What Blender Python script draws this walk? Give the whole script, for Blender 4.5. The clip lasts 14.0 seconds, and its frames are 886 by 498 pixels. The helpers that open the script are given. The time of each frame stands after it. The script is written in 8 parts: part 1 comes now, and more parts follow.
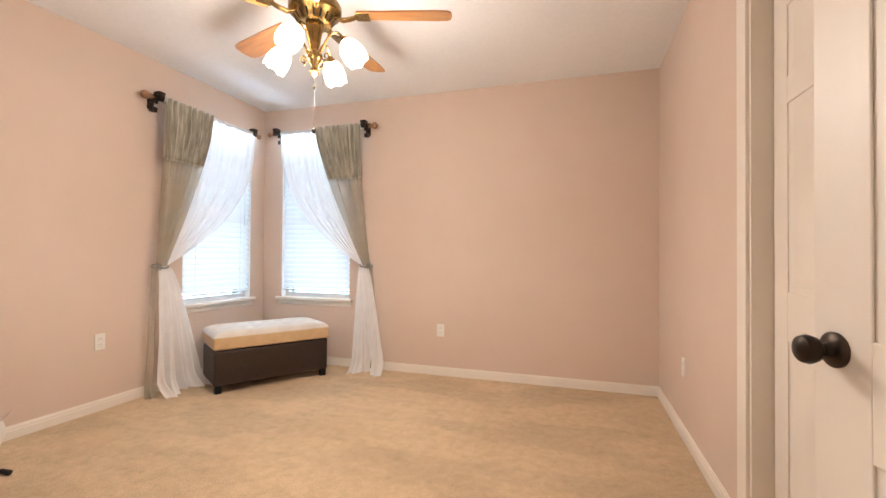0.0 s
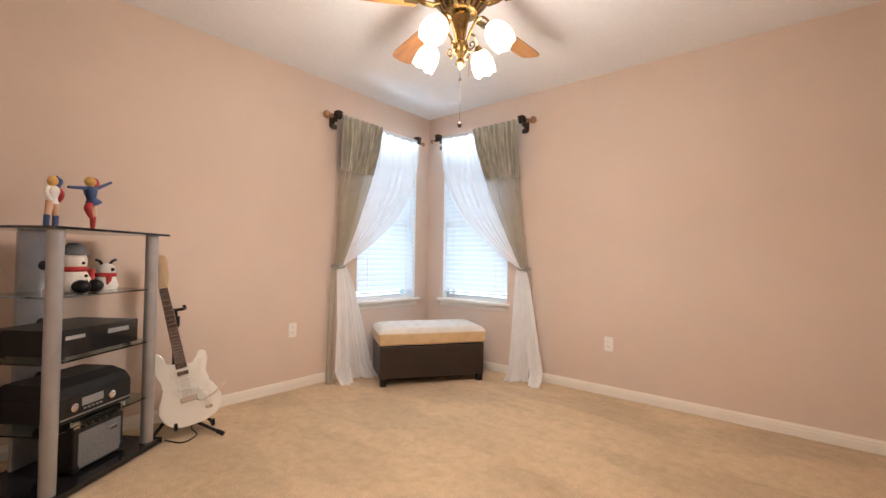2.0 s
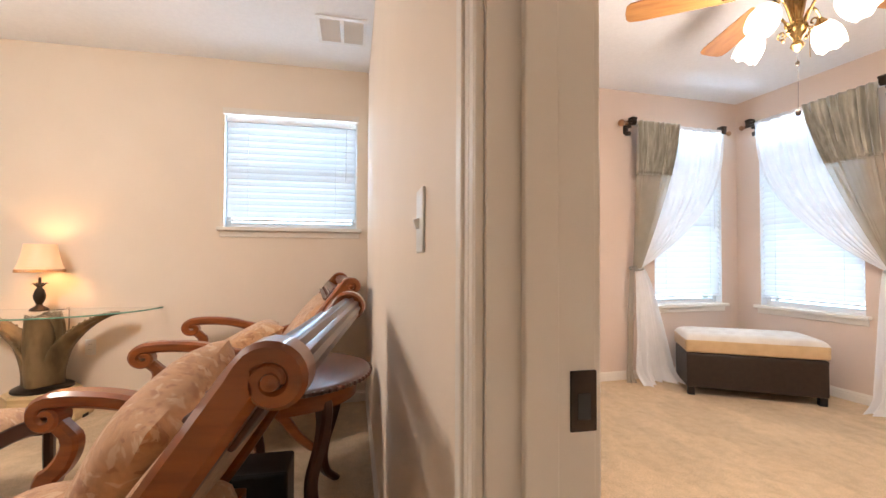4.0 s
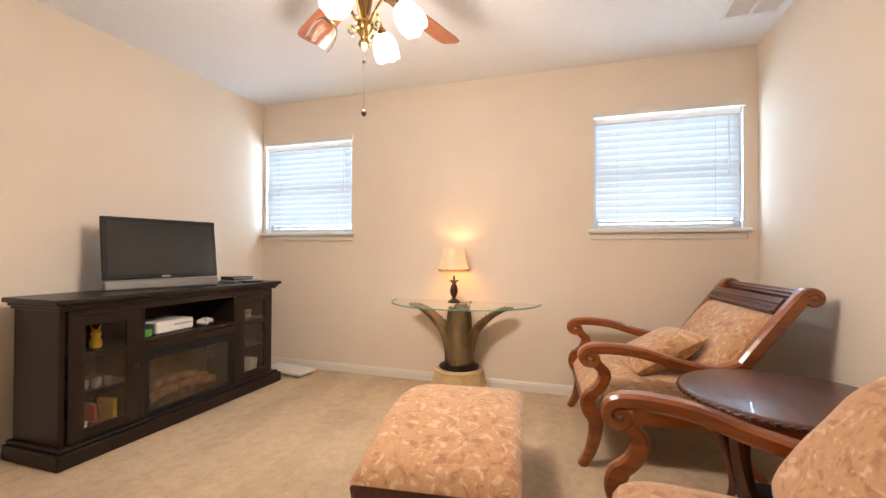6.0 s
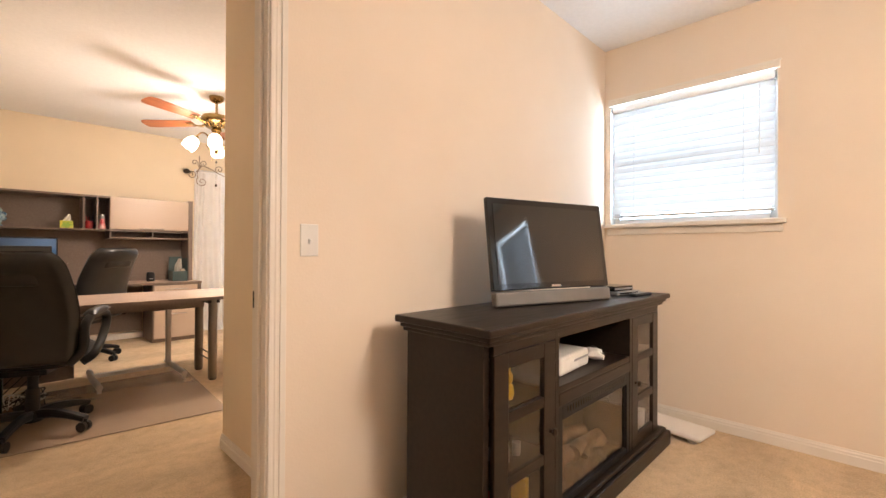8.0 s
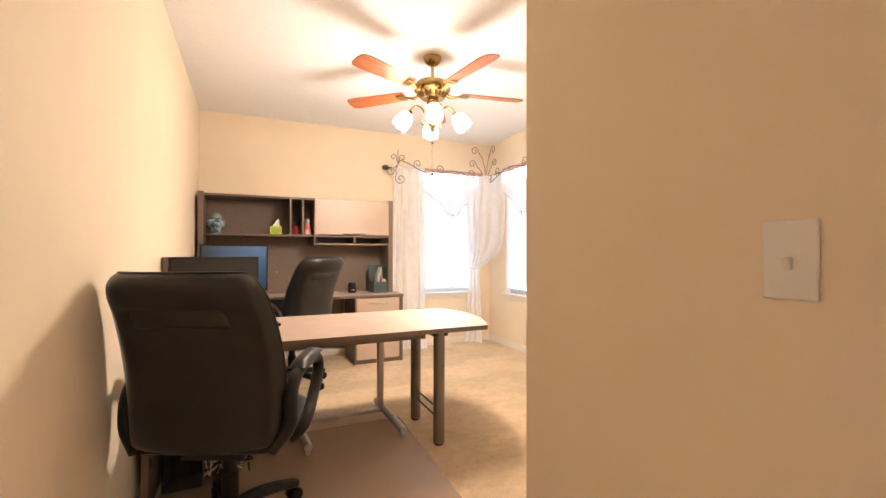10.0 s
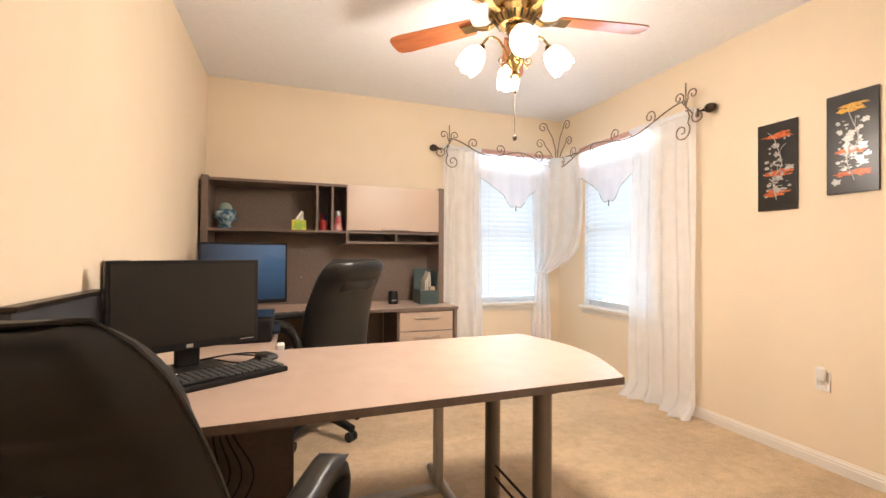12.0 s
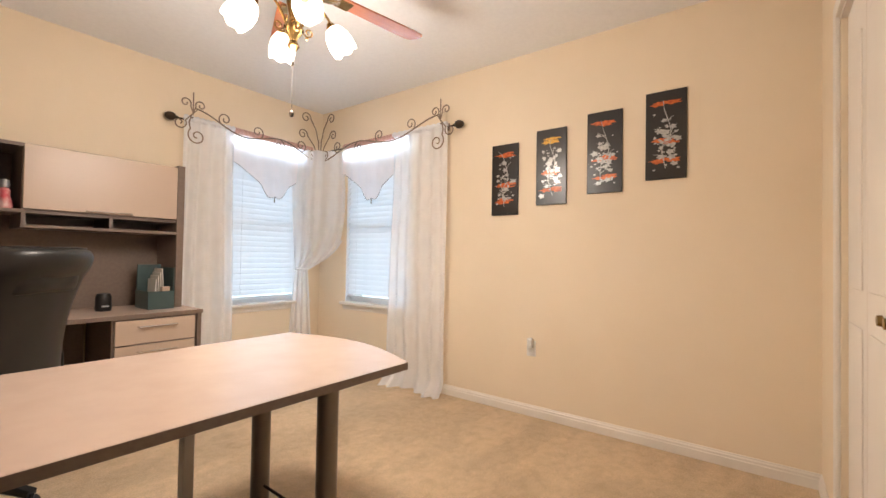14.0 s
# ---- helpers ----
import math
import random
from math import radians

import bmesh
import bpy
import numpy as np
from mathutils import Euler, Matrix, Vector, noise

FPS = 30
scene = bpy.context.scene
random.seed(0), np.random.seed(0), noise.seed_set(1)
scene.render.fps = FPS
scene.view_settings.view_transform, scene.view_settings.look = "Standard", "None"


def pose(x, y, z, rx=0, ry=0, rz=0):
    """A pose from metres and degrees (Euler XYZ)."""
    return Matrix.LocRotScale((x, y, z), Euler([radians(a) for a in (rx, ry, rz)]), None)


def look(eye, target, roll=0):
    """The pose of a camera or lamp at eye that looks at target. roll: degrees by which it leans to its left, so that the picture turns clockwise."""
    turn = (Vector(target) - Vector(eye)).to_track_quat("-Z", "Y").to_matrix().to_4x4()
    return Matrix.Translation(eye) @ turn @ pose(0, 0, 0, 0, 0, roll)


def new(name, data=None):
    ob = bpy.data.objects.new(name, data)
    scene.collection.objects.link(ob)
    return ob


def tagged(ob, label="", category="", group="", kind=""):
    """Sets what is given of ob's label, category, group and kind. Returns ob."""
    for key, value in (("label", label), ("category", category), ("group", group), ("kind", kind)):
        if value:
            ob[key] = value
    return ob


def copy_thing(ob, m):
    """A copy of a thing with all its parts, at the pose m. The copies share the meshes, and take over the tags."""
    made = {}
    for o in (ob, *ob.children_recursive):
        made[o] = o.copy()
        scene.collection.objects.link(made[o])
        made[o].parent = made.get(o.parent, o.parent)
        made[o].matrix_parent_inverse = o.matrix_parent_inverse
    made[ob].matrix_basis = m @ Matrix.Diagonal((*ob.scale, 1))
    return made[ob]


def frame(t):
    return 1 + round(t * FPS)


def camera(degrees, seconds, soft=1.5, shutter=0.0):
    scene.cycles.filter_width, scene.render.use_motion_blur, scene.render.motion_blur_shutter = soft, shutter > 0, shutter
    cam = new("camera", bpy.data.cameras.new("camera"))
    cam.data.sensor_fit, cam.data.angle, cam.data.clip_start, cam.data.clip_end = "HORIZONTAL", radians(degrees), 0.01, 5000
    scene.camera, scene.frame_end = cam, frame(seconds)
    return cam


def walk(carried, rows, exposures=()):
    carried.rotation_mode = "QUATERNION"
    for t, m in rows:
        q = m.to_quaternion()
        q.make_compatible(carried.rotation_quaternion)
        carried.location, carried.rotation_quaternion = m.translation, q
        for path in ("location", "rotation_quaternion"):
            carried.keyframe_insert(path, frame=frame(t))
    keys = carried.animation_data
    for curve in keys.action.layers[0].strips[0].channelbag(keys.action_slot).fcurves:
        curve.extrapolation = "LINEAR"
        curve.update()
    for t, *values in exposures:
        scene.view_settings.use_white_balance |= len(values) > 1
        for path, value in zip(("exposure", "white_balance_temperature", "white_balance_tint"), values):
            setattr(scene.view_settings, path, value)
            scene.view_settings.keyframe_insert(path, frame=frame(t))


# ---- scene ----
cam = camera(92.4, 14.0)
# the first bedroom stands a few degrees out of line with the other two rooms
R1 = Matrix.Translation((0.43, 0.985, 0)) @ Matrix.Rotation(radians(3.0), 4, "Z") @ Matrix.Translation((-0.20, -0.76, 0))
PATH_BEDROOM = [
    (0, (0.239, 0.547, 1.153), (-0.359, 2.456, 1.183), 0.5),
    (0.5, (0.205, 0.691, 1.151), (-0.585, 2.529, 1.189), 0.6),
    (1, (0.203, 0.766, 1.155), (-0.775, 2.511, 1.194), 0.7),
    (1.5, (0.209, 0.8, 1.153), (-0.939, 2.437, 1.193), 0.7),
    (2, (0.225, 0.804, 1.13), (-1.059, 2.336, 1.174), 0.9),
    (2.2, (0.23, 0.794, 1.117), (-1.106, 2.282, 1.161), 0.8),
]
PATH = [
    (4.3, (0.695, 0.515, 1.132), (-1.292, 0.733, 1.171), 0.1),
    (4.5, (0.741, 0.432, 1.131), (-1.257, 0.527, 1.166), 0.0),
    (5, (0.746, 0.211, 1.134), (-1.244, 0.019, 1.166), 0.1),
    (5.5, (0.685, -0.108, 1.157), (-1.271, -0.527, 1.184), 0.2),
    (6, (0.605, -0.474, 1.179), (-1.294, -1.099, 1.198), 0.3),
    (6.5, (0.494, -0.915, 1.168), (-1.327, -1.743, 1.183), 0.4),
    (7, (0.388, -1.356, 1.132), (-1.328, -2.382, 1.149), 0.3),
    (7.5, (0.253, -1.806, 1.128), (-1.31, -3.054, 1.142), 0.3),
    (8, (0.164, -2.278, 1.164), (-1.258, -3.684, 1.176), 0.3),
    (8.5, (0.099, -2.721, 1.172), (-1.18, -4.258, 1.185), 0.2),
    (9, (0.069, -3.161, 1.182), (-1.051, -4.818, 1.192), 0.1),
    (11.3, (-0.105, -4.768, 1.251), (-0.775, -6.652, 1.271), 0.3),
    (11.5, (-0.125, -4.854, 1.25), (-0.797, -6.738, 1.264), 0.3),
    (12, (-0.187, -5.05, 1.226), (-0.871, -6.929, 1.245), 0.3),
    (12.5, (-0.211, -5.142, 1.219), (-0.973, -6.991, 1.238), 0.3),
    (13, (-0.191, -5.262, 1.21), (-1.166, -7.008, 1.227), 0.6),
    (13.5, (-0.15, -5.298, 1.192), (-1.447, -6.821, 1.217), 0.9),
    (14, (-0.138, -5.238, 1.169), (-1.74, -6.436, 1.208), 1.0),
]
walk(cam, [(t, R1 @ look(eye, target, roll)) for t, eye, target, roll in PATH_BEDROOM]
     + [(t, look(eye, target, roll)) for t, eye, target, roll in PATH],
     [(0.0, 0.02, 6400, 10), (2.2, -0.10, 6300, 10), (4.3, 0.12, 6250, 10), (5.0, 0.10, 6250, 10), (6.0, 0.05, 6400, 10), (6.5, 0.08, 6600, 10), (7.5, 0.20, 7000, 13), (8.5, 0.45, 6950, 14),
      (9.0, 0.58, 7000, 15), (11.5, 0.32, 6500, 10), (12.5, 0.17, 6500, 10), (14.0, -0.08, 6350, 10)])

# ---------------------------------------------------------------- world and lamps
world = bpy.data.worlds.new("sky")
scene.world = world
world.use_nodes = True
wn = world.node_tree
sky = wn.nodes.new("ShaderNodeTexSky")
sky.sky_type, sky.sun_disc = "NISHITA", False
sky.sun_elevation, sky.sun_rotation = radians(55), radians(90)
wn.links.new(sky.outputs[0], wn.nodes["Background"].inputs[0])
wn.nodes["Background"].inputs[1].default_value = 0.10
sun = new("sun", bpy.data.lights.new("sun", "SUN"))
sun.data.energy, sun.data.angle, sun.data.color = 3.0, radians(0.5), (1.0, 0.95, 0.88)
sun.matrix_world = look((30, 0, 45), (0, 0, 0))

CEIL = 2.74
FAN_POWER, WINDOW_POWER, SPILL_POWER, TABLE_LAMP_POWER = 122.0, 25.0, 6.5, 4.7


def point_lamp(name, place, watts, colour, radius):
    ob = new(name, bpy.data.lights.new(name, "POINT"))
    ob.data.energy, ob.data.color, ob.data.shadow_soft_size = watts, colour, radius
    ob.location = place
    return ob


def window_lamp(name, m, w, h, watts):
    """Daylight in a window's opening; m looks into the room."""
    ob = new(name, bpy.data.lights.new(name, "AREA"))
    ob.data.shape, ob.data.size, ob.data.size_y = "RECTANGLE", w, h
    ob.data.energy, ob.data.color = watts, (0.58, 0.80, 1.0)
    ob.matrix_world = m
    return ob


# ---------------------------------------------------------------- materials
def mat(name, c1, c2=None, scale=8.0, rough=0.5, metal=0.0, bump=0.0, bscale=150.0, stretch=(1, 1, 1), big=0.0, spec=0.5, contrast=(0.35, 0.65), coat=0.0, sheen=0.0, rvar=0.0):
    """Principled material: two colours mixed by a noise, a slow large-scale drift, and a fine relief."""
    m = bpy.data.materials.new(name)
    m.use_nodes = True
    nt = m.node_tree
    b = nt.nodes["Principled BSDF"]
    b.inputs["Roughness"].default_value, b.inputs["Metallic"].default_value = rough, metal
    b.inputs["Specular IOR Level"].default_value = spec
    b.inputs["Coat Weight"].default_value, b.inputs["Sheen Weight"].default_value = coat, sheen
    b.inputs["Base Color"].default_value = (*c1, 1)
    co = nt.nodes.new("ShaderNodeTexCoord")
    mp = nt.nodes.new("ShaderNodeMapping")
    mp.inputs["Scale"].default_value = stretch
    nt.links.new(co.outputs["Object"], mp.inputs[0])
    if c2:
        n = nt.nodes.new("ShaderNodeTexNoise")
        n.inputs["Scale"].default_value, n.inputs["Detail"].default_value = scale, 6
        nt.links.new(mp.outputs[0], n.inputs["Vector"])
        r = nt.nodes.new("ShaderNodeMapRange")
        r.inputs[1].default_value, r.inputs[2].default_value = contrast
        nt.links.new(n.outputs[0], r.inputs[0])
        mx = nt.nodes.new("ShaderNodeMix")
        mx.data_type = "RGBA"
        mx.inputs[6].default_value, mx.inputs[7].default_value = (*c1, 1), (*c2, 1)
        nt.links.new(r.outputs[0], mx.inputs[0])
        out = mx.outputs[2]
        if big:
            n2 = nt.nodes.new("ShaderNodeTexNoise")
            n2.inputs["Scale"].default_value, n2.inputs["Detail"].default_value = scale / 9, 3
            nt.links.new(mp.outputs[0], n2.inputs["Vector"])
            r2 = nt.nodes.new("ShaderNodeMapRange")
            r2.inputs[1].default_value, r2.inputs[2].default_value = 0.3, 0.7
            r2.inputs[3].default_value, r2.inputs[4].default_value = 1 - big, 1 + big
            nt.links.new(n2.outputs[0], r2.inputs[0])
            hs = nt.nodes.new("ShaderNodeHueSaturation")
            nt.links.new(r2.outputs[0], hs.inputs["Value"])
            nt.links.new(out, hs.inputs["Color"])
            out = hs.outputs[0]
        nt.links.new(out, b.inputs["Base Color"])
        if rvar:
            rr = nt.nodes.new("ShaderNodeMapRange")
            rr.inputs[3].default_value, rr.inputs[4].default_value = rough - rvar, rough + rvar
            nt.links.new(n.outputs[0], rr.inputs[0])
            nt.links.new(rr.outputs[0], b.inputs["Roughness"])
    if bump:
        nb = nt.nodes.new("ShaderNodeTexNoise")
        nb.inputs["Scale"].default_value, nb.inputs["Detail"].default_value = bscale, 3
        nt.links.new(mp.outputs[0], nb.inputs["Vector"])
        bp = nt.nodes.new("ShaderNodeBump")
        bp.inputs["Strength"].default_value, bp.inputs["Distance"].default_value = bump, 0.004
        nt.links.new(nb.outputs[0], bp.inputs["Height"])
        nt.links.new(bp.outputs[0], b.inputs["Normal"])
    return m


def cloth_sheer(name, colour, clear, trans=0.6):
    """Thin woven cloth: lets part of the light straight through, scatters the rest."""
    m = bpy.data.materials.new(name)
    m.use_nodes = True
    nt = m.node_tree
    nt.nodes.remove(nt.nodes["Principled BSDF"])
    out = nt.nodes["Material Output"]
    d, t, tr = (nt.nodes.new(k) for k in ("ShaderNodeBsdfDiffuse", "ShaderNodeBsdfTranslucent", "ShaderNodeBsdfTransparent"))
    d.inputs[0].default_value = t.inputs[0].default_value = (*colour, 1)
    a, b = nt.nodes.new("ShaderNodeMixShader"), nt.nodes.new("ShaderNodeMixShader")
    a.inputs[0].default_value = trans
    co = nt.nodes.new("ShaderNodeTexCoord")
    w = nt.nodes.new("ShaderNodeTexNoise")
    w.inputs["Scale"].default_value = 9
    nt.links.new(co.outputs["Object"], w.inputs["Vector"])
    r = nt.nodes.new("ShaderNodeMapRange")
    r.inputs[3].default_value, r.inputs[4].default_value = clear - 0.06, clear + 0.06
    nt.links.new(w.outputs[0], r.inputs[0])
    nt.links.new(d.outputs[0], a.inputs[1])
    nt.links.new(t.outputs[0], a.inputs[2])
    nt.links.new(r.outputs[0], b.inputs[0])
    nt.links.new(a.outputs[0], b.inputs[1])
    nt.links.new(tr.outputs[0], b.inputs[2])
    nt.links.new(b.outputs[0], out.inputs[0])
    return m


def glow(name, colour, strength, base=(0.9, 0.88, 0.84)):
    m = mat(name, base, rough=0.35)
    b = m.node_tree.nodes["Principled BSDF"]
    b.inputs["Emission Color"].default_value, b.inputs["Emission Strength"].default_value = (*colour, 1), strength
    return m


def glass(name, colour=(0.9, 1.0, 0.96), rough=0.02):
    m = bpy.data.materials.new(name)
    m.use_nodes = True
    b = m.node_tree.nodes["Principled BSDF"]
    b.inputs["Base Color"].default_value = (*colour, 1)
    b.inputs["Transmission Weight"].default_value, b.inputs["Roughness"].default_value = 1.0, rough
    b.inputs["IOR"].default_value = 1.45
    return m


def floral(name, ground, dark, light, scale=16):
    """Woven tapestry cloth with leaves and blossoms."""
    m = mat(name, ground, tuple(c * 0.86 for c in ground), 60, rough=0.85, bump=0.35, bscale=500, sheen=0.3)
    nt = m.node_tree
    b = nt.nodes["Principled BSDF"]
    base = b.inputs["Base Color"].links[0].from_socket
    co = nt.nodes.new("ShaderNodeTexCoord")
    warp = nt.nodes.new("ShaderNodeTexNoise")
    warp.inputs["Scale"].default_value = 7
    nt.links.new(co.outputs["Object"], warp.inputs["Vector"])
    add = nt.nodes.new("ShaderNodeMix")
    add.data_type = "RGBA"
    add.inputs[0].default_value = 0.12
    nt.links.new(co.outputs["Object"], add.inputs[6])
    nt.links.new(warp.outputs[1], add.inputs[7])
    for colour, sc, lo, hi, seed in ((dark, scale, 0.56, 0.66, 0.0), (light, scale * 1.3, 0.57, 0.64, 5.0), (dark, scale * 2.2, 0.62, 0.68, 9.0)):
        mp = nt.nodes.new("ShaderNodeMapping")
        mp.inputs["Location"].default_value = (seed, seed, seed)
        nt.links.new(add.outputs[2], mp.inputs[0])
        n = nt.nodes.new("ShaderNodeTexNoise")
        n.inputs["Scale"].default_value, n.inputs["Detail"].default_value = sc, 2
        nt.links.new(mp.outputs[0], n.inputs["Vector"])
        r = nt.nodes.new("ShaderNodeMapRange")
        r.inputs[1].default_value, r.inputs[2].default_value, r.inputs[4].default_value = lo, hi, 0.72
        nt.links.new(n.outputs[0], r.inputs[0])
        mx = nt.nodes.new("ShaderNodeMix")
        mx.data_type = "RGBA"
        mx.inputs[7].default_value = (*colour, 1)
        nt.links.new(r.outputs[0], mx.inputs[0])
        nt.links.new(base, mx.inputs[6])
        base = mx.outputs[2]
    nt.links.new(base, b.inputs["Base Color"])
    return m


M_WALL_1 = mat("paint_tan", (0.65, 0.524, 0.438), (0.67, 0.539, 0.453), 3, rough=0.6, bump=0.12, bscale=110, spec=0.3)
M_WALL_2 = mat("paint_cream", (0.80, 0.69, 0.57), (0.82, 0.71, 0.59), 3, rough=0.6, bump=0.12, bscale=110, spec=0.3)
M_WALL_3 = mat("paint_butter", (0.81, 0.685, 0.515), (0.83, 0.705, 0.535), 3, rough=0.6, bump=0.12, bscale=110, spec=0.3)
M_CEIL = mat("ceiling_white", (0.84, 0.85, 0.87), (0.87, 0.88, 0.90), 40, rough=0.9, bump=0.4, bscale=70, spec=0.2)
M_TRIM = mat("trim_white", (0.80, 0.745, 0.67), (0.77, 0.715, 0.64), 5, rough=0.4, bump=0.03, bscale=40)
M_CARPET = mat("carpet_beige", (0.61, 0.46, 0.30), (0.54, 0.40, 0.25), 14, rough=0.97, bump=1.0, bscale=420, big=0.05, spec=0.05, contrast=(0.42, 0.72), sheen=0.08)


def nap(m, amount=0.24):
    """Vacuum tracks and foot marks: long soft-edged strokes in the pile, and a fine speckle of tufts."""
    nt = m.node_tree
    b = nt.nodes["Principled BSDF"]
    base = b.inputs["Base Color"].links[0].from_socket
    co = nt.nodes.new("ShaderNodeTexCoord")
    for rot, sc, scale, lo, hi, k in ((28, (0.5, 1.25, 1), 2.1, 0.46, 0.57, amount * 0.55), (-40, (0.8, 1.1, 1), 4.4, 0.50, 0.66, amount * 0.24), (0, (1, 1, 1), 150, 0.3, 0.7, amount * 1.6), (0, (1, 1, 1), 26, 0.35, 0.65, amount * 0.35)):
        mp = nt.nodes.new("ShaderNodeMapping")
        mp.inputs["Rotation"].default_value, mp.inputs["Scale"].default_value = (0, 0, radians(rot)), sc
        nt.links.new(co.outputs["Object"], mp.inputs[0])
        n = nt.nodes.new("ShaderNodeTexNoise")
        n.inputs["Scale"].default_value, n.inputs["Detail"].default_value = scale, 3
        nt.links.new(mp.outputs[0], n.inputs["Vector"])
        r = nt.nodes.new("ShaderNodeMapRange")
        r.inputs[1].default_value, r.inputs[2].default_value = lo, hi
        r.inputs[3].default_value, r.inputs[4].default_value = 1 + k / 2, 1 - k / 2
        nt.links.new(n.outputs[0], r.inputs[0])
        hs = nt.nodes.new("ShaderNodeHueSaturation")
        nt.links.new(r.outputs[0], hs.inputs["Value"])
        nt.links.new(base, hs.inputs["Color"])
        base = hs.outputs[0]
    nt.links.new(base, b.inputs["Base Color"])


nap(M_CARPET)
M_WHITE = mat("white_plastic", (0.80, 0.78, 0.74), (0.77, 0.75, 0.71), 6, rough=0.35)
M_BLIND = cloth_sheer("blind_white", (0.92, 0.93, 0.94), 0.0, 0.5)
M_VINYL = mat("vinyl_white", (0.82, 0.82, 0.82), (0.78, 0.78, 0.78), 5, rough=0.35)
M_GLASS = glass("window_glass", (0.95, 0.98, 1.0))
M_TABLE_GLASS = mat("table_glass", (0.70, 0.85, 0.78), rough=0.02)
M_TABLE_GLASS.node_tree.nodes["Principled BSDF"].inputs["Alpha"].default_value = 0.10
M_GLASS_EDGE = mat("glass_edge", (0.10, 0.26, 0.18), (0.16, 0.36, 0.26), 6, rough=0.08)
M_BRONZE = mat("dark_bronze", (0.035, 0.026, 0.02), (0.06, 0.042, 0.03), 12, rough=0.38, metal=0.8)
M_BRASS = mat("antique_brass", (0.42, 0.28, 0.11), (0.24, 0.155, 0.06), 14, rough=0.25, metal=1.0, rvar=0.1)
M_IRON = mat("scroll_iron", (0.28, 0.20, 0.145), (0.18, 0.125, 0.09), 20, rough=0.5, metal=0.4)
M_BLADE = mat("cherry_blade", (0.40, 0.13, 0.05), (0.30, 0.085, 0.03), 5, rough=0.35, stretch=(1, 8, 8), coat=0.3)
M_BLADE_OAK = mat("oak_blade", (0.52, 0.25, 0.08), (0.40, 0.17, 0.05), 5, rough=0.35, stretch=(1, 8, 8), coat=0.3)
M_CLEAR_SHADE = glass("clear_shade_glass", (0.95, 0.93, 0.90), 0.05)
M_SHADE = glow("lit_glass_shade", (1.0, 0.84, 0.62), 6.0)
M_SHEER = cloth_sheer("white_sheer", (0.97, 0.97, 0.985), 0.20, 0.45)
M_SHEER_GATHERED = cloth_sheer("white_gathered_sheer", (0.97, 0.97, 0.98), 0.10, 0.28)
M_BLACK = mat("black_plastic", (0.009, 0.009, 0.0095), (0.013, 0.013, 0.0135), 20, rough=0.42, spec=0.28, bump=0.05, bscale=300)
M_GLOSS = mat("black_gloss", (0.01, 0.01, 0.011), (0.014, 0.014, 0.015), 4, rough=0.08)
M_SILVER = mat("silver_paint", (0.42, 0.42, 0.43), (0.36, 0.36, 0.37), 9, rough=0.35, metal=0.6)
M_CHROME = mat("chrome", (0.75, 0.75, 0.76), (0.65, 0.65, 0.66), 7, rough=0.12, metal=1.0)

# ---------------------------------------------------------------- helpers for building
def part(name, bm, material, parent=None, label="", smooth=False):
    """Links a bmesh as one mesh object under a thing or a part."""
    me = bpy.data.meshes.new(name)
    bmesh.ops.recalc_face_normals(bm, faces=bm.faces)
    if smooth:
        for f in bm.faces:
            f.smooth = True
    bm.to_mesh(me)
    bm.free()
    if smooth:
        me.set_sharp_from_angle(angle=radians(42))
    me.materials.append(material)
    ob = new(name, me)
    if parent:
        ob.parent = parent
    if label:
        ob["label"] = label
    return ob


def thing(name, m, label, category, group="", kind=""):
    ob = new(name)
    ob.empty_display_size = 0.1
    ob.matrix_world = m
    return tagged(ob, label, category, group, kind)


def twin(ob, m, parent=None):
    """Another object on the same mesh."""
    o = new(ob.name.split(".")[0], ob.data)
    o.parent = parent or ob.parent
    o.matrix_local = m
    if "label" in ob:
        o["label"] = ob["label"]
    return o


def B():
    return bmesh.new()


def append(bm, other, m=None):
    if m is not None:
        other.transform(m)
    me = bpy.data.meshes.new("tmp")
    other.to_mesh(me)
    other.free()
    bm.from_mesh(me)
    bpy.data.meshes.remove(me)
    return bm


def box(lo, hi, r=0.0, bm=None, m=None, seg=2):
    t = B()
    bmesh.ops.create_cube(t, size=1)
    for v in t.verts:
        v.co = Vector([lo[i] + (v.co[i] + 0.5) * (hi[i] - lo[i]) for i in range(3)])
    if r:
        bmesh.ops.bevel(t, geom=t.edges[:], offset=r, segments=seg, affect="EDGES", profile=0.5)
    return append(bm or B(), t, m)


def lathe(profile, seg=28, bm=None, m=None):
    bm2 = B()
    rings = []
    for r, z in profile:
        rings.append([bm2.verts.new((max(r, 1e-4) * math.cos(2 * math.pi * i / seg), max(r, 1e-4) * math.sin(2 * math.pi * i / seg), z)) for i in range(seg)])
    for a, b in zip(rings, rings[1:]):
        for i in range(seg):
            bm2.faces.new((a[i], a[(i + 1) % seg], b[(i + 1) % seg], b[i]))
    bm2.faces.new(rings[0][::-1])
    bm2.faces.new(rings[-1])
    return append(bm or B(), bm2, m)


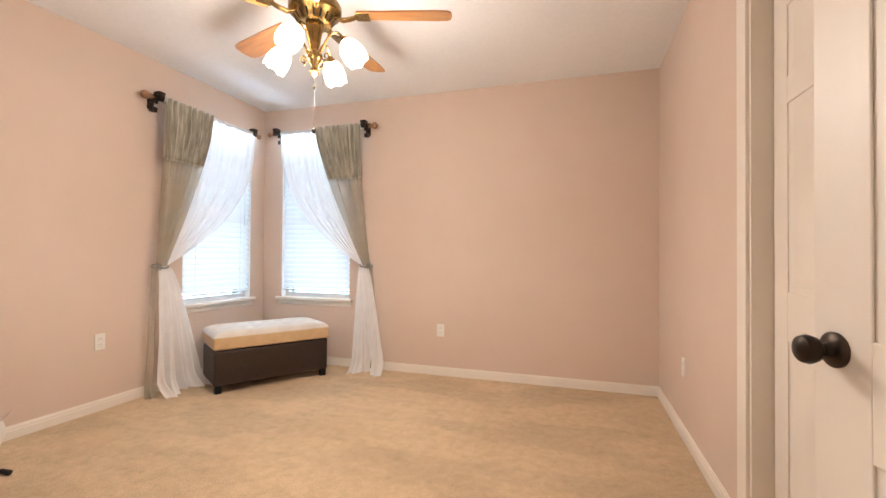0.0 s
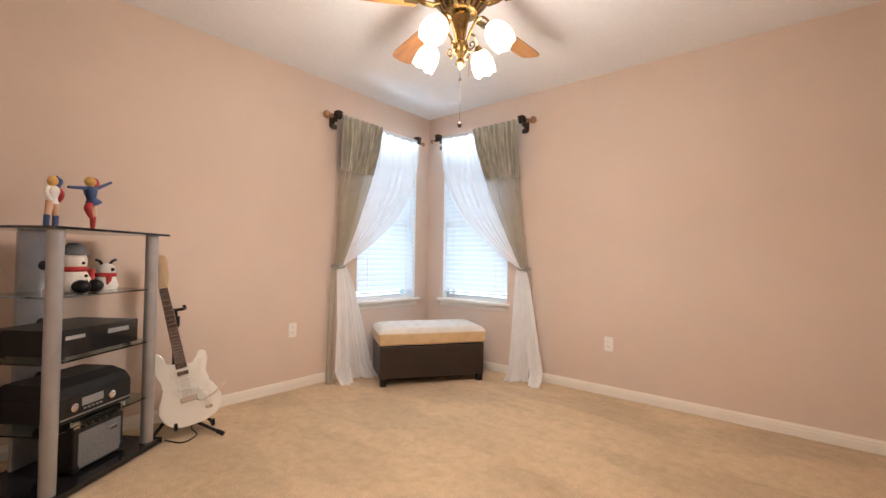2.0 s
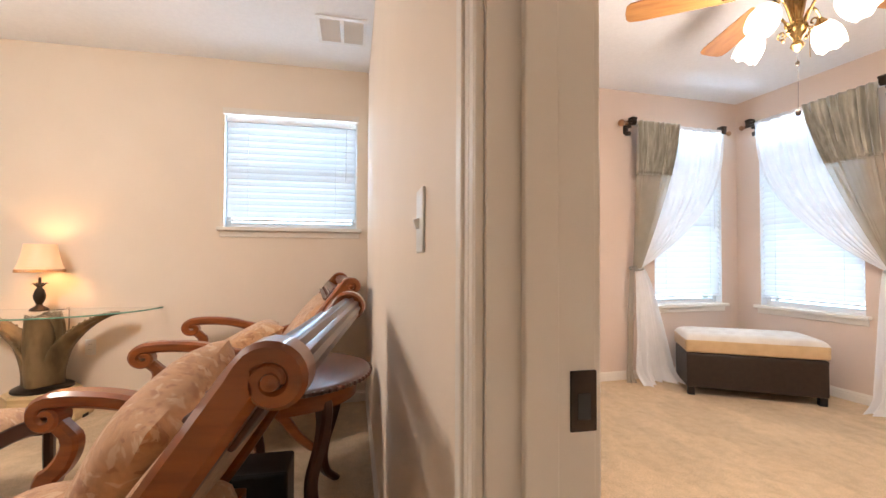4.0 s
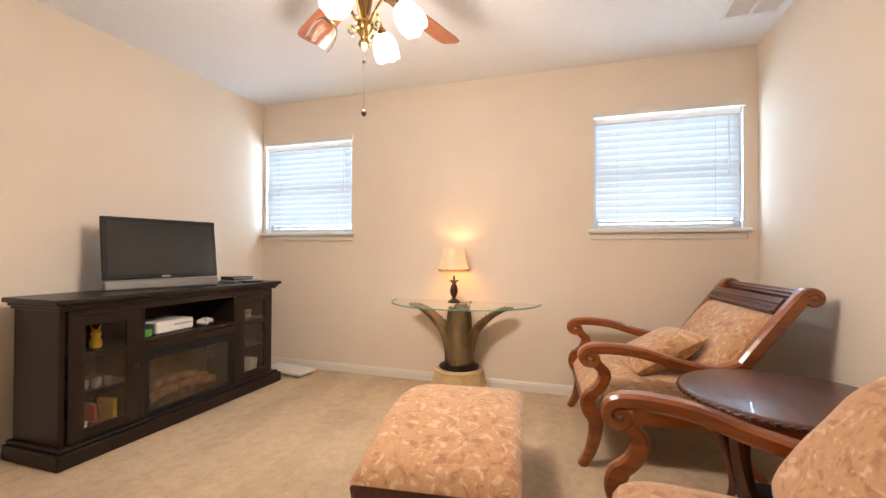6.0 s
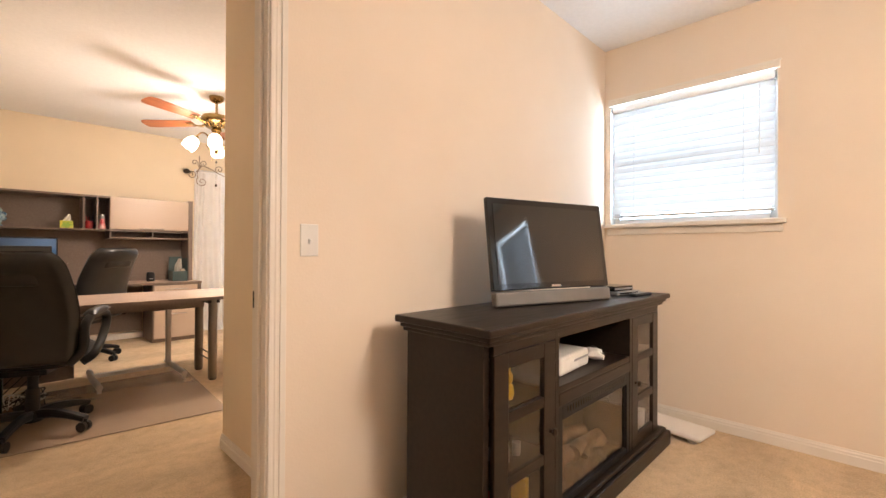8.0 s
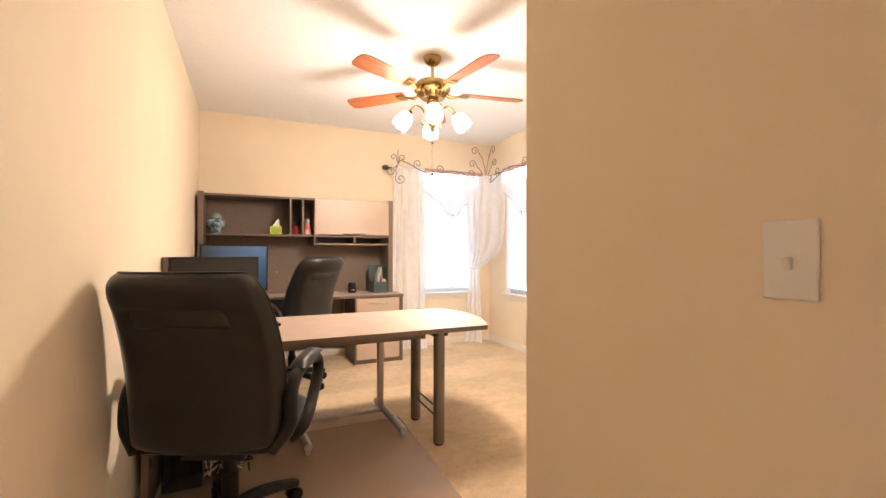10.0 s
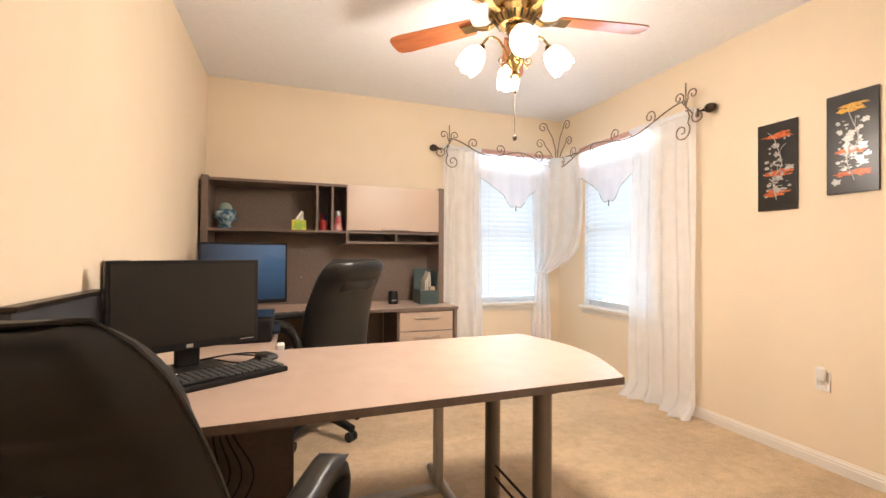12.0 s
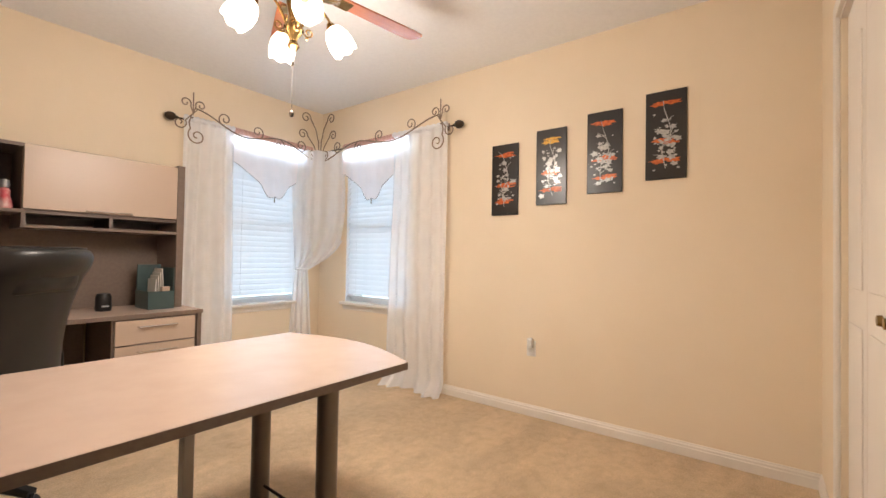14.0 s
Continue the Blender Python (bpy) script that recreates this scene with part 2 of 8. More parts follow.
def tube(pts, r, seg=8, bm=None, m=None):
    pts = [Vector(p) for p in pts]
    rr = r if isinstance(r, (list, tuple)) else [r] * len(pts)
    bm2, rings, up = B(), [], None
    for i, p in enumerate(pts):
        d = (pts[min(i + 1, len(pts) - 1)] - pts[max(i - 1, 0)]).normalized()
        if up is None:
            up = Vector((0, 0, 1)) if abs(d.z) < 0.9 else Vector((1, 0, 0))
        s = d.cross(up).normalized()
        up = s.cross(d).normalized()
        rings.append([bm2.verts.new(p + rr[i] * (math.cos(2 * math.pi * k / seg) * s + math.sin(2 * math.pi * k / seg) * up)) for k in range(seg)])
    for a, b in zip(rings, rings[1:]):
        for k in range(seg):
            bm2.faces.new((a[k], a[(k + 1) % seg], b[(k + 1) % seg], b[k]))
    bm2.faces.new(rings[0][::-1])
    bm2.faces.new(rings[-1])
    return append(bm or B(), bm2, m)


def stroke(pts, widths, t0, t1, bm=None, m=None):
    """A band along a line in the local xz plane, extruded along y from t0 to t1, with eased edges."""
    pts = [Vector((p[0], 0, p[1])) for p in pts]
    bm2, rings = B(), []
    for i, p in enumerate(pts):
        d = (pts[min(i + 1, len(pts) - 1)] - pts[max(i - 1, 0)]).normalized()
        n = Vector((-d.z, 0, d.x))
        w = widths[i] if isinstance(widths, (list, tuple)) else widths
        c = min(w * 0.22, (t1 - t0) * 0.22)
        ring = []
        for a, y in ((w / 2 - c, t0), (w / 2, t0 + c), (w / 2, t1 - c), (w / 2 - c, t1), (-w / 2 + c, t1), (-w / 2, t1 - c), (-w / 2, t0 + c), (-w / 2 + c, t0)):
            ring.append(bm2.verts.new(p + n * a + Vector((0, y, 0))))
        rings.append(ring)
    for a, b in zip(rings, rings[1:]):
        for k in range(8):
            bm2.faces.new((a[k], a[(k + 1) % 8], b[(k + 1) % 8], b[k]))
    bm2.faces.new(rings[0][::-1])
    bm2.faces.new(rings[-1])
    return append(bm or B(), bm2, m)


def smoothed(pts, n=6):
    """Points of a Catmull-Rom curve through pts."""
    P = [Vector(p) for p in pts]
    P = [2 * P[0] - P[1]] + P + [2 * P[-1] - P[-2]]
    out = []
    for i in range(1, len(P) - 2):
        for k in range(n):
            t = k / n
            a, b, c, d = P[i - 1], P[i], P[i + 1], P[i + 2]
            out.append(0.5 * ((2 * b) + (c - a) * t + (2 * a - 5 * b + 4 * c - d) * t * t + (3 * b - a - 3 * c + d) * t ** 3))
    return out + [P[-2]]


def spiral(cx, cz, r0, r1, a0, turns, n=26):
    """Points of a flat scroll, from radius r0 to r1, starting at a0 degrees; turns > 0 goes anticlockwise."""
    return [(cx + (r0 + (r1 - r0) * i / n) * math.cos(radians(a0) + 2 * math.pi * turns * i / n),
             cz + (r0 + (r1 - r0) * i / n) * math.sin(radians(a0) + 2 * math.pi * turns * i / n)) for i in range(n + 1)]


def surf(fn, nu, nv, bm=None):
    bm = bm or B()
    g = [[bm.verts.new(fn(i / nu, j / nv)) for j in range(nv + 1)] for i in range(nu + 1)]
    for i in range(nu):
        for j in range(nv):
            bm.faces.new((g[i][j], g[i + 1][j], g[i + 1][j + 1], g[i][j + 1]))
    return bm


def thick(ob, t=0.002):
    if t <= 0.001:
        return ob
    md = ob.modifiers.new("thickness", "SOLIDIFY")
    md.thickness = t
    return ob


def pillow(sx, sy, sz, bm=None, m=None, n=22, power=0.55, sag=0.0, seed=0):
    """A stuffed cushion about its centre: full in the middle, thin at its seam, with drawn-out corners."""
    def top(sign):
        def fn(u, v):
            x, y = 2 * u - 1, 2 * v - 1
            h = (max(0.0, 1 - x ** 4) * max(0.0, 1 - y ** 4)) ** power
            pull = 1 - 0.07 * (1 - x * x) * y * y - 0.07 * (1 - y * y) * x * x
            w = 0.05 * noise.noise(Vector((x * 2.2 + seed, y * 2.2, sign * 1.0)))
            return Vector((x * sx / 2 * pull, y * sy / 2 * pull, sign * (h * (1 + w)) * sz / 2 - sag * (1 - x * x)))
        return fn
    t = B()
    surf(top(1), n, n, t)
    surf(top(-1), n, n, t)
    bmesh.ops.remove_doubles(t, verts=t.verts, dist=0.0005)
    return append(bm or B(), t, m)


def wall(name, axis, t0, t1, a0, a1, openings, material, m=None, z0=0.0, z1=CEIL):
    """A wall from t0 to t1 thick across, a0 to a1 long; axis: the one it runs along. openings: (a, a, z, z) right through it."""
    bm, verts = B(), {}
    us = sorted({a0, a1, *(v for o in openings for v in o[:2])})
    zs = sorted({z0, z1, *(v for o in openings for v in o[2:])})

    def solid(i, j):
        if not (0 <= i < len(us) - 1 and 0 <= j < len(zs) - 1):
            return False
        u, z = (us[i] + us[i + 1]) / 2, (zs[j] + zs[j + 1]) / 2
        return not any(p0 < u < p1 and q0 < z < q1 for p0, p1, q0, q1 in openings)

    def vert(i, j, k):
        if (i, j, k) not in verts:
            t = (t0, t1)[k]
            verts[i, j, k] = bm.verts.new((us[i], t, zs[j]) if axis == "x" else (t, us[i], zs[j]))
        return verts[i, j, k]
    for i in range(len(us) - 1):
        for j in range(len(zs) - 1):
            if solid(i, j):
                ring = [(i, j), (i + 1, j), (i + 1, j + 1), (i, j + 1)]
                for k in (0, 1):
                    bm.faces.new([vert(*c, k) for c in ring])
                for (a, b), (di, dj) in zip(zip(ring, ring[1:] + ring[:1]), ((0, -1), (1, 0), (0, 1), (-1, 0))):
                    if not solid(i + di, j + dj):
                        bm.faces.new((vert(*a, 0), vert(*b, 0), vert(*b, 1), vert(*a, 1)))
    ob = part(name, bm, material)
    if m is not None:
        ob.matrix_world = m
    return tagged(ob, kind="structure", category="wall")


BASE_PROFILE = [(0, 0), (0.015, 0), (0.015, 0.050), (0.012, 0.055), (0.012, 0.066), (0.007, 0.073), (0.005, 0.081), (0, 0.081)]


def baseboard(p, q, m=None):
    """Stepped baseboard from p to q on the floor; it stands out to the left of the way from p to q."""
    p, q = Vector((*p, 0)), Vector((*q, 0))
    d = (q - p).normalized()
    n = Vector((-d.y, d.x, 0))
    bm = B()
    ends = [[bm.verts.new(e + n * a + Vector((0, 0, z))) for a, z in BASE_PROFILE] for e in (p, q)]
    k = len(BASE_PROFILE)
    for i in range(k):
        bm.faces.new((ends[0][i], ends[0][(i + 1) % k], ends[1][(i + 1) % k], ends[1][i]))
    bm.faces.new(ends[0])
    bm.faces.new(ends[1][::-1])
    ob = part("baseboard", bm, M_TRIM)
    if m is not None:
        ob.matrix_world = m
    return tagged(ob, kind="structure", category="baseboard")


# ---------------------------------------------------------------- structure
WX = -3.10                       # west wall of lounge and office
YN, YS = 0.755, -3.72            # the lounge's north and south walls
Y3, X3 = -9.16, 0.48             # office: south and east walls
CLOSET_Y, ALCOVE_X = -4.98, -0.717
JA0, JA1 = 0.225, 1.07            # bedroom doorway
JC0, JC1 = -0.44, 0.43           # office doorway
HEAD = 2.22
W1X, N1Y, E1X = -3.08, 4.465, 0.902   # first bedroom, in its own axes
WIN_Z = (0.69, 2.36)

floor = tagged(part("floor", box((-3.6, -9.6, -0.12), (3.2, 5.2, 0.0)), M_CARPET), "beige cut-pile carpet with vacuum tracks", "carpet", kind="structure")
ceiling = tagged(part("ceiling", box((-3.6, -9.6, CEIL), (3.2, 5.2, CEIL + 0.12)), M_CEIL), kind="structure", category="ceiling")
ground = tagged(part("ground", box((-300, -300, -3.4), (300, 300, -3.0)), mat("lawn", (0.06, 0.10, 0.03), (0.10, 0.13, 0.05), 0.6, rough=1.0)), kind="structure", category="ground")

# first bedroom
wall("wall_west_bedroom", "y", W1X - 0.16, W1X, 0.80, N1Y + 0.16, [(3.44, 4.26, *WIN_Z)], M_WALL_1, R1)
wall("wall_north_bedroom", "x", N1Y, N1Y + 0.16, W1X, E1X + 0.12, [(-2.84, -2.00, *WIN_Z)], M_WALL_1, R1)
wall("wall_east_bedroom", "y", E1X, E1X + 0.12, 0.62, N1Y, [(1.50, 2.53, 0, HEAD)], M_WALL_1, R1)
closet = tagged(part("wall_closet_bedroom", box((E1X + 0.7, 1.0, 0), (E1X + 0.78, 3.0, CEIL), bm=box((E1X + 0.12, 0.92, 0), (E1X + 0.78, 1.0, CEIL), bm=box((E1X + 0.12, 3.0, 0), (E1X + 0.78, 3.08, CEIL)))), M_WALL_1), kind="structure", category="wall")
closet.matrix_world = R1
# dividing walls, with the bedroom's side painted in its own colour
wall("wall_north_lounge", "x", YN, YN + 0.060, -3.3, 3.0, [(JA0 - 0.02, JA1 + 0.02, 0, HEAD + 0.02)], M_WALL_2)
wall("wall_south_bedroom", "x", YN + 0.060, YN + 0.115, -3.3, 3.0, [(JA0 - 0.02, JA1 + 0.02, 0, HEAD + 0.02)], M_WALL_1)
wall("wall_west_lounge", "y", WX - 0.16, WX, YS - 0.1, YN, [(-3.675, -2.645, 1.375, 2.295), (-0.39, 0.662, 1.375, 2.295)], M_WALL_2)
wall("wall_south_lounge", "x", YS - 0.060, YS, -3.3, 3.0, [(JC0 - 0.02, JC1 + 0.02, 0, HEAD + 0.02)], M_WALL_2)
wall("wall_north_office", "x", YS - 0.115, YS - 0.060, -3.3, 3.0, [(JC0 - 0.02, JC1 + 0.02, 0, HEAD + 0.02)], M_WALL_3)
wall("wall_east_lounge", "y", 2.4, 2.52, YS, YN, [], M_WALL_2)
# office
wall("wall_closet_office", "x", CLOSET_Y, CLOSET_Y + 0.1, WX, ALCOVE_X, [(-2.45, -0.95, 0, 2.17)], M_WALL_3)
wall("wall_alcove_office", "y", ALCOVE_X - 0.1, ALCOVE_X, CLOSET_Y + 0.1, YS - 0.115, [], M_WALL_3)
wall("wall_west_office", "y", WX - 0.16, WX, Y3 - 0.16, YS - 0.115, [(-8.72, -7.82, 0.69, 2.24)], M_WALL_3)
wall("wall_south_office", "x", Y3 - 0.16, Y3, WX, X3 + 0.12, [(-2.92, -2.06, 0.69, 2.24)], M_WALL_3)
wall("wall_east_office", "y", X3, X3 + 0.12, Y3, YS - 0.115, [], M_WALL_3)

for p, q, m in (((W1X, N1Y), (W1X, 0.2), R1), ((E1X, N1Y), (W1X, N1Y), R1), ((E1X, 2.64), (E1X, N1Y), R1),
                ((JA0 - 0.07, YN), (WX, YN), None), ((WX, YN), (WX, YS), None), ((WX, YS), (JC0 - 0.07, YS), None),
                ((ALCOVE_X, YS - 0.115), (ALCOVE_X, CLOSET_Y), None), ((WX, CLOSET_Y), (WX, Y3), None), ((WX, Y3), (X3, Y3), None), ((X3, Y3), (X3, YS - 0.115), None),
                ((-2.53, CLOSET_Y), (WX, CLOSET_Y), None)):
    baseboard(p, q, m)


def door_trim(x0, x1, y0, y1, m=None, both=True):
    """Jambs, stops and moulded casing for a doorway through a wall that runs along x, from y0 to y1."""
    t = thing("door_casing", m or Matrix(), "white painted door jamb and moulded casing", "door casing", kind="structure")
    for x, s in ((x0, 1), (x1, -1)):
        a, b = sorted((x - 0.02 * s, x))
        part("jamb", box((a, y0, 0), (b, y1, HEAD), 0.001), M_TRIM, t)
        a, b = sorted((x, x + 0.012 * s))
        ym = y1 - 0.045 if y1 > 0 else y0 + 0.045
        part("stop", box((a, min(ym, ym - 0.035 if y1 > 0 else ym + 0.035), 0), (b, max(ym, ym - 0.035 if y1 > 0 else ym + 0.035), HEAD), 0.002), M_TRIM, t)
        for y, d in ((y0, -1), (y1, 1)):
            bm = B()
            for w0, w1, h in ((0.006, 0.060, 0.010), (0.008, 0.020, 0.0115), (0.044, 0.066, 0.0145), (0.026, 0.034, 0.0113)):
                a, b = sorted((x - w0 * s, x - w1 * s))
                c, e = sorted((y, y + h * d))
                box((a, c, 0), (b, e, HEAD + 0.006), 0.002, bm=bm)
            part("side_casing", bm, M_TRIM, t)
    for y, d in ((y0, -1), (y1, 1)):
        c, e = sorted((y, y + 0.016 * d))
        part("head_casing", box((x0 - 0.066, c, HEAD + 0.006), (x1 + 0.066, e, HEAD + 0.072), 0.003), M_TRIM, t)
    part("head_jamb", box((x0, y0, HEAD - 0.02 + 0.02), (x1, y1, HEAD + 0.02), 0.001), M_TRIM, t)
    ys = y1 - 0.014 if y1 > 0 else y0 + 0.022
    bm = box((x0 - 0.001, ys - 0.014, 0.960), (x0 + 0.0025, ys + 0.014, 1.020), 0.0008)
    sp = part("strike_plate", bm, M_BRONZE, t, "dark bronze strike plate")
    part("latch_hole", box((x0 + 0.0022, ys - 0.007, 0.972), (x0 + 0.0032, ys + 0.007, 0.998)), M_GLOSS, sp)
    return t


door_trim(JA0, JA1, YN, YN + 0.115)
door_trim(JC0, JC1, YS - 0.115, YS)


def panel_door(name, m, w, label, knob_x=None, knob_sides=(-1, 1)):
    """A moulded six-panel leaf in the local xz plane, hinged at x = 0, 35 mm thick, with a knob on both sides."""
    d = thing(name, m, label, "door", kind="structure")
    h = HEAD - 0.012
    part("leaf", box((0, -0.0125, 0.008), (w, 0.0125, h), 0.001), M_TRIM, d)
    cols = ((0.11, w / 2 - 0.05), (w / 2 + 0.05, w - 0.11))
    rowz = ((0.22, 0.85), (1.03, 1.72), (1.82, 2.08))
    stiles = [(0, 0.11), (w / 2 - 0.05, w / 2 + 0.05), (w - 0.11, w)]
    for s in (-1, 1):
        bm = B()
        for a, b in stiles:
            box((a, *sorted((s * 0.0125, s * 0.0175))[:1], 0.008), (b, sorted((s * 0.0125, s * 0.0175))[1], h), 0.0025, bm=bm)
        for c, e in ((0.008, 0.22), (0.85, 1.03), (1.72, 1.82), (2.08, h)):
            for a, b in cols:
                box((a - 0.001, min(s * 0.0125, s * 0.0174), c), (b + 0.001, max(s * 0.0125, s * 0.0174), e), 0.0025, bm=bm)
        part("frame", bm, M_TRIM, d)
        for a, b in cols:
            for c, e in rowz:
                bm = B()
                f = [bm.verts.new((x, s * 0.0127, z)) for x, z in ((a + 0.018, c + 0.018), (b - 0.018, c + 0.018), (b - 0.018, e - 0.018), (a + 0.018, e - 0.018))]
                g = [bm.verts.new((x, s * 0.0165, z)) for x, z in ((a + 0.05, c + 0.05), (b - 0.05, c + 0.05), (b - 0.05, e - 0.05), (a + 0.05, e - 0.05))]
                for i in range(4):
                    bm.faces.new((f[i], f[(i + 1) % 4], g[(i + 1) % 4], g[i]))
                bm.faces.new(g)
                bm.faces.new(f[::-1])
                part("panel", bm, M_TRIM, d)
        if knob_x and s in knob_sides:
            prof = [(0.0, 0), (0.029, 0), (0.029, 0.004), (0.025, 0.008), (0.012, 0.011), (0.009, 0.022), (0.013, 0.027), (0.021, 0.033), (0.024, 0.043), (0.021, 0.053), (0.012, 0.058), (0.0, 0.059)]
            part("knob", lathe(prof, 28, m=Matrix.Translation((knob_x, s * 0.0175, 1.005)) @ Matrix.Rotation(radians(-90 * s), 4, "X")), M_BRONZE, d, "oil-rubbed bronze door knob", True)
    return d


panel_door("door_1", Matrix.Translation((JA1 - 0.004, YN + 0.135, 0)) @ Matrix.Rotation(radians(105.5), 4, "Z"), 0.835, "white six-panel bedroom door standing open with a dark bronze knob", 0.79)
panel_door("door_2", Matrix.Translation((JC1 + 0.005, YS - 0.140, 0)) @ Matrix.Rotation(radians(-90), 4, "Z"), 0.80, "white six-panel office door standing open with a dark bronze knob", 0.74, (-1,))
# casing of the bedroom's closet
bm = B()
for y0, y1 in ((1.43, 1.50), (2.53, 2.63)):
    box((E1X - 0.016, y0, 0), (E1X, y1, HEAD + 0.07), 0.003, bm=bm)
box((E1X - 0.016, 1.50, HEAD), (E1X, 2.53, HEAD + 0.07), 0.003, bm=bm)
cc = tagged(part("trim", bm, M_TRIM), kind="structure", category="door casing")
cc.matrix_world = R1
bm = B()
box((E1X - 0.002, 2.515, 0), (E1X + 0.122, 2.532, HEAD), 0.001, bm=bm)
box((E1X - 0.002, 1.498, 0), (E1X + 0.122, 1.515, HEAD), 0.001, bm=bm)
cj = tagged(part("trim", bm, M_TRIM), kind="structure", category="door jamb")
cj.matrix_world = R1

door_3 = panel_door("door_3", R1 @ Matrix.Translation((E1X + 0.09, 1.52, 0)) @ Matrix.Rotation(radians(90), 4, "Z"), 0.99, "white six-panel closet door, closed")


def window(name, m, w, h, sill_over=0.042):
    """A vinyl sash window in an opening; local x along the wall from the middle, y into the room from the wall's face, z from the sill."""
    t = thing(name, m, "white vinyl sash window behind closed blinds", "window", kind="structure")
    bm = B()
    for lo, hi in (((-w / 2, -0.13, 0), (-w / 2 + 0.045, -0.07, h)), ((w / 2 - 0.045, -0.13, 0), (w / 2, -0.07, h)),
                   ((-w / 2 + 0.045, -0.13, 0), (w / 2 - 0.045, -0.07, 0.045)), ((-w / 2 + 0.045, -0.13, h - 0.045), (w / 2 - 0.045, -0.07, h))):
        box(lo, hi, 0.003, bm=bm)
    part("window_frame", bm, M_VINYL, t)
    part("meeting_rail", box((-w / 2 + 0.045, -0.115, h / 2 - 0.025), (w / 2 - 0.045, -0.075, h / 2 + 0.025), 0.003), M_VINYL, t)
    for z0, z1 in ((0.045, h / 2 - 0.025), (h / 2 + 0.025, h - 0.045)):
        p = part("pane", box((-w / 2 + 0.045, -0.102, z0), (w / 2 - 0.045, -0.096, z1)), M_GLASS, t)
        p.visible_shadow = False
    bm = box((-w / 2 - sill_over, -0.002, -0.028), (w / 2 + sill_over, 0.05, 0.002), 0.006)
    box((-w / 2, -0.07, -0.028), (w / 2, 0.0, 0.002), 0.002, bm=bm)
    part("window_sill", bm, M_TRIM, t)
    for x in (-w / 2, w / 2 - 0.005):
        part("jamb_liner", box((x, -0.0695, 0.003), (x + 0.005, 0.001, h - 0.005), 0.001), M_VINYL, t)
    bm = box((-w / 2 - 0.012, 0.0, h - 0.004), (w / 2 + 0.012, 0.022, h + 0.040), 0.003)
    box((-w / 2 - 0.018, 0.0, h + 0.0405), (w / 2 + 0.018, 0.012, h + 0.052), 0.003, bm=bm)
    part("head_trim", bm, M_TRIM, t)
    part("apron", box((-w / 2 - sill_over * 0.6, 0.0, -0.078), (w / 2 + sill_over * 0.6, 0.013, -0.029), 0.004), M_TRIM, t)
    return t


def blind(m, w, h, tilt=60, pitch=0.0525):
    """A horizontal slat blind hung in the opening: headrail, slats, bottom rail, ladder cords and wand."""
    t = thing("window_blind", m, "white two-inch slat blind lowered in the window", "blind", "window blinds")
    part("headrail", box((-w / 2 + 0.012, -0.062, h - 0.055), (w / 2 - 0.012, -0.006, h - 0.006), 0.003), M_VINYL, t)
    n = int((h - 0.10) / pitch)
    bm = B()
    for s in (0,):
        a = [bm.verts.new((x, y, z)) for x in (-w / 2 + 0.018, w / 2 - 0.018) for y, z in ((-0.0345, -0.0035), (0, 0.0), (0.0345, -0.0035))]
        b = [bm.verts.new(v.co + Vector((0, 0, 0.0028))) for v in a]
        for i in (0, 1):
            bm.faces.new((a[i], a[i + 1], a[i + 4], a[i + 3]))
            bm.faces.new((b[i], b[i + 1], b[i + 4], b[i + 3]))
        for i, j in ((0, 1), (1, 2), (2, 5), (5, 4), (4, 3), (3, 0)):
            bm.faces.new((a[i], a[j], b[j], b[i]))
    first = None
    for i in range(n):
        mm = Matrix.Translation((0, -0.024, h - 0.050 - pitch * (i + 0.4))) @ Matrix.Rotation(radians(-tilt + 0.8 * math.sin(i * 2.1)), 4, "X")
        if first is None:
            first = part("slat", bm, M_BLIND, t)
            first.matrix_local = mm
        else:
            twin(first, mm, t)
    zb = h - 0.050 - pitch * (n + 0.35)
    part("bottom_rail", box((-w / 2 + 0.018, -0.048, zb - 0.010), (w / 2 - 0.018, -0.002, zb + 0.006), 0.004), M_VINYL, t)
    for x in (-w * 0.33, w * 0.33):
        part("ladder_cord", tube([(x, -0.0035, h - 0.06), (x, -0.0035, zb)], 0.0012, 5), M_VINYL, t)
    part("tilt_wand", tube([(-w / 2 + 0.09, -0.0, h - 0.07), (-w / 2 + 0.092, 0.004, h * 0.45)], 0.004, 6), M_VINYL, t)
    return t


def fit_window(i, wall_m, centre, w, z0, z1, tilt=60, parent_m=None, watts=None, side_strips=False):
    """wall_m turns local y into the room; centre: place of the opening's middle on the wall's face."""
    m = (parent_m or Matrix()) @ Matrix.Translation((*centre, z0)) @ wall_m
    window("window_%d" % i, m, w, z1 - z0)
    blind(m, w, z1 - z0, tilt)
    window_lamp("daylight", m @ Matrix.Translation((0, -0.24, (z1 - z0) / 2)) @ Matrix.Rotation(radians(90), 4, "X"), w, z1 - z0, WINDOW_POWER * w * (z1 - z0) * (watts or 1))
    # strip lamps added to brighten walls and ceiling: over the top slat, and beside close walls
    if side_strips:
        for x in (-w / 2 + 0.012, w / 2 - 0.012):
            window_lamp("daylight_gap", m @ Matrix.Translation((x, -0.004, (z1 - z0) / 2)) @ Matrix.Rotation(radians(90), 4, "X"), 0.016, z1 - z0 - 0.10, SPILL_POWER * (z1 - z0) * 0.36)
    window_lamp("daylight_gap", m @ Matrix.Translation((0, -0.004, z1 - z0 - 0.024)) @ Matrix.Rotation(radians(90 + 20), 4, "X"), w - 0.03, 0.03, SPILL_POWER * w * (0.35 if side_strips else 0.9))


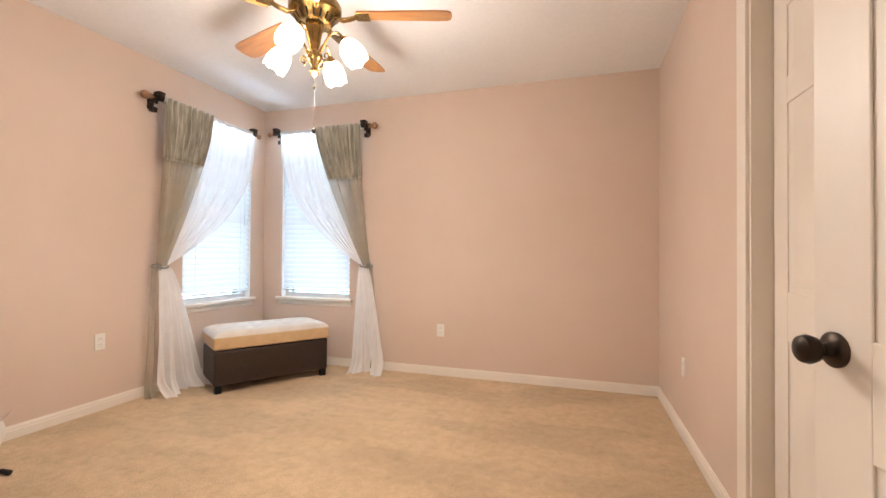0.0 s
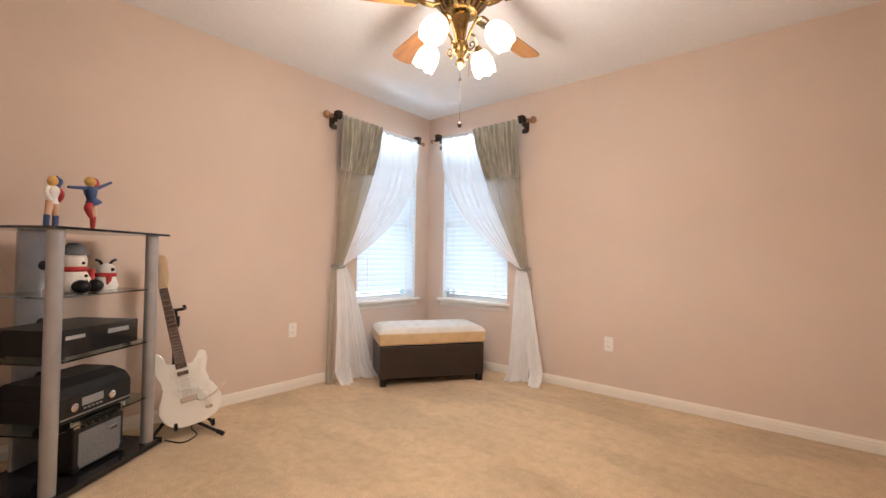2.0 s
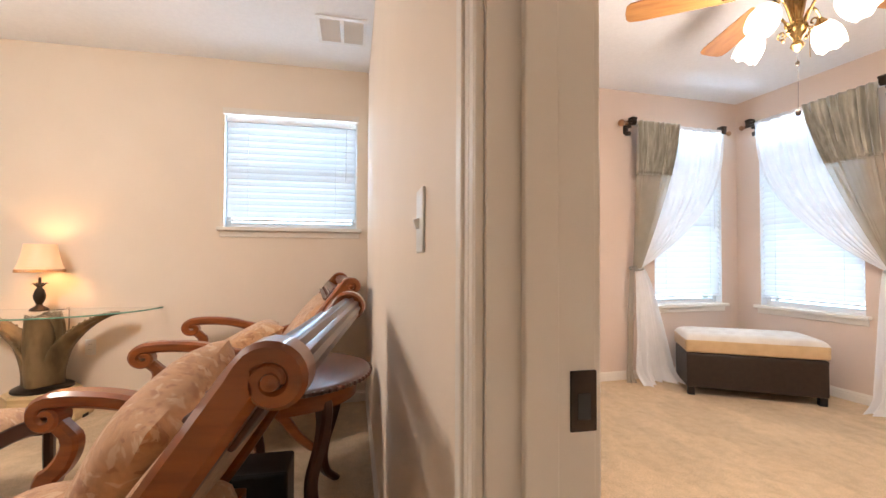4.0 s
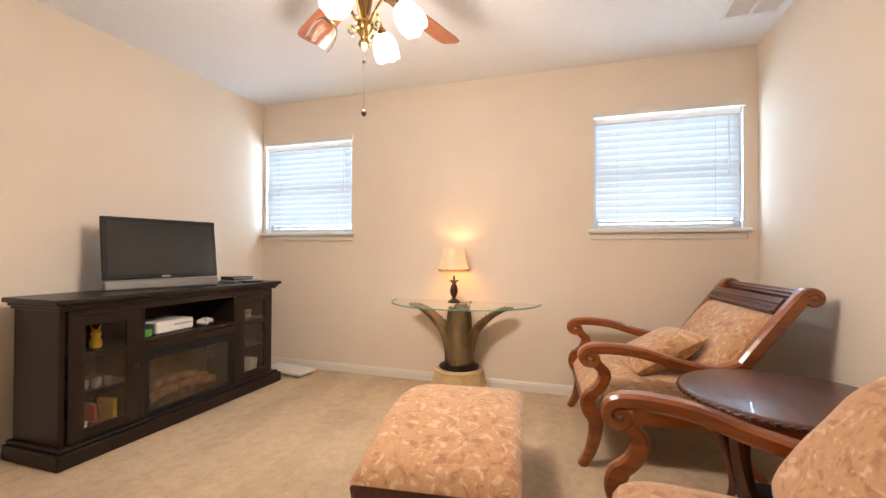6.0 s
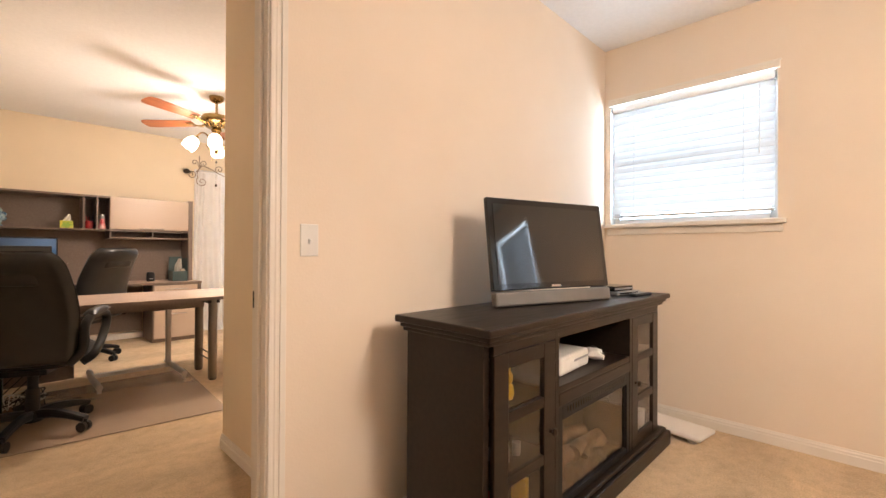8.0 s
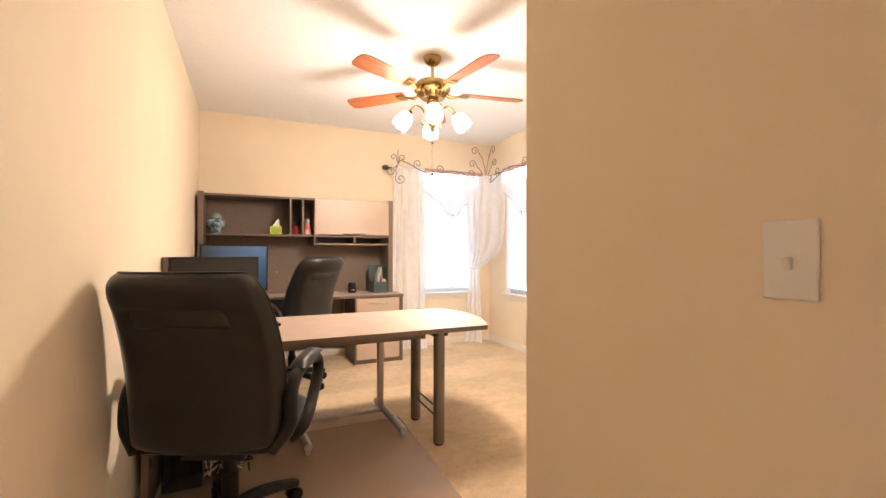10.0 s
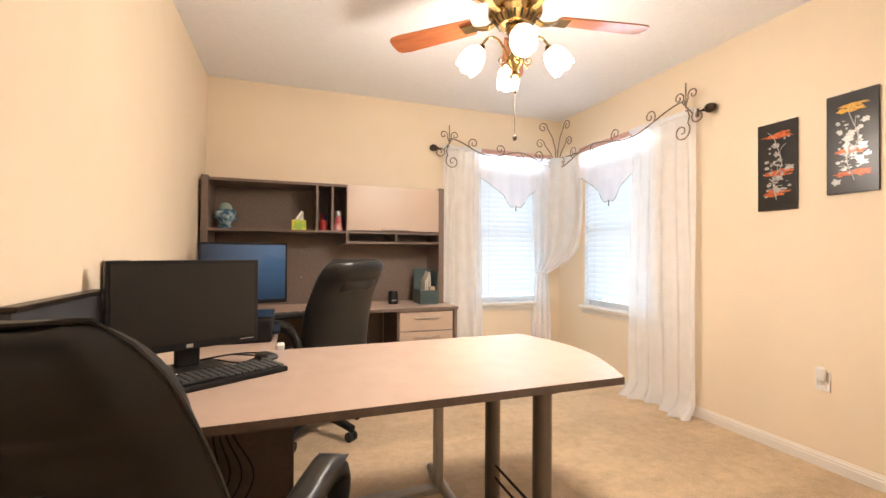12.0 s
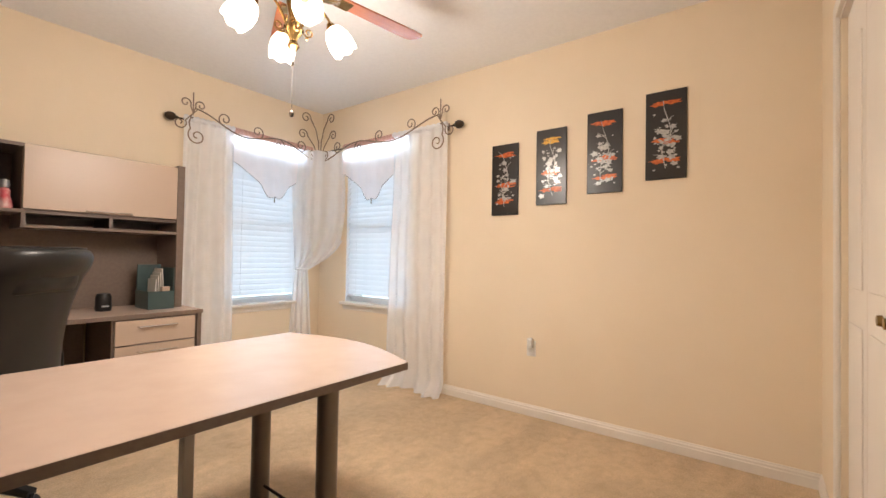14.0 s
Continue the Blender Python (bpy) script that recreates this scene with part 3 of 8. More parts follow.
FACE_E, FACE_S, FACE_N = Matrix.Rotation(radians(-90), 4, "Z"), Matrix.Rotation(radians(180), 4, "Z"), Matrix()
fit_window(1, FACE_E, (W1X, 3.85), 0.82, *WIN_Z, parent_m=R1, watts=0.66)
fit_window(2, FACE_S, (-2.42, N1Y), 0.84, *WIN_Z, parent_m=R1, watts=0.66)
fit_window(3, FACE_E, (WX, -3.16), 1.03, 1.375, 2.295, watts=0.72, side_strips=True)
fit_window(4, FACE_E, (WX, 0.136), 1.052, 1.375, 2.295, watts=0.72, side_strips=True)
fit_window(5, FACE_E, (WX, -8.27), 0.90, 0.69, 2.24, watts=0.44)
fit_window(6, FACE_N, (-2.49, Y3), 0.86, 0.69, 2.24, watts=0.44)


def ceiling_fan(m, phase, arm_phase, blade_mat, group="ceiling fans", glassy=False):
    f = thing("ceiling_fan", m, "antique brass ceiling fan with wooden blades and four lit glass shades", "ceiling fan", group)
    part("canopy", lathe([(0.0, 0), (0.07, 0), (0.072, -0.01), (0.06, -0.04), (0.035, -0.06), (0.02, -0.065), (0, -0.065)]), M_BRASS, f, smooth=True)
    part("downrod", tube([(0, 0, -0.05), (0, 0, -0.20)], 0.013, 12), M_BRASS, f, smooth=True)
    part("motor_housing", lathe([(0, -0.175), (0.05, -0.18), (0.085, -0.195), (0.13, -0.205), (0.142, -0.225), (0.142, -0.262), (0.135, -0.27), (0.118, -0.28), (0.10, -0.305), (0.085, -0.325), (0.0, -0.33)], 36), M_BRASS, f, smooth=True)
    bm = B()
    for i in range(18):
        a = 2 * math.pi * i / 18
        tube([(0.108 * math.cos(a), 0.108 * math.sin(a), -0.284), (0.088 * math.cos(a), 0.088 * math.sin(a), -0.318)], [0.009, 0.006], 6, bm=bm)
    part("vent_ribs", bm, M_BRONZE, f)
    part("switch_housing", lathe([(0, -0.325), (0.045, -0.33), (0.05, -0.345), (0.038, -0.37), (0.03, -0.42), (0.022, -0.46), (0.034, -0.485), (0.042, -0.50), (0.036, -0.53), (0.02, -0.55), (0.016, -0.565), (0.026, -0.58), (0.028, -0.59), (0.018, -0.605), (0.006, -0.615), (0, -0.62)]), M_BRASS, f, smooth=True)
    # blades, at rest
    bmb = B()
    outline = [(x * 1.22, y * 1.1) for x, y in ((0.0, -0.052), (0.06, -0.056), (0.36, -0.068), (0.405, -0.062), (0.42, -0.045), (0.425, 0.0), (0.42, 0.045), (0.405, 0.062), (0.36, 0.068), (0.06, 0.056), (0.0, 0.052))]
    lo = [bmb.verts.new((x, y, -0.0035)) for x, y in outline]
    hi = [bmb.verts.new((x, y, 0.0035)) for x, y in outline]
    k = len(outline)
    bmb.faces.new(lo[::-1])
    bmb.faces.new(hi)
    for i in range(k):
        bmb.faces.new((lo[i], lo[(i + 1) % k], hi[(i + 1) % k], hi[i]))
    blade = arm = None
    for i in range(5):
        mb = Matrix.Rotation(radians(phase + 72 * i), 4, "Z") @ Matrix.Translation((0.235, 0, -0.272)) @ Matrix.Rotation(radians(11), 4, "X")
        if blade is None:
            blade = part("blade", bmb, blade_mat, f, "reddish wooden fan blade")
            blade.matrix_local = mb
        else:
            twin(blade, mb, f)
        ma = Matrix.Rotation(radians(phase + 72 * i), 4, "Z")
        if arm is None:
            bm = box((0.225, -0.04, -0.284), (0.30, 0.04, -0.278), 0.002)
            stroke([(0.10, -0.275), (0.15, -0.30), (0.19, -0.295), (0.235, -0.281)], [0.02, 0.016, 0.012, 0.006], -0.018, 0.018, bm=bm)
            arm = part("blade_iron", bm, M_BRASS, f)
            arm.matrix_local = ma
        else:
            twin(arm, ma, f)
    # light kit: four scrolled arms with bell shades
    prof = [(r * 1.2, z * 1.12) for r, z in ((0.020, 0.0), (0.028, 0.004), (0.040, 0.02), (0.050, 0.045), (0.054, 0.075), (0.053, 0.10), (0.050, 0.118), (0.047, 0.116), (0.050, 0.098), (0.051, 0.075), (0.047, 0.046), (0.037, 0.022), (0.018, 0.006))]
    first = None
    for i in range(4):
        ma = Matrix.Rotation(radians(arm_phase + 90 * i), 4, "Z")
        sock = Matrix.Translation((0.178, 0, -0.440)) @ Matrix.Rotation(radians(143), 4, "Y")
        if first is None:
            pts = smoothed([(0.03, 0, -0.50), (0.058, 0, -0.44), (0.092, 0, -0.392), (0.132, 0, -0.382), (0.166, 0, -0.412), (0.179, 0, -0.441)], 5)
            a = part("lamp_arm", tube(pts, 0.0065, 8), M_BRASS, f, smooth=True)
            bm = tube([(x, 0, z) for x, z in spiral(0.068, -0.505, 0.026, 0.006, 160, 1.3)], 0.004, 6)
            lathe([(0, 0.0), (0.008, 0.004), (0.007, 0.012), (0, 0.016)], 10, bm=bm, m=Matrix.Translation((0.062, 0, -0.545)))
            sc = part("arm_scroll", bm, M_BRASS, f, smooth=True)
            so = part("socket_cup", lathe([(0, -0.022), (0.012, -0.02), (0.02, -0.008), (0.027, 0.006), (0.024, 0.012), (0, 0.012)], 16, m=sock), M_BRASS, f, smooth=True)
            bm = lathe(prof, 28)
            for v in bm.verts:
                if v.co.z > 0.10:
                    v.co.z += 0.006 * math.sin(6 * math.atan2(v.co.y, v.co.x))
                else:
                    v.co *= 1 + 0.012 * math.sin(14 * math.atan2(v.co.y, v.co.x))
            sh = part("shade", bm, M_SHADE, f, "lit frosted glass bell shade", True)
            first = (a, sc, so, sh)
            for o in first[:3]:
                o.matrix_local = ma
            sh.matrix_local = ma @ sock @ Matrix.Translation((0, 0, 0.004))
        else:
            for o in first[:3]:
                twin(o, ma, f)
            o = twin(first[3], ma @ sock @ Matrix.Translation((0, 0, 0.004)), f)
            if glassy and i == 3:
                o.data = o.data.copy()
                o.data.materials[0] = M_CLEAR_SHADE
                o["label"] = "unlit clear glass bell shade"
    ch = part("pull_chain", tube([(0.0, 0, -0.62), (0.002, 0, -0.75), (0, 0, -0.895)], 0.0009, 6), M_BRONZE, f)
    part("pull_knob", lathe([(0, -0.925), (0.008, -0.922), (0.012, -0.91), (0.009, -0.898), (0, -0.892)], 14), M_BRONZE, ch, smooth=True)
    ch = part("pull_chain", tube([(0.04, 0.02, -0.52), (0.042, 0.02, -0.66)], 0.0014, 6), M_BRASS, f)
    part("pull_knob", lathe([(0, -0.685), (0.006, -0.682), (0.009, -0.672), (0.006, -0.662), (0, -0.658)], 12), M_BRONZE, ch, smooth=True)
    p = m.translation
    point_lamp("fan_light", (p.x, p.y, CEIL - 0.72), FAN_POWER * 0.53, (1.0, 0.87, 0.76), 0.20)
    down = new("fan_downlight", bpy.data.lights.new("fan_downlight", "SPOT"))
    down.data.energy, down.data.color, down.data.shadow_soft_size = FAN_POWER * 0.36, (1.0, 0.87, 0.76), 0.20
    down.data.spot_size, down.data.spot_blend = radians(172), 0.5
    down.location = (p.x, p.y, CEIL - 0.72)
    return f


ceiling_fan(R1 @ Matrix.Translation((-1.136, 2.546, CEIL)), 17, 4, M_BLADE_OAK)
ceiling_fan(Matrix.Translation((-1.156, -1.446, CEIL)), 20, 0, M_BLADE, glassy=True)
ceiling_fan(Matrix.Translation((-1.295, -7.006, CEIL)), 26, 70, M_BLADE)


def wall_plate(name, m, kind):
    """Outlet or switch plate; local y out of the wall."""
    t = thing(name, m, "white duplex outlet plate on the wall" if kind == "outlet" else "white toggle light switch plate on the wall", "outlet" if kind == "outlet" else "light switch")
    part("plate", box((-0.036, 0, -0.059), (0.036, 0.006, 0.059), 0.003), M_WHITE, t)
    if kind == "outlet":
        for z in (-0.02, 0.02):
            r = part("receptacle", box((-0.016, 0.005, z - 0.014), (0.016, 0.008, z + 0.014), 0.002), M_WHITE, t)
            bm = box((-0.008, 0.0075, z - 0.004), (-0.006, 0.0085, z + 0.006))
            box((0.006, 0.0075, z - 0.003), (0.008, 0.0085, z + 0.005), bm=bm)
            part("slots", bm, M_BLACK, r)
    else:
        part("toggle", box((-0.005, 0.004, -0.012), (0.005, 0.016, 0.006), 0.002, m=Matrix.Rotation(radians(-15), 4, "X")), M_WHITE, t)
    bm = lathe([(0, 0), (0.003, 0), (0.0025, 0.001), (0, 0.0012)], 8, m=Matrix.Translation((0, 0.006, 0.048 if kind != "outlet" else 0)) @ Matrix.Rotation(radians(-90), 4, "X"))
    part("screw", bm, M_WHITE, t)
    return t


for parent, x, y, z, face, kind in ((R1, W1X, 2.77, 0.50, FACE_E, "outlet"), (R1, -1.005, N1Y, 0.43, FACE_S, "outlet"), (R1, E1X, 3.62, 0.45, Matrix.Rotation(radians(90), 4, "Z"), "outlet"),
                                    (Matrix(), -0.596, YS, 1.203, FACE_N, "switch"), (Matrix(), -0.158, YN, 1.20, FACE_S, "switch"), (Matrix(), ALCOVE_X, -4.33, 1.21, FACE_E, "switch"),
                                    (Matrix(), WX, -6.61, 0.50, FACE_E, "outlet"), (Matrix(), WX, -1.30, 0.45, FACE_E, "outlet"), (Matrix(), X3, -5.25, 0.40, Matrix.Rotation(radians(90), 4, "Z"), "outlet")):
    wall_plate("light_switch" if kind == "switch" else "wall_outlet", parent @ Matrix.Translation((x, y, z)) @ face, kind)

# ---------------------------------------------------------------- lounge
M_MAHOGANY = mat("mahogany", (0.31, 0.084, 0.016), (0.19, 0.047, 0.009), 6, rough=0.28, stretch=(1, 1, 6), coat=0.5, big=0.15, bump=0.05, bscale=60)
M_MAHOGANY_DARK = mat("dark_mahogany", (0.095, 0.028, 0.015), (0.06, 0.018, 0.010), 7, rough=0.32, coat=0.2, stretch=(1, 6, 1))
M_TAPESTRY = floral("tapestry", (0.59, 0.325, 0.160), (0.36, 0.155, 0.07), (0.70, 0.51, 0.32), 24)
M_ESPRESSO = mat("espresso_wood", (0.022, 0.013, 0.009), (0.014, 0.009, 0.006), 6, rough=0.34, spec=0.3, stretch=(1, 8, 8), bump=0.06, bscale=80, rvar=0.08)
M_PALM = mat("aged_bronze_resin", (0.24, 0.165, 0.08), (0.10, 0.065, 0.03), 11, rough=0.5, metal=0.25, bump=0.4, bscale=60, stretch=(1, 1, 0.3))
M_CREAM_STONE = mat("cream_stone", (0.66, 0.48, 0.25), (0.58, 0.41, 0.20), 9, rough=0.45, bump=0.1, bscale=50)
M_SCREEN = mat("dark_screen", (0.012, 0.012, 0.013), (0.015, 0.015, 0.016), 3, rough=0.05, spec=0.8)
M_YELLOW = mat("yellow_plastic", (0.75, 0.52, 0.04), (0.70, 0.48, 0.04), 9, rough=0.45)
M_RED = mat("red_cloth", (0.45, 0.03, 0.03), (0.36, 0.02, 0.02), 15, rough=0.7)
M_GREEN = mat("green_plastic", (0.10, 0.35, 0.05), (0.08, 0.28, 0.04), 9, rough=0.5)
M_PAPER = mat("paper", (0.80, 0.78, 0.73), (0.74, 0.72, 0.67), 20, rough=0.8)
M_LOG = mat("fake_log", (0.34, 0.20, 0.11), (0.16, 0.09, 0.05), 18, rough=0.8, bump=0.6, bscale=60)
M_SMOKED = glass("cabinet_glass", (0.97, 0.96, 0.94))
RZ90 = Matrix.Rotation(radians(90), 4, "Z")


def armchair(m):
    """Scroll-backed lounge chair; faces -y, back at +y."""
    c = thing("armchair", m, "carved mahogany armchair with floral tapestry upholstery and scrolled arms", "armchair", "lounge armchairs")
    post = smoothed([(0.02, 0.0, 0.30), (0.135, 0, 0.46), (0.295, 0, 0.71), (0.455, 0, 0.950)], 5)
    pp = [(p.x, p.z) for p in post] + spiral(0.497, 0.957, 0.043, 0.010, 152, -1.45, 30)
    pw = [0.066] * len(post) + [0.038 - 0.022 * i / 30 for i in range(31)]
    armc = smoothed([(0.21, 0, 0.60), (0.10, 0, 0.565), (-0.06, 0, 0.595), (-0.22, 0, 0.645), (-0.36, 0, 0.66), (-0.445, 0, 0.655)], 5)
    ap = [(p.x, p.z) for p in armc] + spiral(-0.447, 0.605, 0.048, 0.010, 92, 1.15, 22)
    aw = [0.056] * len(armc) + [0.052 - 0.028 * i / 22 for i in range(23)]
    sup = [(p.x, p.z) for p in smoothed([(-0.425, 0, 0.575), (-0.385, 0, 0.52), (-0.405, 0, 0.45), (-0.455, 0, 0.39), (-0.462, 0, 0.33), (-0.43, 0, 0.27)], 5)]
    leg = [(p.x, p.z) for p in smoothed([(-0.425, 0, 0.33), (-0.425, 0, 0.20), (-0.45, 0, 0.08), (-0.49, 0, 0.0)], 5)]
    back_leg = [(p.x, p.z) for p in smoothed([(0.05, 0, 0.34), (0.16, 0, 0.20), (0.24, 0, 0.08), (0.32, 0, 0.0)], 5)]
    for s in (-1, 1):
        x = s * 0.375
        part("back_post", stroke(pp, pw, -x - 0.028, -x + 0.028, m=RZ90), M_MAHOGANY, c, smooth=True)
        bm = lathe([(0, 0), (0.014, 0), (0.012, 0.006), (0.005, 0.009), (0, 0.01)], 14, m=Matrix.Translation((x + s * 0.026, 0.497, 0.957)) @ Matrix.Rotation(radians(90 * s), 4, "Y"))
        part("scroll_button", bm, M_MAHOGANY, c, smooth=True)
        xa = s * 0.395
        part("arm", stroke(ap, aw, -xa - 0.034, -xa + 0.034, m=RZ90), M_MAHOGANY, c, smooth=True)
        part("arm_support", stroke(sup, [0.05] * 4 + [0.058] * 10 + [0.07] * (len(sup) - 14), -xa - 0.024, -xa + 0.024, m=RZ90), M_MAHOGANY, c, smooth=True)
        part("leg", stroke(leg, [0.075 - 0.034 * i / (len(leg) - 1) for i in range(len(leg))], -s * 0.385 - 0.024, -s * 0.385 + 0.024, m=RZ90), M_MAHOGANY, c, smooth=True)
        part("leg", stroke(back_leg, [0.06 - 0.02 * i / (len(back_leg) - 1) for i in range(len(back_leg))], -s * 0.36 - 0.022, -s * 0.36 + 0.022, m=RZ90), M_MAHOGANY, c, smooth=True)
        part("side_rail", box((min(s * 0.345, s * 0.40), -0.44, 0.25), (max(s * 0.345, s * 0.40), 0.16, 0.335), 0.008), M_MAHOGANY, c)
    bm = box((-0.40, -0.465, 0.25), (0.40, -0.415, 0.335), 0.008)
    box((-0.38, -0.472, 0.262), (0.38, -0.464, 0.272), 0.003, bm=bm)
    part("front_rail", bm, M_MAHOGANY, c)
    part("back_rail", box((-0.36, 0.10, 0.25), (0.36, 0.15, 0.335), 0.006), M_MAHOGANY, c)

    def seat(u, v):
        x, y = 2 * u - 1, 2 * v - 1
        h = (max(0, 1 - abs(x) ** 5) * max(0, 1 - abs(y) ** 5)) ** 0.42
        return Vector((x * (0.365 + 0.012 * h), -0.155 + y * 0.315, 0.33 + 0.125 * h + 0.02 * (1 - x * x) * (1 - y * y) * h))
    part("seat", surf(seat, 26, 26), M_TAPESTRY, c, "floral tapestry seat", True)
    tilt = Matrix.Translation((0, 0.085, 0.44)) @ Matrix.Rotation(radians(-34.2), 4, "X")

    def back(u, v):
        x, z = 2 * u - 1, v
        h = (max(0, 1 - abs(x) ** 6) * max(0, 1 - abs(2 * z - 1) ** 6)) ** 0.4
        return tilt @ Vector((x * 0.345, -0.05 * h + 0.012 - 0.012 * h * math.sin(math.pi * z), z * 0.525 - 0.01))
    bm = surf(back, 22, 22)
    surf(lambda u, v: tilt @ Vector(((2 * u - 1) * 0.345, 0.034, v * 0.525 - 0.01)), 4, 4, bm)
    part("backrest", bm, M_TAPESTRY, c, "floral tapestry back pad", True)
    part("back_board", box((-0.348, 0.014, -0.02), (0.348, 0.030, 0.51), 0.003, m=tilt), M_MAHOGANY, c)
    bm = box((-0.348, -0.020, 0.514), (0.348, 0.062, 0.606), 0.006, m=tilt)
    part("crest_panel", bm, M_MAHOGANY_DARK, c, "carved dark crest panel")
    bm = B()
    for i in range(12):
        x = -0.302 + 0.055 * i
        for s in (-1, 1):
            tube([tuple(tilt @ Vector((x + s * (0.024 - 0.012 * math.sin(math.pi * k / 6)), -0.0190 - 0.0015 * math.sin(math.pi * k / 6), 0.534 + 0.024 * k / 6))) for k in range(7)], [0.001, 0.002, 0.0025, 0.0025, 0.0025, 0.002, 0.001], 6, bm=bm)
    box((-0.345, -0.029, 0.514), (0.345, -0.018, 0.526), 0.004, bm=bm, m=tilt)
    box((-0.345, -0.025, 0.566), (0.345, -0.018, 0.573), 0.003, bm=bm, m=tilt, seg=1)
    part("crest_carving", bm, M_MAHOGANY_DARK, c, smooth=True)
    t = B()
    seg = 40
    rings = [[t.verts.new((x, 0.497 + (0.036 + 0.003 * math.cos(10 * 2 * math.pi * k / seg)) * math.cos(2 * math.pi * k / seg), 0.957 + (0.036 + 0.003 * math.cos(10 * 2 * math.pi * k / seg)) * math.sin(2 * math.pi * k / seg))) for k in range(seg)] for x in (-0.35, 0.35)]
    for k in range(seg):
        t.faces.new((rings[0][k], rings[0][(k + 1) % seg], rings[1][(k + 1) % seg], rings[1][k]))
    t.faces.new(rings[0]), t.faces.new(rings[1][::-1])
    part("crest_roll", t, M_MAHOGANY_DARK, c, "reeded crest roll", True)
    return c


CHAIR_1 = Matrix.Translation((-0.545, 0.062, 0)) @ Matrix.Rotation(radians(-6.6), 4, "Z")
CHAIR_2 = Matrix.Translation((-2.432, 0.024, 0)) @ Matrix.Rotation(radians(5.5), 4, "Z")
BROAD = Matrix.Diagonal((1.165, 1.035, 1.0, 1))
chair = armchair(CHAIR_1 @ BROAD)
copy_thing(chair, CHAIR_2 @ Matrix.Diagonal((1.05, 1.085, 1.0, 1)))


def throw_pillow(m, size, seed, thickness=0.17):
    bm = pillow(size, size, thickness, seed=seed)
    ob = part("throw_pillow", bm, M_TAPESTRY, None, smooth=True)
    ob.matrix_world = m
    tagged(ob, "floral tapestry throw pillow leaning on the armchair's back", "pillow", "throw pillows")
    return ob


throw_pillow(CHAIR_1 @ Matrix.Translation((-0.04, 0.085, 0.645)) @ Matrix.Rotation(radians(10), 4, "Z") @ Matrix.Rotation(radians(-29), 4, "X") @ Matrix.Rotation(radians(90), 4, "X") @ Matrix.Rotation(radians(-14), 4, "Z"), 0.48, 1.0, 0.21)
throw_pillow(CHAIR_2 @ Matrix.Translation((0.05, -0.06, 0.575)) @ Matrix.Rotation(radians(-62), 4, "X") @ Matrix.Rotation(radians(90), 4, "X") @ Matrix.Rotation(radians(8), 4, "Z"), 0.46, 4.0)


def footstool(m):
    """Arched upholstered bench; long side along x."""
    o = thing("footstool", m, "long arched footstool with floral tapestry top and dark wooden frame", "footstool")
    L, W = 0.53, 0.31

    def top(u, v):
        x, y = 2 * u - 1, 2 * v - 1
        h = (max(0, 1 - abs(x) ** 8) * max(0, 1 - abs(y) ** 6)) ** 0.4
        return Vector((x * L, y * W, 0.335 + 0.095 * (1 - x * x) + 0.055 * h))
    bm = surf(top, 36, 24)
    part("cushion", bm, M_TAPESTRY, o, "floral tapestry cushion", True)
    arch = [(x / 20 * (L - 0.01), 0.295 + 0.095 * (1 - (x / 20) ** 2)) for x in range(-20, 21)]
    for s in (-1, 1):
        y = s * (W - 0.022)
        part("side_rail", stroke(arch, 0.075, y - 0.018, y + 0.018), M_MAHOGANY_DARK, o)
        xe = s * (L - 0.022)
        part("end_rail", box((xe - 0.018, -W + 0.02, 0.255), (xe + 0.018, W - 0.02, 0.335), 0.005), M_MAHOGANY_DARK, o)
        for k in (-1, 1):
            lp = [(p.x, p.z) for p in smoothed([(k * (L - 0.03), 0, 0.33), (k * (L - 0.035), 0, 0.2), (k * (L - 0.025), 0, 0.08), (k * (L + 0.005), 0, 0)], 4)]
            yy = s * (W - 0.03)
            part("leg", stroke(lp, [0.055 - 0.022 * i / (len(lp) - 1) for i in range(len(lp))], yy - 0.022, yy + 0.022), M_MAHOGANY_DARK, o)
    return o


footstool(Matrix.Translation((-1.33, -1.04, 0)) @ Matrix.Rotation(radians(7), 4, "Z"))

# round side table
st = thing("side_table", Matrix.Translation((-1.48, 0.325, 0)) @ Matrix.Diagonal((1.10, 1.10, 1.0, 1)), "round dark mahogany side table with carved rim between the armchairs", "side table")
part("tabletop", lathe([(0, 0.585), (0.34, 0.585), (0.356, 0.590), (0.362, 0.600), (0.355, 0.610), (0.335, 0.615), (0, 0.615)], 56), M_MAHOGANY_DARK, st, smooth=True)
bm = B()
for i in range(72):
    a = 2 * math.pi * i / 72
    box((-0.006, -0.012, -0.009), (0.006, 0.012, 0.009), 0.003, bm=bm, m=Matrix.Translation((0.357 * math.cos(a), 0.357 * math.sin(a), 0.6)) @ Matrix.Rotation(a + 0.5, 4, "Z"), seg=1)
part("carved_rim", bm, M_MAHOGANY_DARK, st)
part("apron", lathe([(0.25, 0.50), (0.30, 0.505), (0.302, 0.56), (0.31, 0.585), (0.25, 0.585)], 48), M_MAHOGANY, st, smooth=True)
for i in range(4):
    lp = [(p.x, p.z) for p in smoothed([(0.25, 0, 0.57), (0.275, 0, 0.48), (0.26, 0, 0.36), (0.20, 0, 0.18), (0.21, 0, 0.07), (0.27, 0, 0.0)], 5)]
    part("leg", stroke(lp, [0.075, 0.078, 0.076, 0.072, 0.068, 0.062, 0.056, 0.05, 0.047, 0.044, 0.041, 0.038] + [0.036] * (len(lp) - 12), -0.026, 0.026, m=Matrix.Rotation(radians(40 + 90 * i), 4, "Z")), M_MAHOGANY_DARK, st, smooth=True)
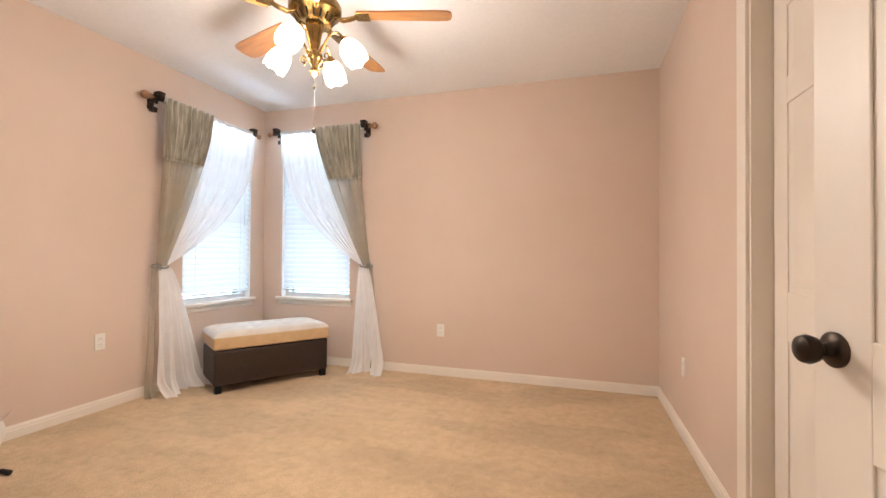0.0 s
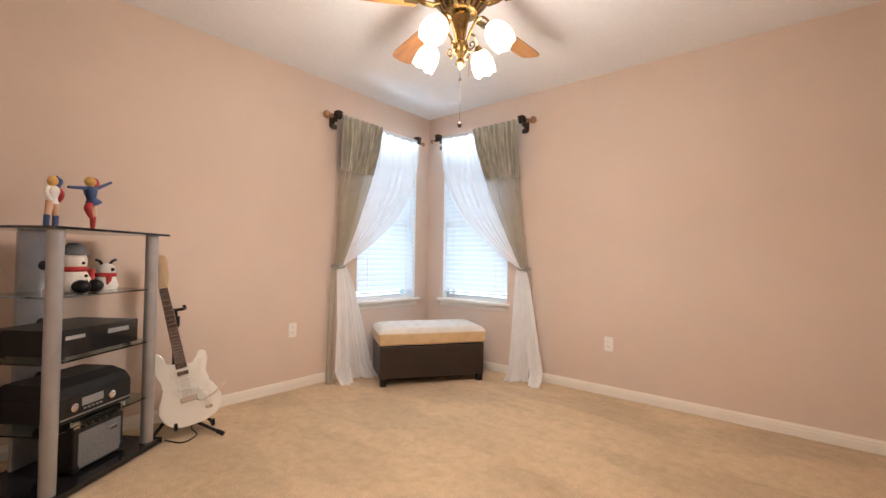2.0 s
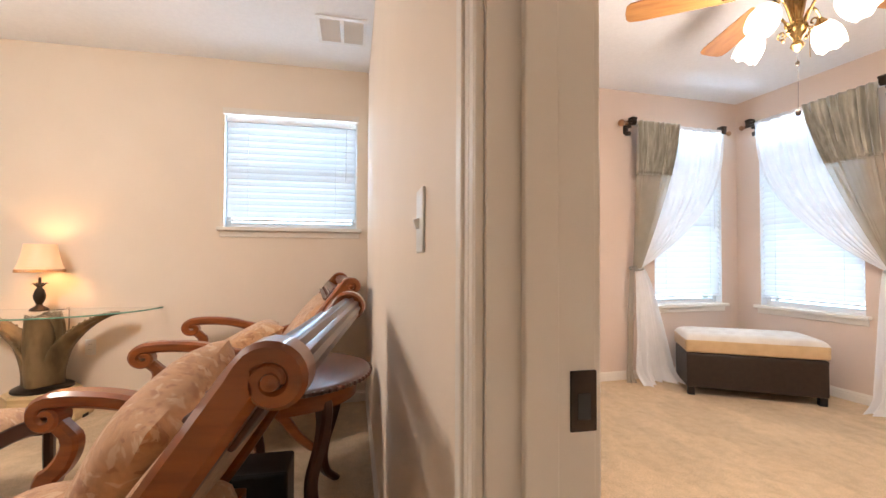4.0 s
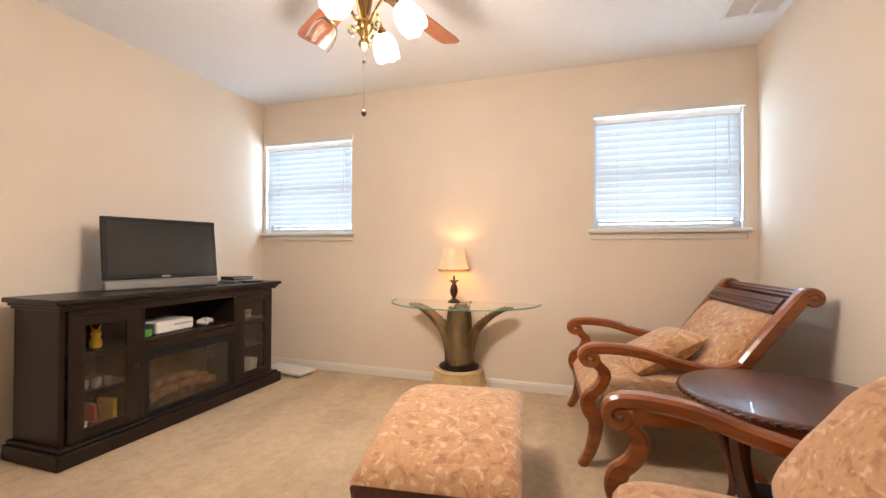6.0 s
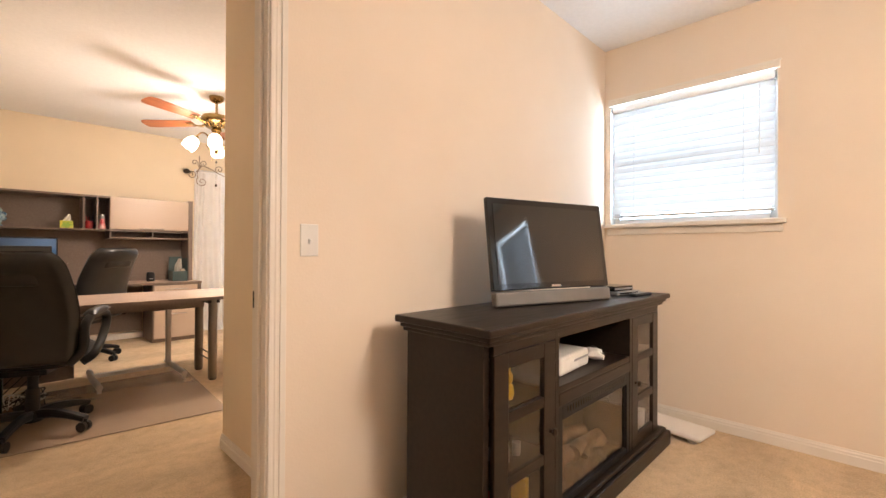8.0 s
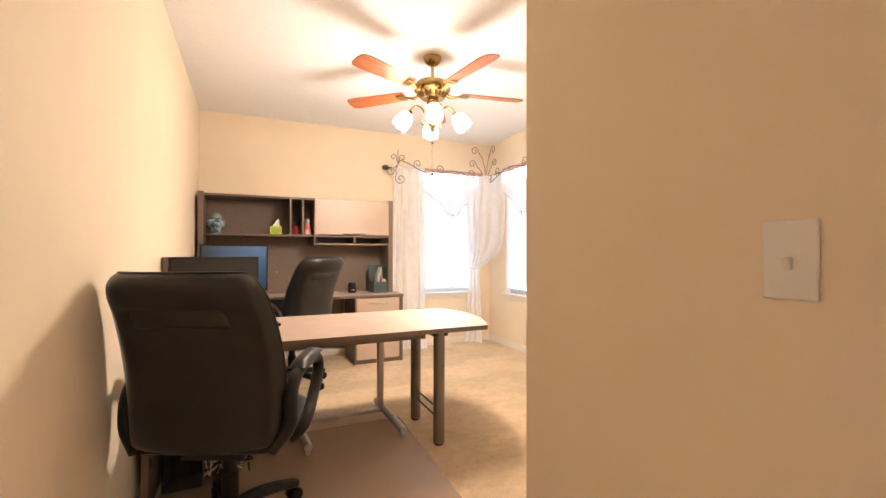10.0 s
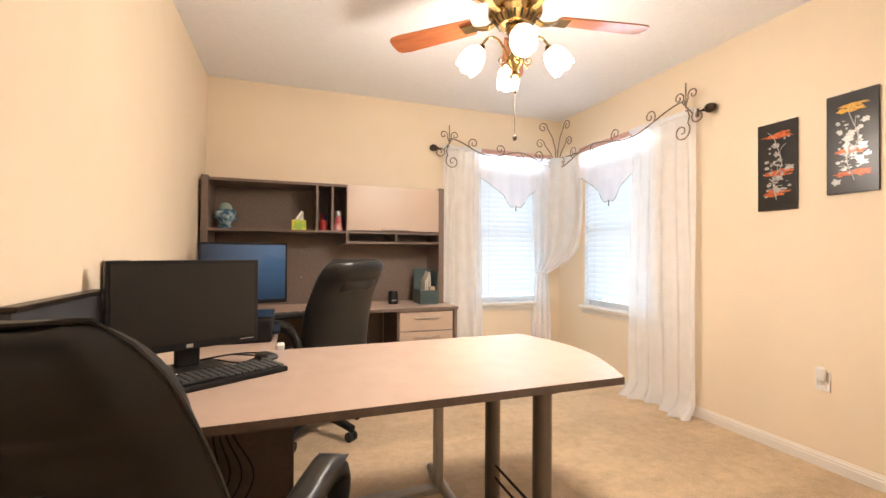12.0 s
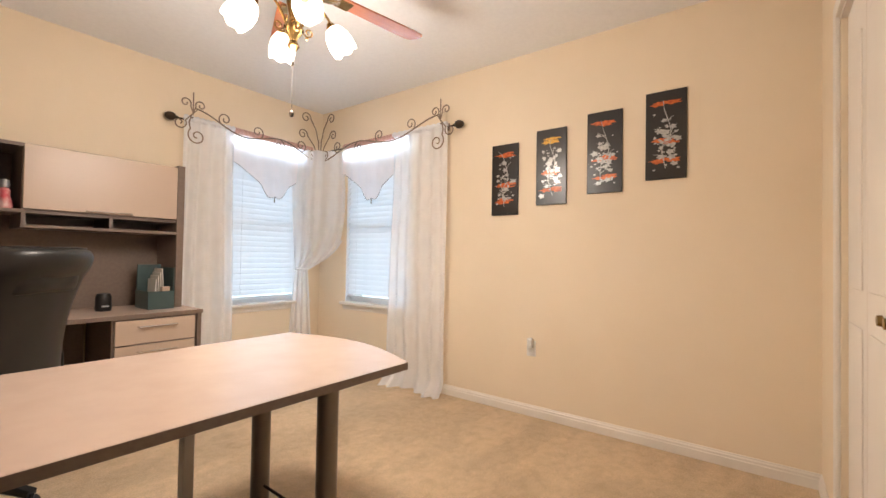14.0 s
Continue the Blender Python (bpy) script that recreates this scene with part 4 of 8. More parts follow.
sp = thing("subwoofer", Matrix.Translation((-1.33, 0.25, 0)), "black speaker box with chrome trim under the side table", "speaker")
part("cabinet", box((-0.11, -0.13, 0.012), (0.11, 0.13, 0.26), 0.012), M_BLACK, sp)
for x in (-0.05, 0.05):
    part("chrome_ring", tube([(x + 0.032 * math.cos(a / 8 * math.pi), -0.134, 0.17 + 0.045 * math.sin(a / 8 * math.pi)) for a in range(17)], 0.006, 6), M_CHROME, sp)
for x in (-0.08, 0.08):
    for y in (-0.1, 0.1):
        part("rubber_foot", lathe([(0, 0), (0.014, 0), (0.014, 0.013), (0, 0.013)], 12, m=Matrix.Translation((x, y, 0))), M_BLACK, sp)

# half-round glass console
ct = thing("console_table", Matrix.Translation((WX + 0.21, -1.475, 0)), "half-round glass console on bronze palm-leaf pedestal with cream base", "console table")
bm = B()
ring = [(-0.19 + 0.0, 0.665)] + [(-0.19 + 0.60 * math.sin(math.pi * i / 40), 0.665 * math.cos(math.pi * i / 40)) for i in range(1, 40)] + [(-0.19, -0.665)]
lo, hi = [bm.verts.new((x, y, 0.738)) for x, y in ring], [bm.verts.new((x, y, 0.750)) for x, y in ring]
bm.faces.new(lo[::-1]), bm.faces.new(hi)
for i in range(len(ring)):
    bm.faces.new((lo[i], lo[(i + 1) % len(ring)], hi[(i + 1) % len(ring)], hi[i]))
bmesh.ops.bevel(bm, geom=[e for e in bm.edges if abs(e.verts[0].co.z - e.verts[1].co.z) < 1e-5 and len(e.link_faces) == 2], offset=0.003, segments=1, affect="EDGES")
part("glass_top", bm, M_TABLE_GLASS, ct, "clear greenish glass half-round top").visible_shadow = False
part("glass_edge", tube([(x, y, 0.744) for x, y in ring], 0.0055, 6), M_GLASS_EDGE, ct, "green polished glass edge", True)
bm = lathe([(0, 0.0), (0.275, 0.0), (0.28, 0.02), (0.27, 0.05), (0.24, 0.07), (0.228, 0.10), (0.212, 0.17), (0.216, 0.195), (0.20, 0.21), (0, 0.21)], 8, m=Matrix.Rotation(radians(22.5), 4, "Z"))
part("pedestal_base", bm, M_CREAM_STONE, ct, "cream octagonal pedestal base")
for i in range(8):
    a = radians(45 * i)
    part("base_arch", box((-0.03, -0.004, 0.0), (0.03, 0.006, 0.022), 0.004, m=Matrix.Rotation(a, 4, "Z") @ Matrix.Translation((0, -0.262, 0))), M_BRONZE, ct)
part("collar", lathe([(0, 0.21), (0.165, 0.21), (0.17, 0.216), (0.168, 0.228), (0.155, 0.236), (0.12, 0.245), (0, 0.25)], 40), M_BRONZE, ct, smooth=True)
for a, reach in ((90, 0.46), (-90, 0.46), (0, 0.155), (180, 0.13)):
    R = Matrix.Rotation(radians(a), 4, "Z")
    prof = smoothed([(0.115, 0, 0.235), (0.120, 0, 0.36), (max(0.115, reach * 0.36), 0, 0.51), (max(0.115, reach * 0.60), 0, 0.640), (reach * 0.84, 0, 0.712), (reach, 0, 0.734)], 5)

    def leaf(u, v):
        i = min(int(u * (len(prof) - 1)), len(prof) - 2)
        f = u * (len(prof) - 1) - i
        p = prof[i].lerp(prof[i + 1], f)
        w = 0.082 * (1 + 0.25 * math.sin(math.pi * u)) * (1 - 0.60 * u ** 2)
        y = (2 * v - 1) * w
        return R @ Vector((p.x - 0.095 * (2 * v - 1) ** 2 * (1 - u * 0.65), y, p.z + 0.005 * math.cos(v * math.pi * 8)))
    lf = thick(part("palm_leaf", surf(leaf, 25, 16), M_PALM, ct, "bronze palm leaf", True), 0.012)
    bead = None
    for k in range(1, 19):
        for v in (0.0, 1.0):
            if bead is None:
                bm = B()
                bmesh.ops.create_icosphere(bm, subdivisions=1, radius=0.0085)
                bead = part("bead", bm, M_PALM, lf, smooth=True)
                bead.matrix_local = Matrix.Translation(leaf(k / 20, v))
            else:
                twin(bead, Matrix.Translation(leaf(k / 20, v)), lf)

tl = thing("table_lamp", Matrix.Translation((-2.93, -1.535, 0.750)), "small bronze table lamp with lit cream fabric shade", "lamp")
part("base", lathe([(0, 0), (0.052, 0), (0.055, 0.008), (0.045, 0.02), (0.025, 0.03), (0.016, 0.045), (0.022, 0.055), (0.034, 0.085), (0.036, 0.11), (0.026, 0.145), (0.014, 0.165), (0.018, 0.172), (0.010, 0.185), (0.008, 0.235), (0, 0.236)], 24), M_BRONZE, tl, smooth=True)
bm = B()
for i in range(6):
    a = radians(60 * i)
    tube([(0.012 * math.cos(a), 0.012 * math.sin(a), 0.17), (0.035 * math.cos(a), 0.035 * math.sin(a), 0.195), (0.045 * math.cos(a), 0.045 * math.sin(a), 0.188)], [0.006, 0.005, 0.002], 6, bm=bm)
part("leaf_collar", bm, M_BRONZE, tl)
sh = lathe([(0.134, 0.292), (0.120, 0.325), (0.104, 0.385), (0.090, 0.470), (0.088, 0.470), (0.102, 0.385), (0.118, 0.325), (0.132, 0.292)], 40)
bmesh.ops.delete(sh, geom=[f for f in sh.faces if len(f.verts) > 4], context="FACES_ONLY")
part("shade", sh, glow("lit_cream_shade", (1.0, 0.50, 0.21), 0.55, (0.6, 0.45, 0.3)), tl, "lit cream fabric shade", True)
bm = B()
for i in range(60):
    a = 2 * math.pi * i / 60
    tube([(0.134 * math.cos(a), 0.134 * math.sin(a), 0.294), (0.135 * math.cos(a), 0.135 * math.sin(a), 0.272)], [0.003, 0.004], 5, bm=bm)
part("bead_fringe", bm, mat("amber_beads", (0.42, 0.24, 0.10), (0.5, 0.3, 0.14), 30, rough=0.3), tl)
part("cord", tube(smoothed([(0.05, 0.0, 0.006), (0.02, 0.11, 0.005), (-0.02, 0.15, 0.005), (-0.11, 0.12, 0.004), (-0.15, 0.10, -0.1), (-0.155, 0.10, -0.32)], 5), 0.003, 6), M_BRONZE, tl)
point_lamp("lamp_bulb", (-2.93, -1.535, 1.14), TABLE_LAMP_POWER, (1.0, 0.56, 0.25), 0.03)

# media stand with electric fireplace; faces +y, local origin at the front's middle on the floor
ms = thing("media_stand", Matrix.Translation((-1.778, -3.160, 0)), "espresso wood media stand with glass doors and electric fireplace", "media stand")
H, D, HW = 0.915, 0.425, 0.832
bm = box((-HW - 0.05, -D - 0.01, H - 0.028), (HW + 0.05, 0.045, H), 0.006)
part("top", bm, M_ESPRESSO, ms)
part("cornice", box((-HW - 0.03, -D, H - 0.048), (HW + 0.03, 0.028, H - 0.0285), 0.006), M_ESPRESSO, ms)
part("cornice", box((-HW - 0.015, -D, H - 0.066), (HW + 0.015, 0.014, H - 0.0485), 0.006), M_ESPRESSO, ms)
bm = box((-HW - 0.045, -D, 0), (HW + 0.045, 0.050, 0.085), 0.006)
box((-HW - 0.028, -D, 0.0855), (HW + 0.028, 0.030, 0.105), 0.008, bm=bm)
part("plinth", bm, M_ESPRESSO, ms)
for x in (-HW, HW - 0.03):
    part("side_panel", box((x, -D + 0.012, 0.105), (x + 0.03, -0.022, H - 0.066), 0.002), M_ESPRESSO, ms)
for x in (-0.40, 0.37):
    part("divider", box((x, -D + 0.012, 0.105), (x + 0.03, -0.001, H - 0.066), 0.002), M_ESPRESSO, ms)
part("back_panel", box((-HW + 0.03, -D + 0.002, 0.105), (HW - 0.03, -D + 0.012, H - 0.066)), M_ESPRESSO, ms)
part("cubby_shelf", box((-0.37, -D + 0.012, 0.585), (0.37, -0.002, 0.612), 0.002), M_ESPRESSO, ms)
part("front_rail", box((-0.37, -0.03, 0.53), (0.37, 0.0, 0.583), 0.003), M_ESPRESSO, ms)
part("top_rail", box((-HW + 0.03, -0.03, 0.812), (HW - 0.03, -0.0015, H - 0.067), 0.002), M_ESPRESSO, ms)
for x0, x1 in ((-HW + 0.03, -0.40), (0.40, HW - 0.03)):
    for z in (0.345, 0.585):
        part("inner_shelf", box((x0, -D + 0.014, z), (x1, -0.03, z + 0.014)), M_ESPRESSO, ms)
    w = x1 - x0
    dr = part("door", box((x0 + 0.002, -0.021, 0.107), (x0 + 0.085, 0.0, 0.81), 0.003, bm=box((x1 - 0.085, -0.021, 0.107), (x1 - 0.002, 0.0, 0.81), 0.003)), M_ESPRESSO, ms)
    for z0, z1 in ((0.107, 0.17), (0.335, 0.375), (0.56, 0.60), (0.755, 0.81)):
        part("door_rail", box((x0 + 0.0852, -0.020, z0), (x1 - 0.0852, -0.0012, z1), 0.002), M_ESPRESSO, dr)
    for z0, z1 in ((0.17, 0.335), (0.375, 0.56), (0.60, 0.755)):
        part("glass_pane", box((x0 + 0.083, -0.013, z0 - 0.002), (x1 - 0.083, -0.010, z1 + 0.002)), M_SMOKED, dr)
    kx = x1 - 0.04 if x0 < 0 else x0 + 0.04
    part("knob", lathe([(0, 0), (0.008, 0), (0.007, 0.012), (0.015, 0.018), (0.016, 0.024), (0.009, 0.03), (0, 0.031)], 16, m=Matrix.Translation((kx, 0, 0.455)) @ Matrix.Rotation(radians(-90), 4, "X")), M_BRONZE, dr, "dark bronze knob", True)
fp = part("fireplace_insert", box((-0.368, -0.03, 0.107), (-0.335, -0.003, 0.528), 0.002, bm=box((0.335, -0.03, 0.107), (0.368, -0.003, 0.528), 0.002, bm=box((-0.335, -0.03, 0.107), (0.335, -0.003, 0.135), 0.002, bm=box((-0.335, -0.03, 0.468), (0.335, -0.003, 0.528), 0.002)))), M_BLACK, ms, "black electric fireplace insert")
bm = B()
for i in range(26):
    box((-0.30 + i * 0.0235, -0.006, 0.490), (-0.292 + i * 0.0235, -0.0015, 0.515), bm=bm)
part("vent_slots", bm, M_GLOSS, fp)
part("firebox", box((-0.336, -0.26, 0.108), (0.336, -0.25, 0.50)), mat("firebrick_panel", (0.20, 0.18, 0.14), (0.14, 0.12, 0.10), 14, rough=0.8), fp)
part("fire_glass", box((-0.336, -0.020, 0.134), (0.336, -0.016, 0.469)), glass("tinted_glass", (0.90, 0.89, 0.85)), fp)
for k, (x0, x1, y, z0, z1, r) in enumerate(((-0.28, 0.05, -0.12, 0.165, 0.20, 0.034), (-0.05, 0.27, -0.13, 0.19, 0.165, 0.036), (-0.16, 0.20, -0.17, 0.235, 0.245, 0.032), (-0.20, -0.02, -0.10, 0.23, 0.17, 0.024))):
    part("log", tube(smoothed([(x0, y, z0), ((x0 + x1) / 2, y - 0.01, (z0 + z1) / 2 + 0.012), (x1, y + 0.01, z1)], 6), [r * (1 + 0.1 * math.sin(i * 1.7 + k)) for i in range(13)], 10), M_LOG, fp, smooth=True)
part("ember_bed", surf(lambda u, v: Vector((-0.33 + 0.66 * u, -0.24 + 0.21 * v, 0.137 + 0.02 * noise.noise(Vector((u * 14, v * 6, 0))))), 30, 12), mat("ember_grit", (0.10, 0.06, 0.04), (0.25, 0.15, 0.08), 60, rough=0.9), fp)

# things in and on the stand
def at_stand(x, y, z, rz=0):
    return Matrix.Translation((-1.778 + x, -3.160 + y, z)) @ Matrix.Rotation(radians(rz), 4, "Z")


gc = thing("game_console", at_stand(0.10, -0.20, 0.612, 4), "white game console lying in the open cubby", "game console")
bm = box((-0.155, -0.13, 0.0), (0.155, 0.13, 0.083), 0.016, seg=3)
part("body", bm, M_PAPER, gc)
part("front_slot", box((-0.14, 0.1285, 0.045), (0.02, 0.1315, 0.055), 0.001), M_SILVER, gc)
part("side_cap", box((0.148, -0.11, 0.01), (0.158, 0.11, 0.073), 0.003), M_SILVER, gc)
gp = thing("game_controller", at_stand(-0.19, -0.12, 0.612, 30), "white game controller beside the console", "controller")
bm = pillow(0.15, 0.07, 0.045, m=Matrix.Translation((0, 0, 0.028)))
for s in (-1, 1):
    tube([(s * 0.045, 0, 0.028), (s * 0.065, 0.045, 0.022)], [0.022, 0.013], 10, bm=bm)
part("body", bm, M_PAPER, gp, smooth=True)
part("thumbstick", lathe([(0, 0.045), (0.009, 0.045), (0.01, 0.056), (0, 0.057)], 12, m=Matrix.Translation((-0.03, 0, 0))), M_BLACK, gp)
gb = tagged(part("green_box", box((-0.03, -0.04, 0), (0.03, 0.04, 0.05), 0.004), M_GREEN), "small green plastic box beside the game console", "box")
gb.matrix_world = at_stand(0.315, -0.09, 0.612, 10)
ty = thing("yellow_toy", at_stand(0.60, -0.10, 0.599), "small yellow toy figure behind the cabinet glass", "toy")
bm = lathe([(0, 0), (0.026, 0.0), (0.032, 0.02), (0.028, 0.05), (0.02, 0.058), (0.026, 0.07), (0.027, 0.09), (0.016, 0.106), (0, 0.11)], 16)
for s in (-1, 1):
    tube([(s * 0.014, 0, 0.10), (s * 0.03, 0, 0.135)], [0.008, 0.003], 8, bm=bm)
part("body", bm, M_YELLOW, ty, smooth=True)
dk = thing("dark_figurine", at_stand(0.62, -0.18, 0.599), "dark figurine on the cabinet shelf", "figurine")
part("body", lathe([(0, 0), (0.03, 0), (0.02, 0.03), (0.026, 0.07), (0.016, 0.10), (0.02, 0.12), (0.008, 0.15), (0, 0.152)], 14), M_BRONZE, dk, smooth=True)
yb = tagged(part("yellow_case", box((-0.014, -0.06, 0), (0.014, 0.06, 0.165), 0.002), M_YELLOW), "yellow disc case standing on the cabinet floor", "disc case")
yb.matrix_world = at_stand(0.52, -0.12, 0.105, 8)
for i, x in enumerate((0.585, 0.604)):
    bk = tagged(part("disc_case", box((-0.008, -0.06, 0), (0.008, 0.06, 0.15), 0.002), M_RED if i else M_BRONZE), "dark disc case standing on the cabinet floor", "disc case")
    bk.matrix_world = at_stand(x, -0.15, 0.105)
for k, (x, z, ry) in enumerate(((0.63, 0.106, 18), (0.655, 0.106, 24))):
    pb = tagged(part("paper_packet", box((-0.03, -0.012, 0), (0.03, 0.012, 0.07), 0.003), M_PAPER if k else M_RED), "small printed packet leaning in the cabinet", "packet")
    pb.matrix_world = at_stand(x, -0.08, z) @ Matrix.Rotation(radians(ry), 4, "Y") if k else at_stand(x, -0.07, z)
for i in range(4):
    gl = tagged(part("small_glass", lathe([(0, 0), (0.016, 0), (0.018, 0.05), (0.016, 0.05), (0.014, 0.004), (0, 0.004)], 14), M_SILVER), "small silver trinket cup on the cabinet shelf", "cup", "trinket cups")
    gl.matrix_world = at_stand(0.53 + 0.036 * i, -0.10 - 0.03 * (i % 2), 0.359)
for i in range(3):
    wb = tagged(part("white_case", box((-0.009, -0.06, 0), (0.009, 0.06, 0.15), 0.002), M_PAPER), "white game case leaning in the cabinet", "game case", "white game cases")
    wb.matrix_world = at_stand(-0.56 - 0.034 * i, -0.085, 0.107) @ Matrix.Rotation(radians(-9), 4, "Y")
hs = thing("headset", at_stand(-0.60, -0.10, 0.599), "coiled white headset cable on the cabinet shelf", "cable")
part("coil", tube([(0.055 * math.cos(a * 0.5) * (1 + 0.1 * math.sin(a)), 0.03 * math.sin(a * 0.5), 0.012 + 0.0035 * a * 0.5) for a in range(40)], 0.005, 6), M_PAPER, hs, smooth=True)

tv = thing("television", Matrix.Translation((-1.687, -3.327, H)) @ Matrix.Rotation(radians(-15.6), 4, "Z") @ Matrix.Rotation(radians(8), 4, "X"), "flat-screen television with dark frame and silver speaker bar", "television")
part("frame", box((-0.375, -0.026, 0.075), (0.375, 0.0, 0.505), 0.005, bm=box((-0.26, -0.048, 0.14), (0.26, -0.0265, 0.42), 0.012)), M_GLOSS, tv)
part("screen", box((-0.345, -0.001, 0.105), (0.345, 0.002, 0.475)), M_SCREEN, tv, "dark matte screen")
bm = box((-0.372, -0.03, 0.003), (0.372, 0.012, 0.070), 0.01)
part("speaker_bar", bm, mat("dull_silver", (0.22, 0.205, 0.19), (0.19, 0.178, 0.165), 9, rough=0.4, metal=0.4), tv, "silver speaker bar")
part("badge", box((-0.03, 0.0015, 0.083), (0.03, 0.004, 0.094), 0.001), M_CHROME, tv)
foot = part("stand_foot", box((-0.20, -0.15, 0.0), (0.20, -0.020, 0.0175), 0.006), M_BLACK, tv)
foot.matrix_local = Matrix.Rotation(radians(-8), 4, "X")
dp = thing("disc_player", at_stand(-0.62, -0.19, H, -8), "thin silver disc player beside the television", "disc player")
part("body", box((-0.125, -0.095, 0.003), (0.125, 0.095, 0.022), 0.004), M_SILVER, dp)
part("front_strip", box((-0.10, 0.0945, 0.008), (0.10, 0.0965, 0.016), 0.0005), M_GLOSS, dp)
cb = thing("set_top_box", at_stand(-0.60, -0.20, H + 0.022, -8), "flat black set-top box on top of the disc player", "set-top box")
part("body", box((-0.10, -0.08, 0.0), (0.10, 0.08, 0.030), 0.004), M_GLOSS, cb)
part("front_lip", box((-0.098, 0.0795, 0.010), (0.098, 0.083, 0.020), 0.001), M_SILVER, cb)
rc = thing("remote_control", at_stand(-0.60, -0.03, H, 82), "black remote control lying on the media stand", "remote control")
part("body", box((-0.022, -0.09, 0), (0.022, 0.09, 0.017), 0.006), M_BLACK, rc)
bm = B()
for i in range(3):
    for j in range(6):
        box((-0.013 + 0.01 * i, -0.07 + 0.02 * j, 0.0165), (-0.007 + 0.01 * i, -0.06 + 0.02 * j, 0.019), 0.001, bm=bm, seg=1)
part("buttons", bm, M_SILVER, rc)
bb = thing("balance_board", Matrix.Translation((-2.88, -3.20, 0)) @ Matrix.Rotation(radians(82), 4, "Z"), "white balance board lying on the carpet beside the media stand", "balance board")
part("deck", box((-0.25, -0.12, 0.02), (0.25, 0.12, 0.052), 0.018, seg=3), M_WHITE, bb)
for x in (-0.19, 0.19):
    for y in (-0.08, 0.08):
        part("foot", lathe([(0, 0), (0.025, 0), (0.028, 0.022), (0, 0.022)], 14, m=Matrix.Translation((x, y, 0))), M_SILVER, bb)

cv = thing("ceiling_vent", Matrix.Translation((-2.445, 0.545, CEIL)), "white louvred air vent in the ceiling", "air vent")
bm = B()
for lo, hi in (((-0.18, -0.17, -0.012), (-0.15, 0.17, 0)), ((0.15, -0.17, -0.012), (0.18, 0.17, 0)), ((-0.15, -0.17, -0.012), (0.15, -0.145, 0)), ((-0.15, 0.145, -0.012), (0.15, 0.17, 0)), ((-0.15, -0.012, -0.012), (0.15, 0.012, 0))):
    box(lo, hi, 0.002, bm=bm)
part("frame", bm, M_VINYL, cv)
# dark sheet puts the duct's shade behind the louvres
part("backing", box((-0.15, -0.145, -0.003), (0.15, 0.145, -0.001)), mat("duct_grey", (0.14, 0.14, 0.15), (0.11, 0.11, 0.12), 9, rough=0.8), cv)
sl = part("slat", box((-0.0015, -0.066, -0.006), (0.0015, 0.066, 0.006)), M_VINYL, cv)
sl.matrix_local = Matrix.Translation((-0.135, -0.0785, -0.009)) @ Matrix.Rotation(radians(35), 4, "Y")
for i in range(15):
    for y in (-0.0785, 0.0785):
        if i or y > 0:
            twin(sl, Matrix.Translation((-0.135 + 0.0193 * i, y, -0.009)) @ Matrix.Rotation(radians(35), 4, "Y"), cv)

# ---------------------------------------------------------------- first bedroom
M_SAGE = mat("sage_brocade", (0.25, 0.235, 0.18), (0.48, 0.45, 0.37), 24, rough=0.33, stretch=(1, 1, 0.18), bump=0.2, bscale=200, sheen=0.4)
M_SAGE_CORD = mat("sage_cord", (0.16, 0.16, 0.14), (0.26, 0.25, 0.22), 60, rough=0.5, sheen=0.3)
M_SAGE_SHEER = cloth_sheer("sage_sheer", (0.64, 0.59, 0.49), 0.48, 0.55)
M_GOLD = mat("antique_gold", (0.42, 0.24, 0.13), (0.28, 0.15, 0.08), 16, rough=0.35, metal=0.7)
M_LEATHER = mat("brown_leather", (0.018, 0.010, 0.007), (0.028, 0.016, 0.011), 30, rough=0.42, bump=0.35, bscale=240)
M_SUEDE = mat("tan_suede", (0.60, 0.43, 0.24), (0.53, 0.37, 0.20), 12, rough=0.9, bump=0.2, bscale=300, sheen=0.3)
# the lid's suede in a paler, greyer tone for its top
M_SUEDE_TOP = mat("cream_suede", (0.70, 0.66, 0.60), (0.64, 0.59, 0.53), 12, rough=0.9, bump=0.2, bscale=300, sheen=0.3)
M_SMOKE_GLASS = glass("shelf_glass", (0.72, 0.85, 0.82))


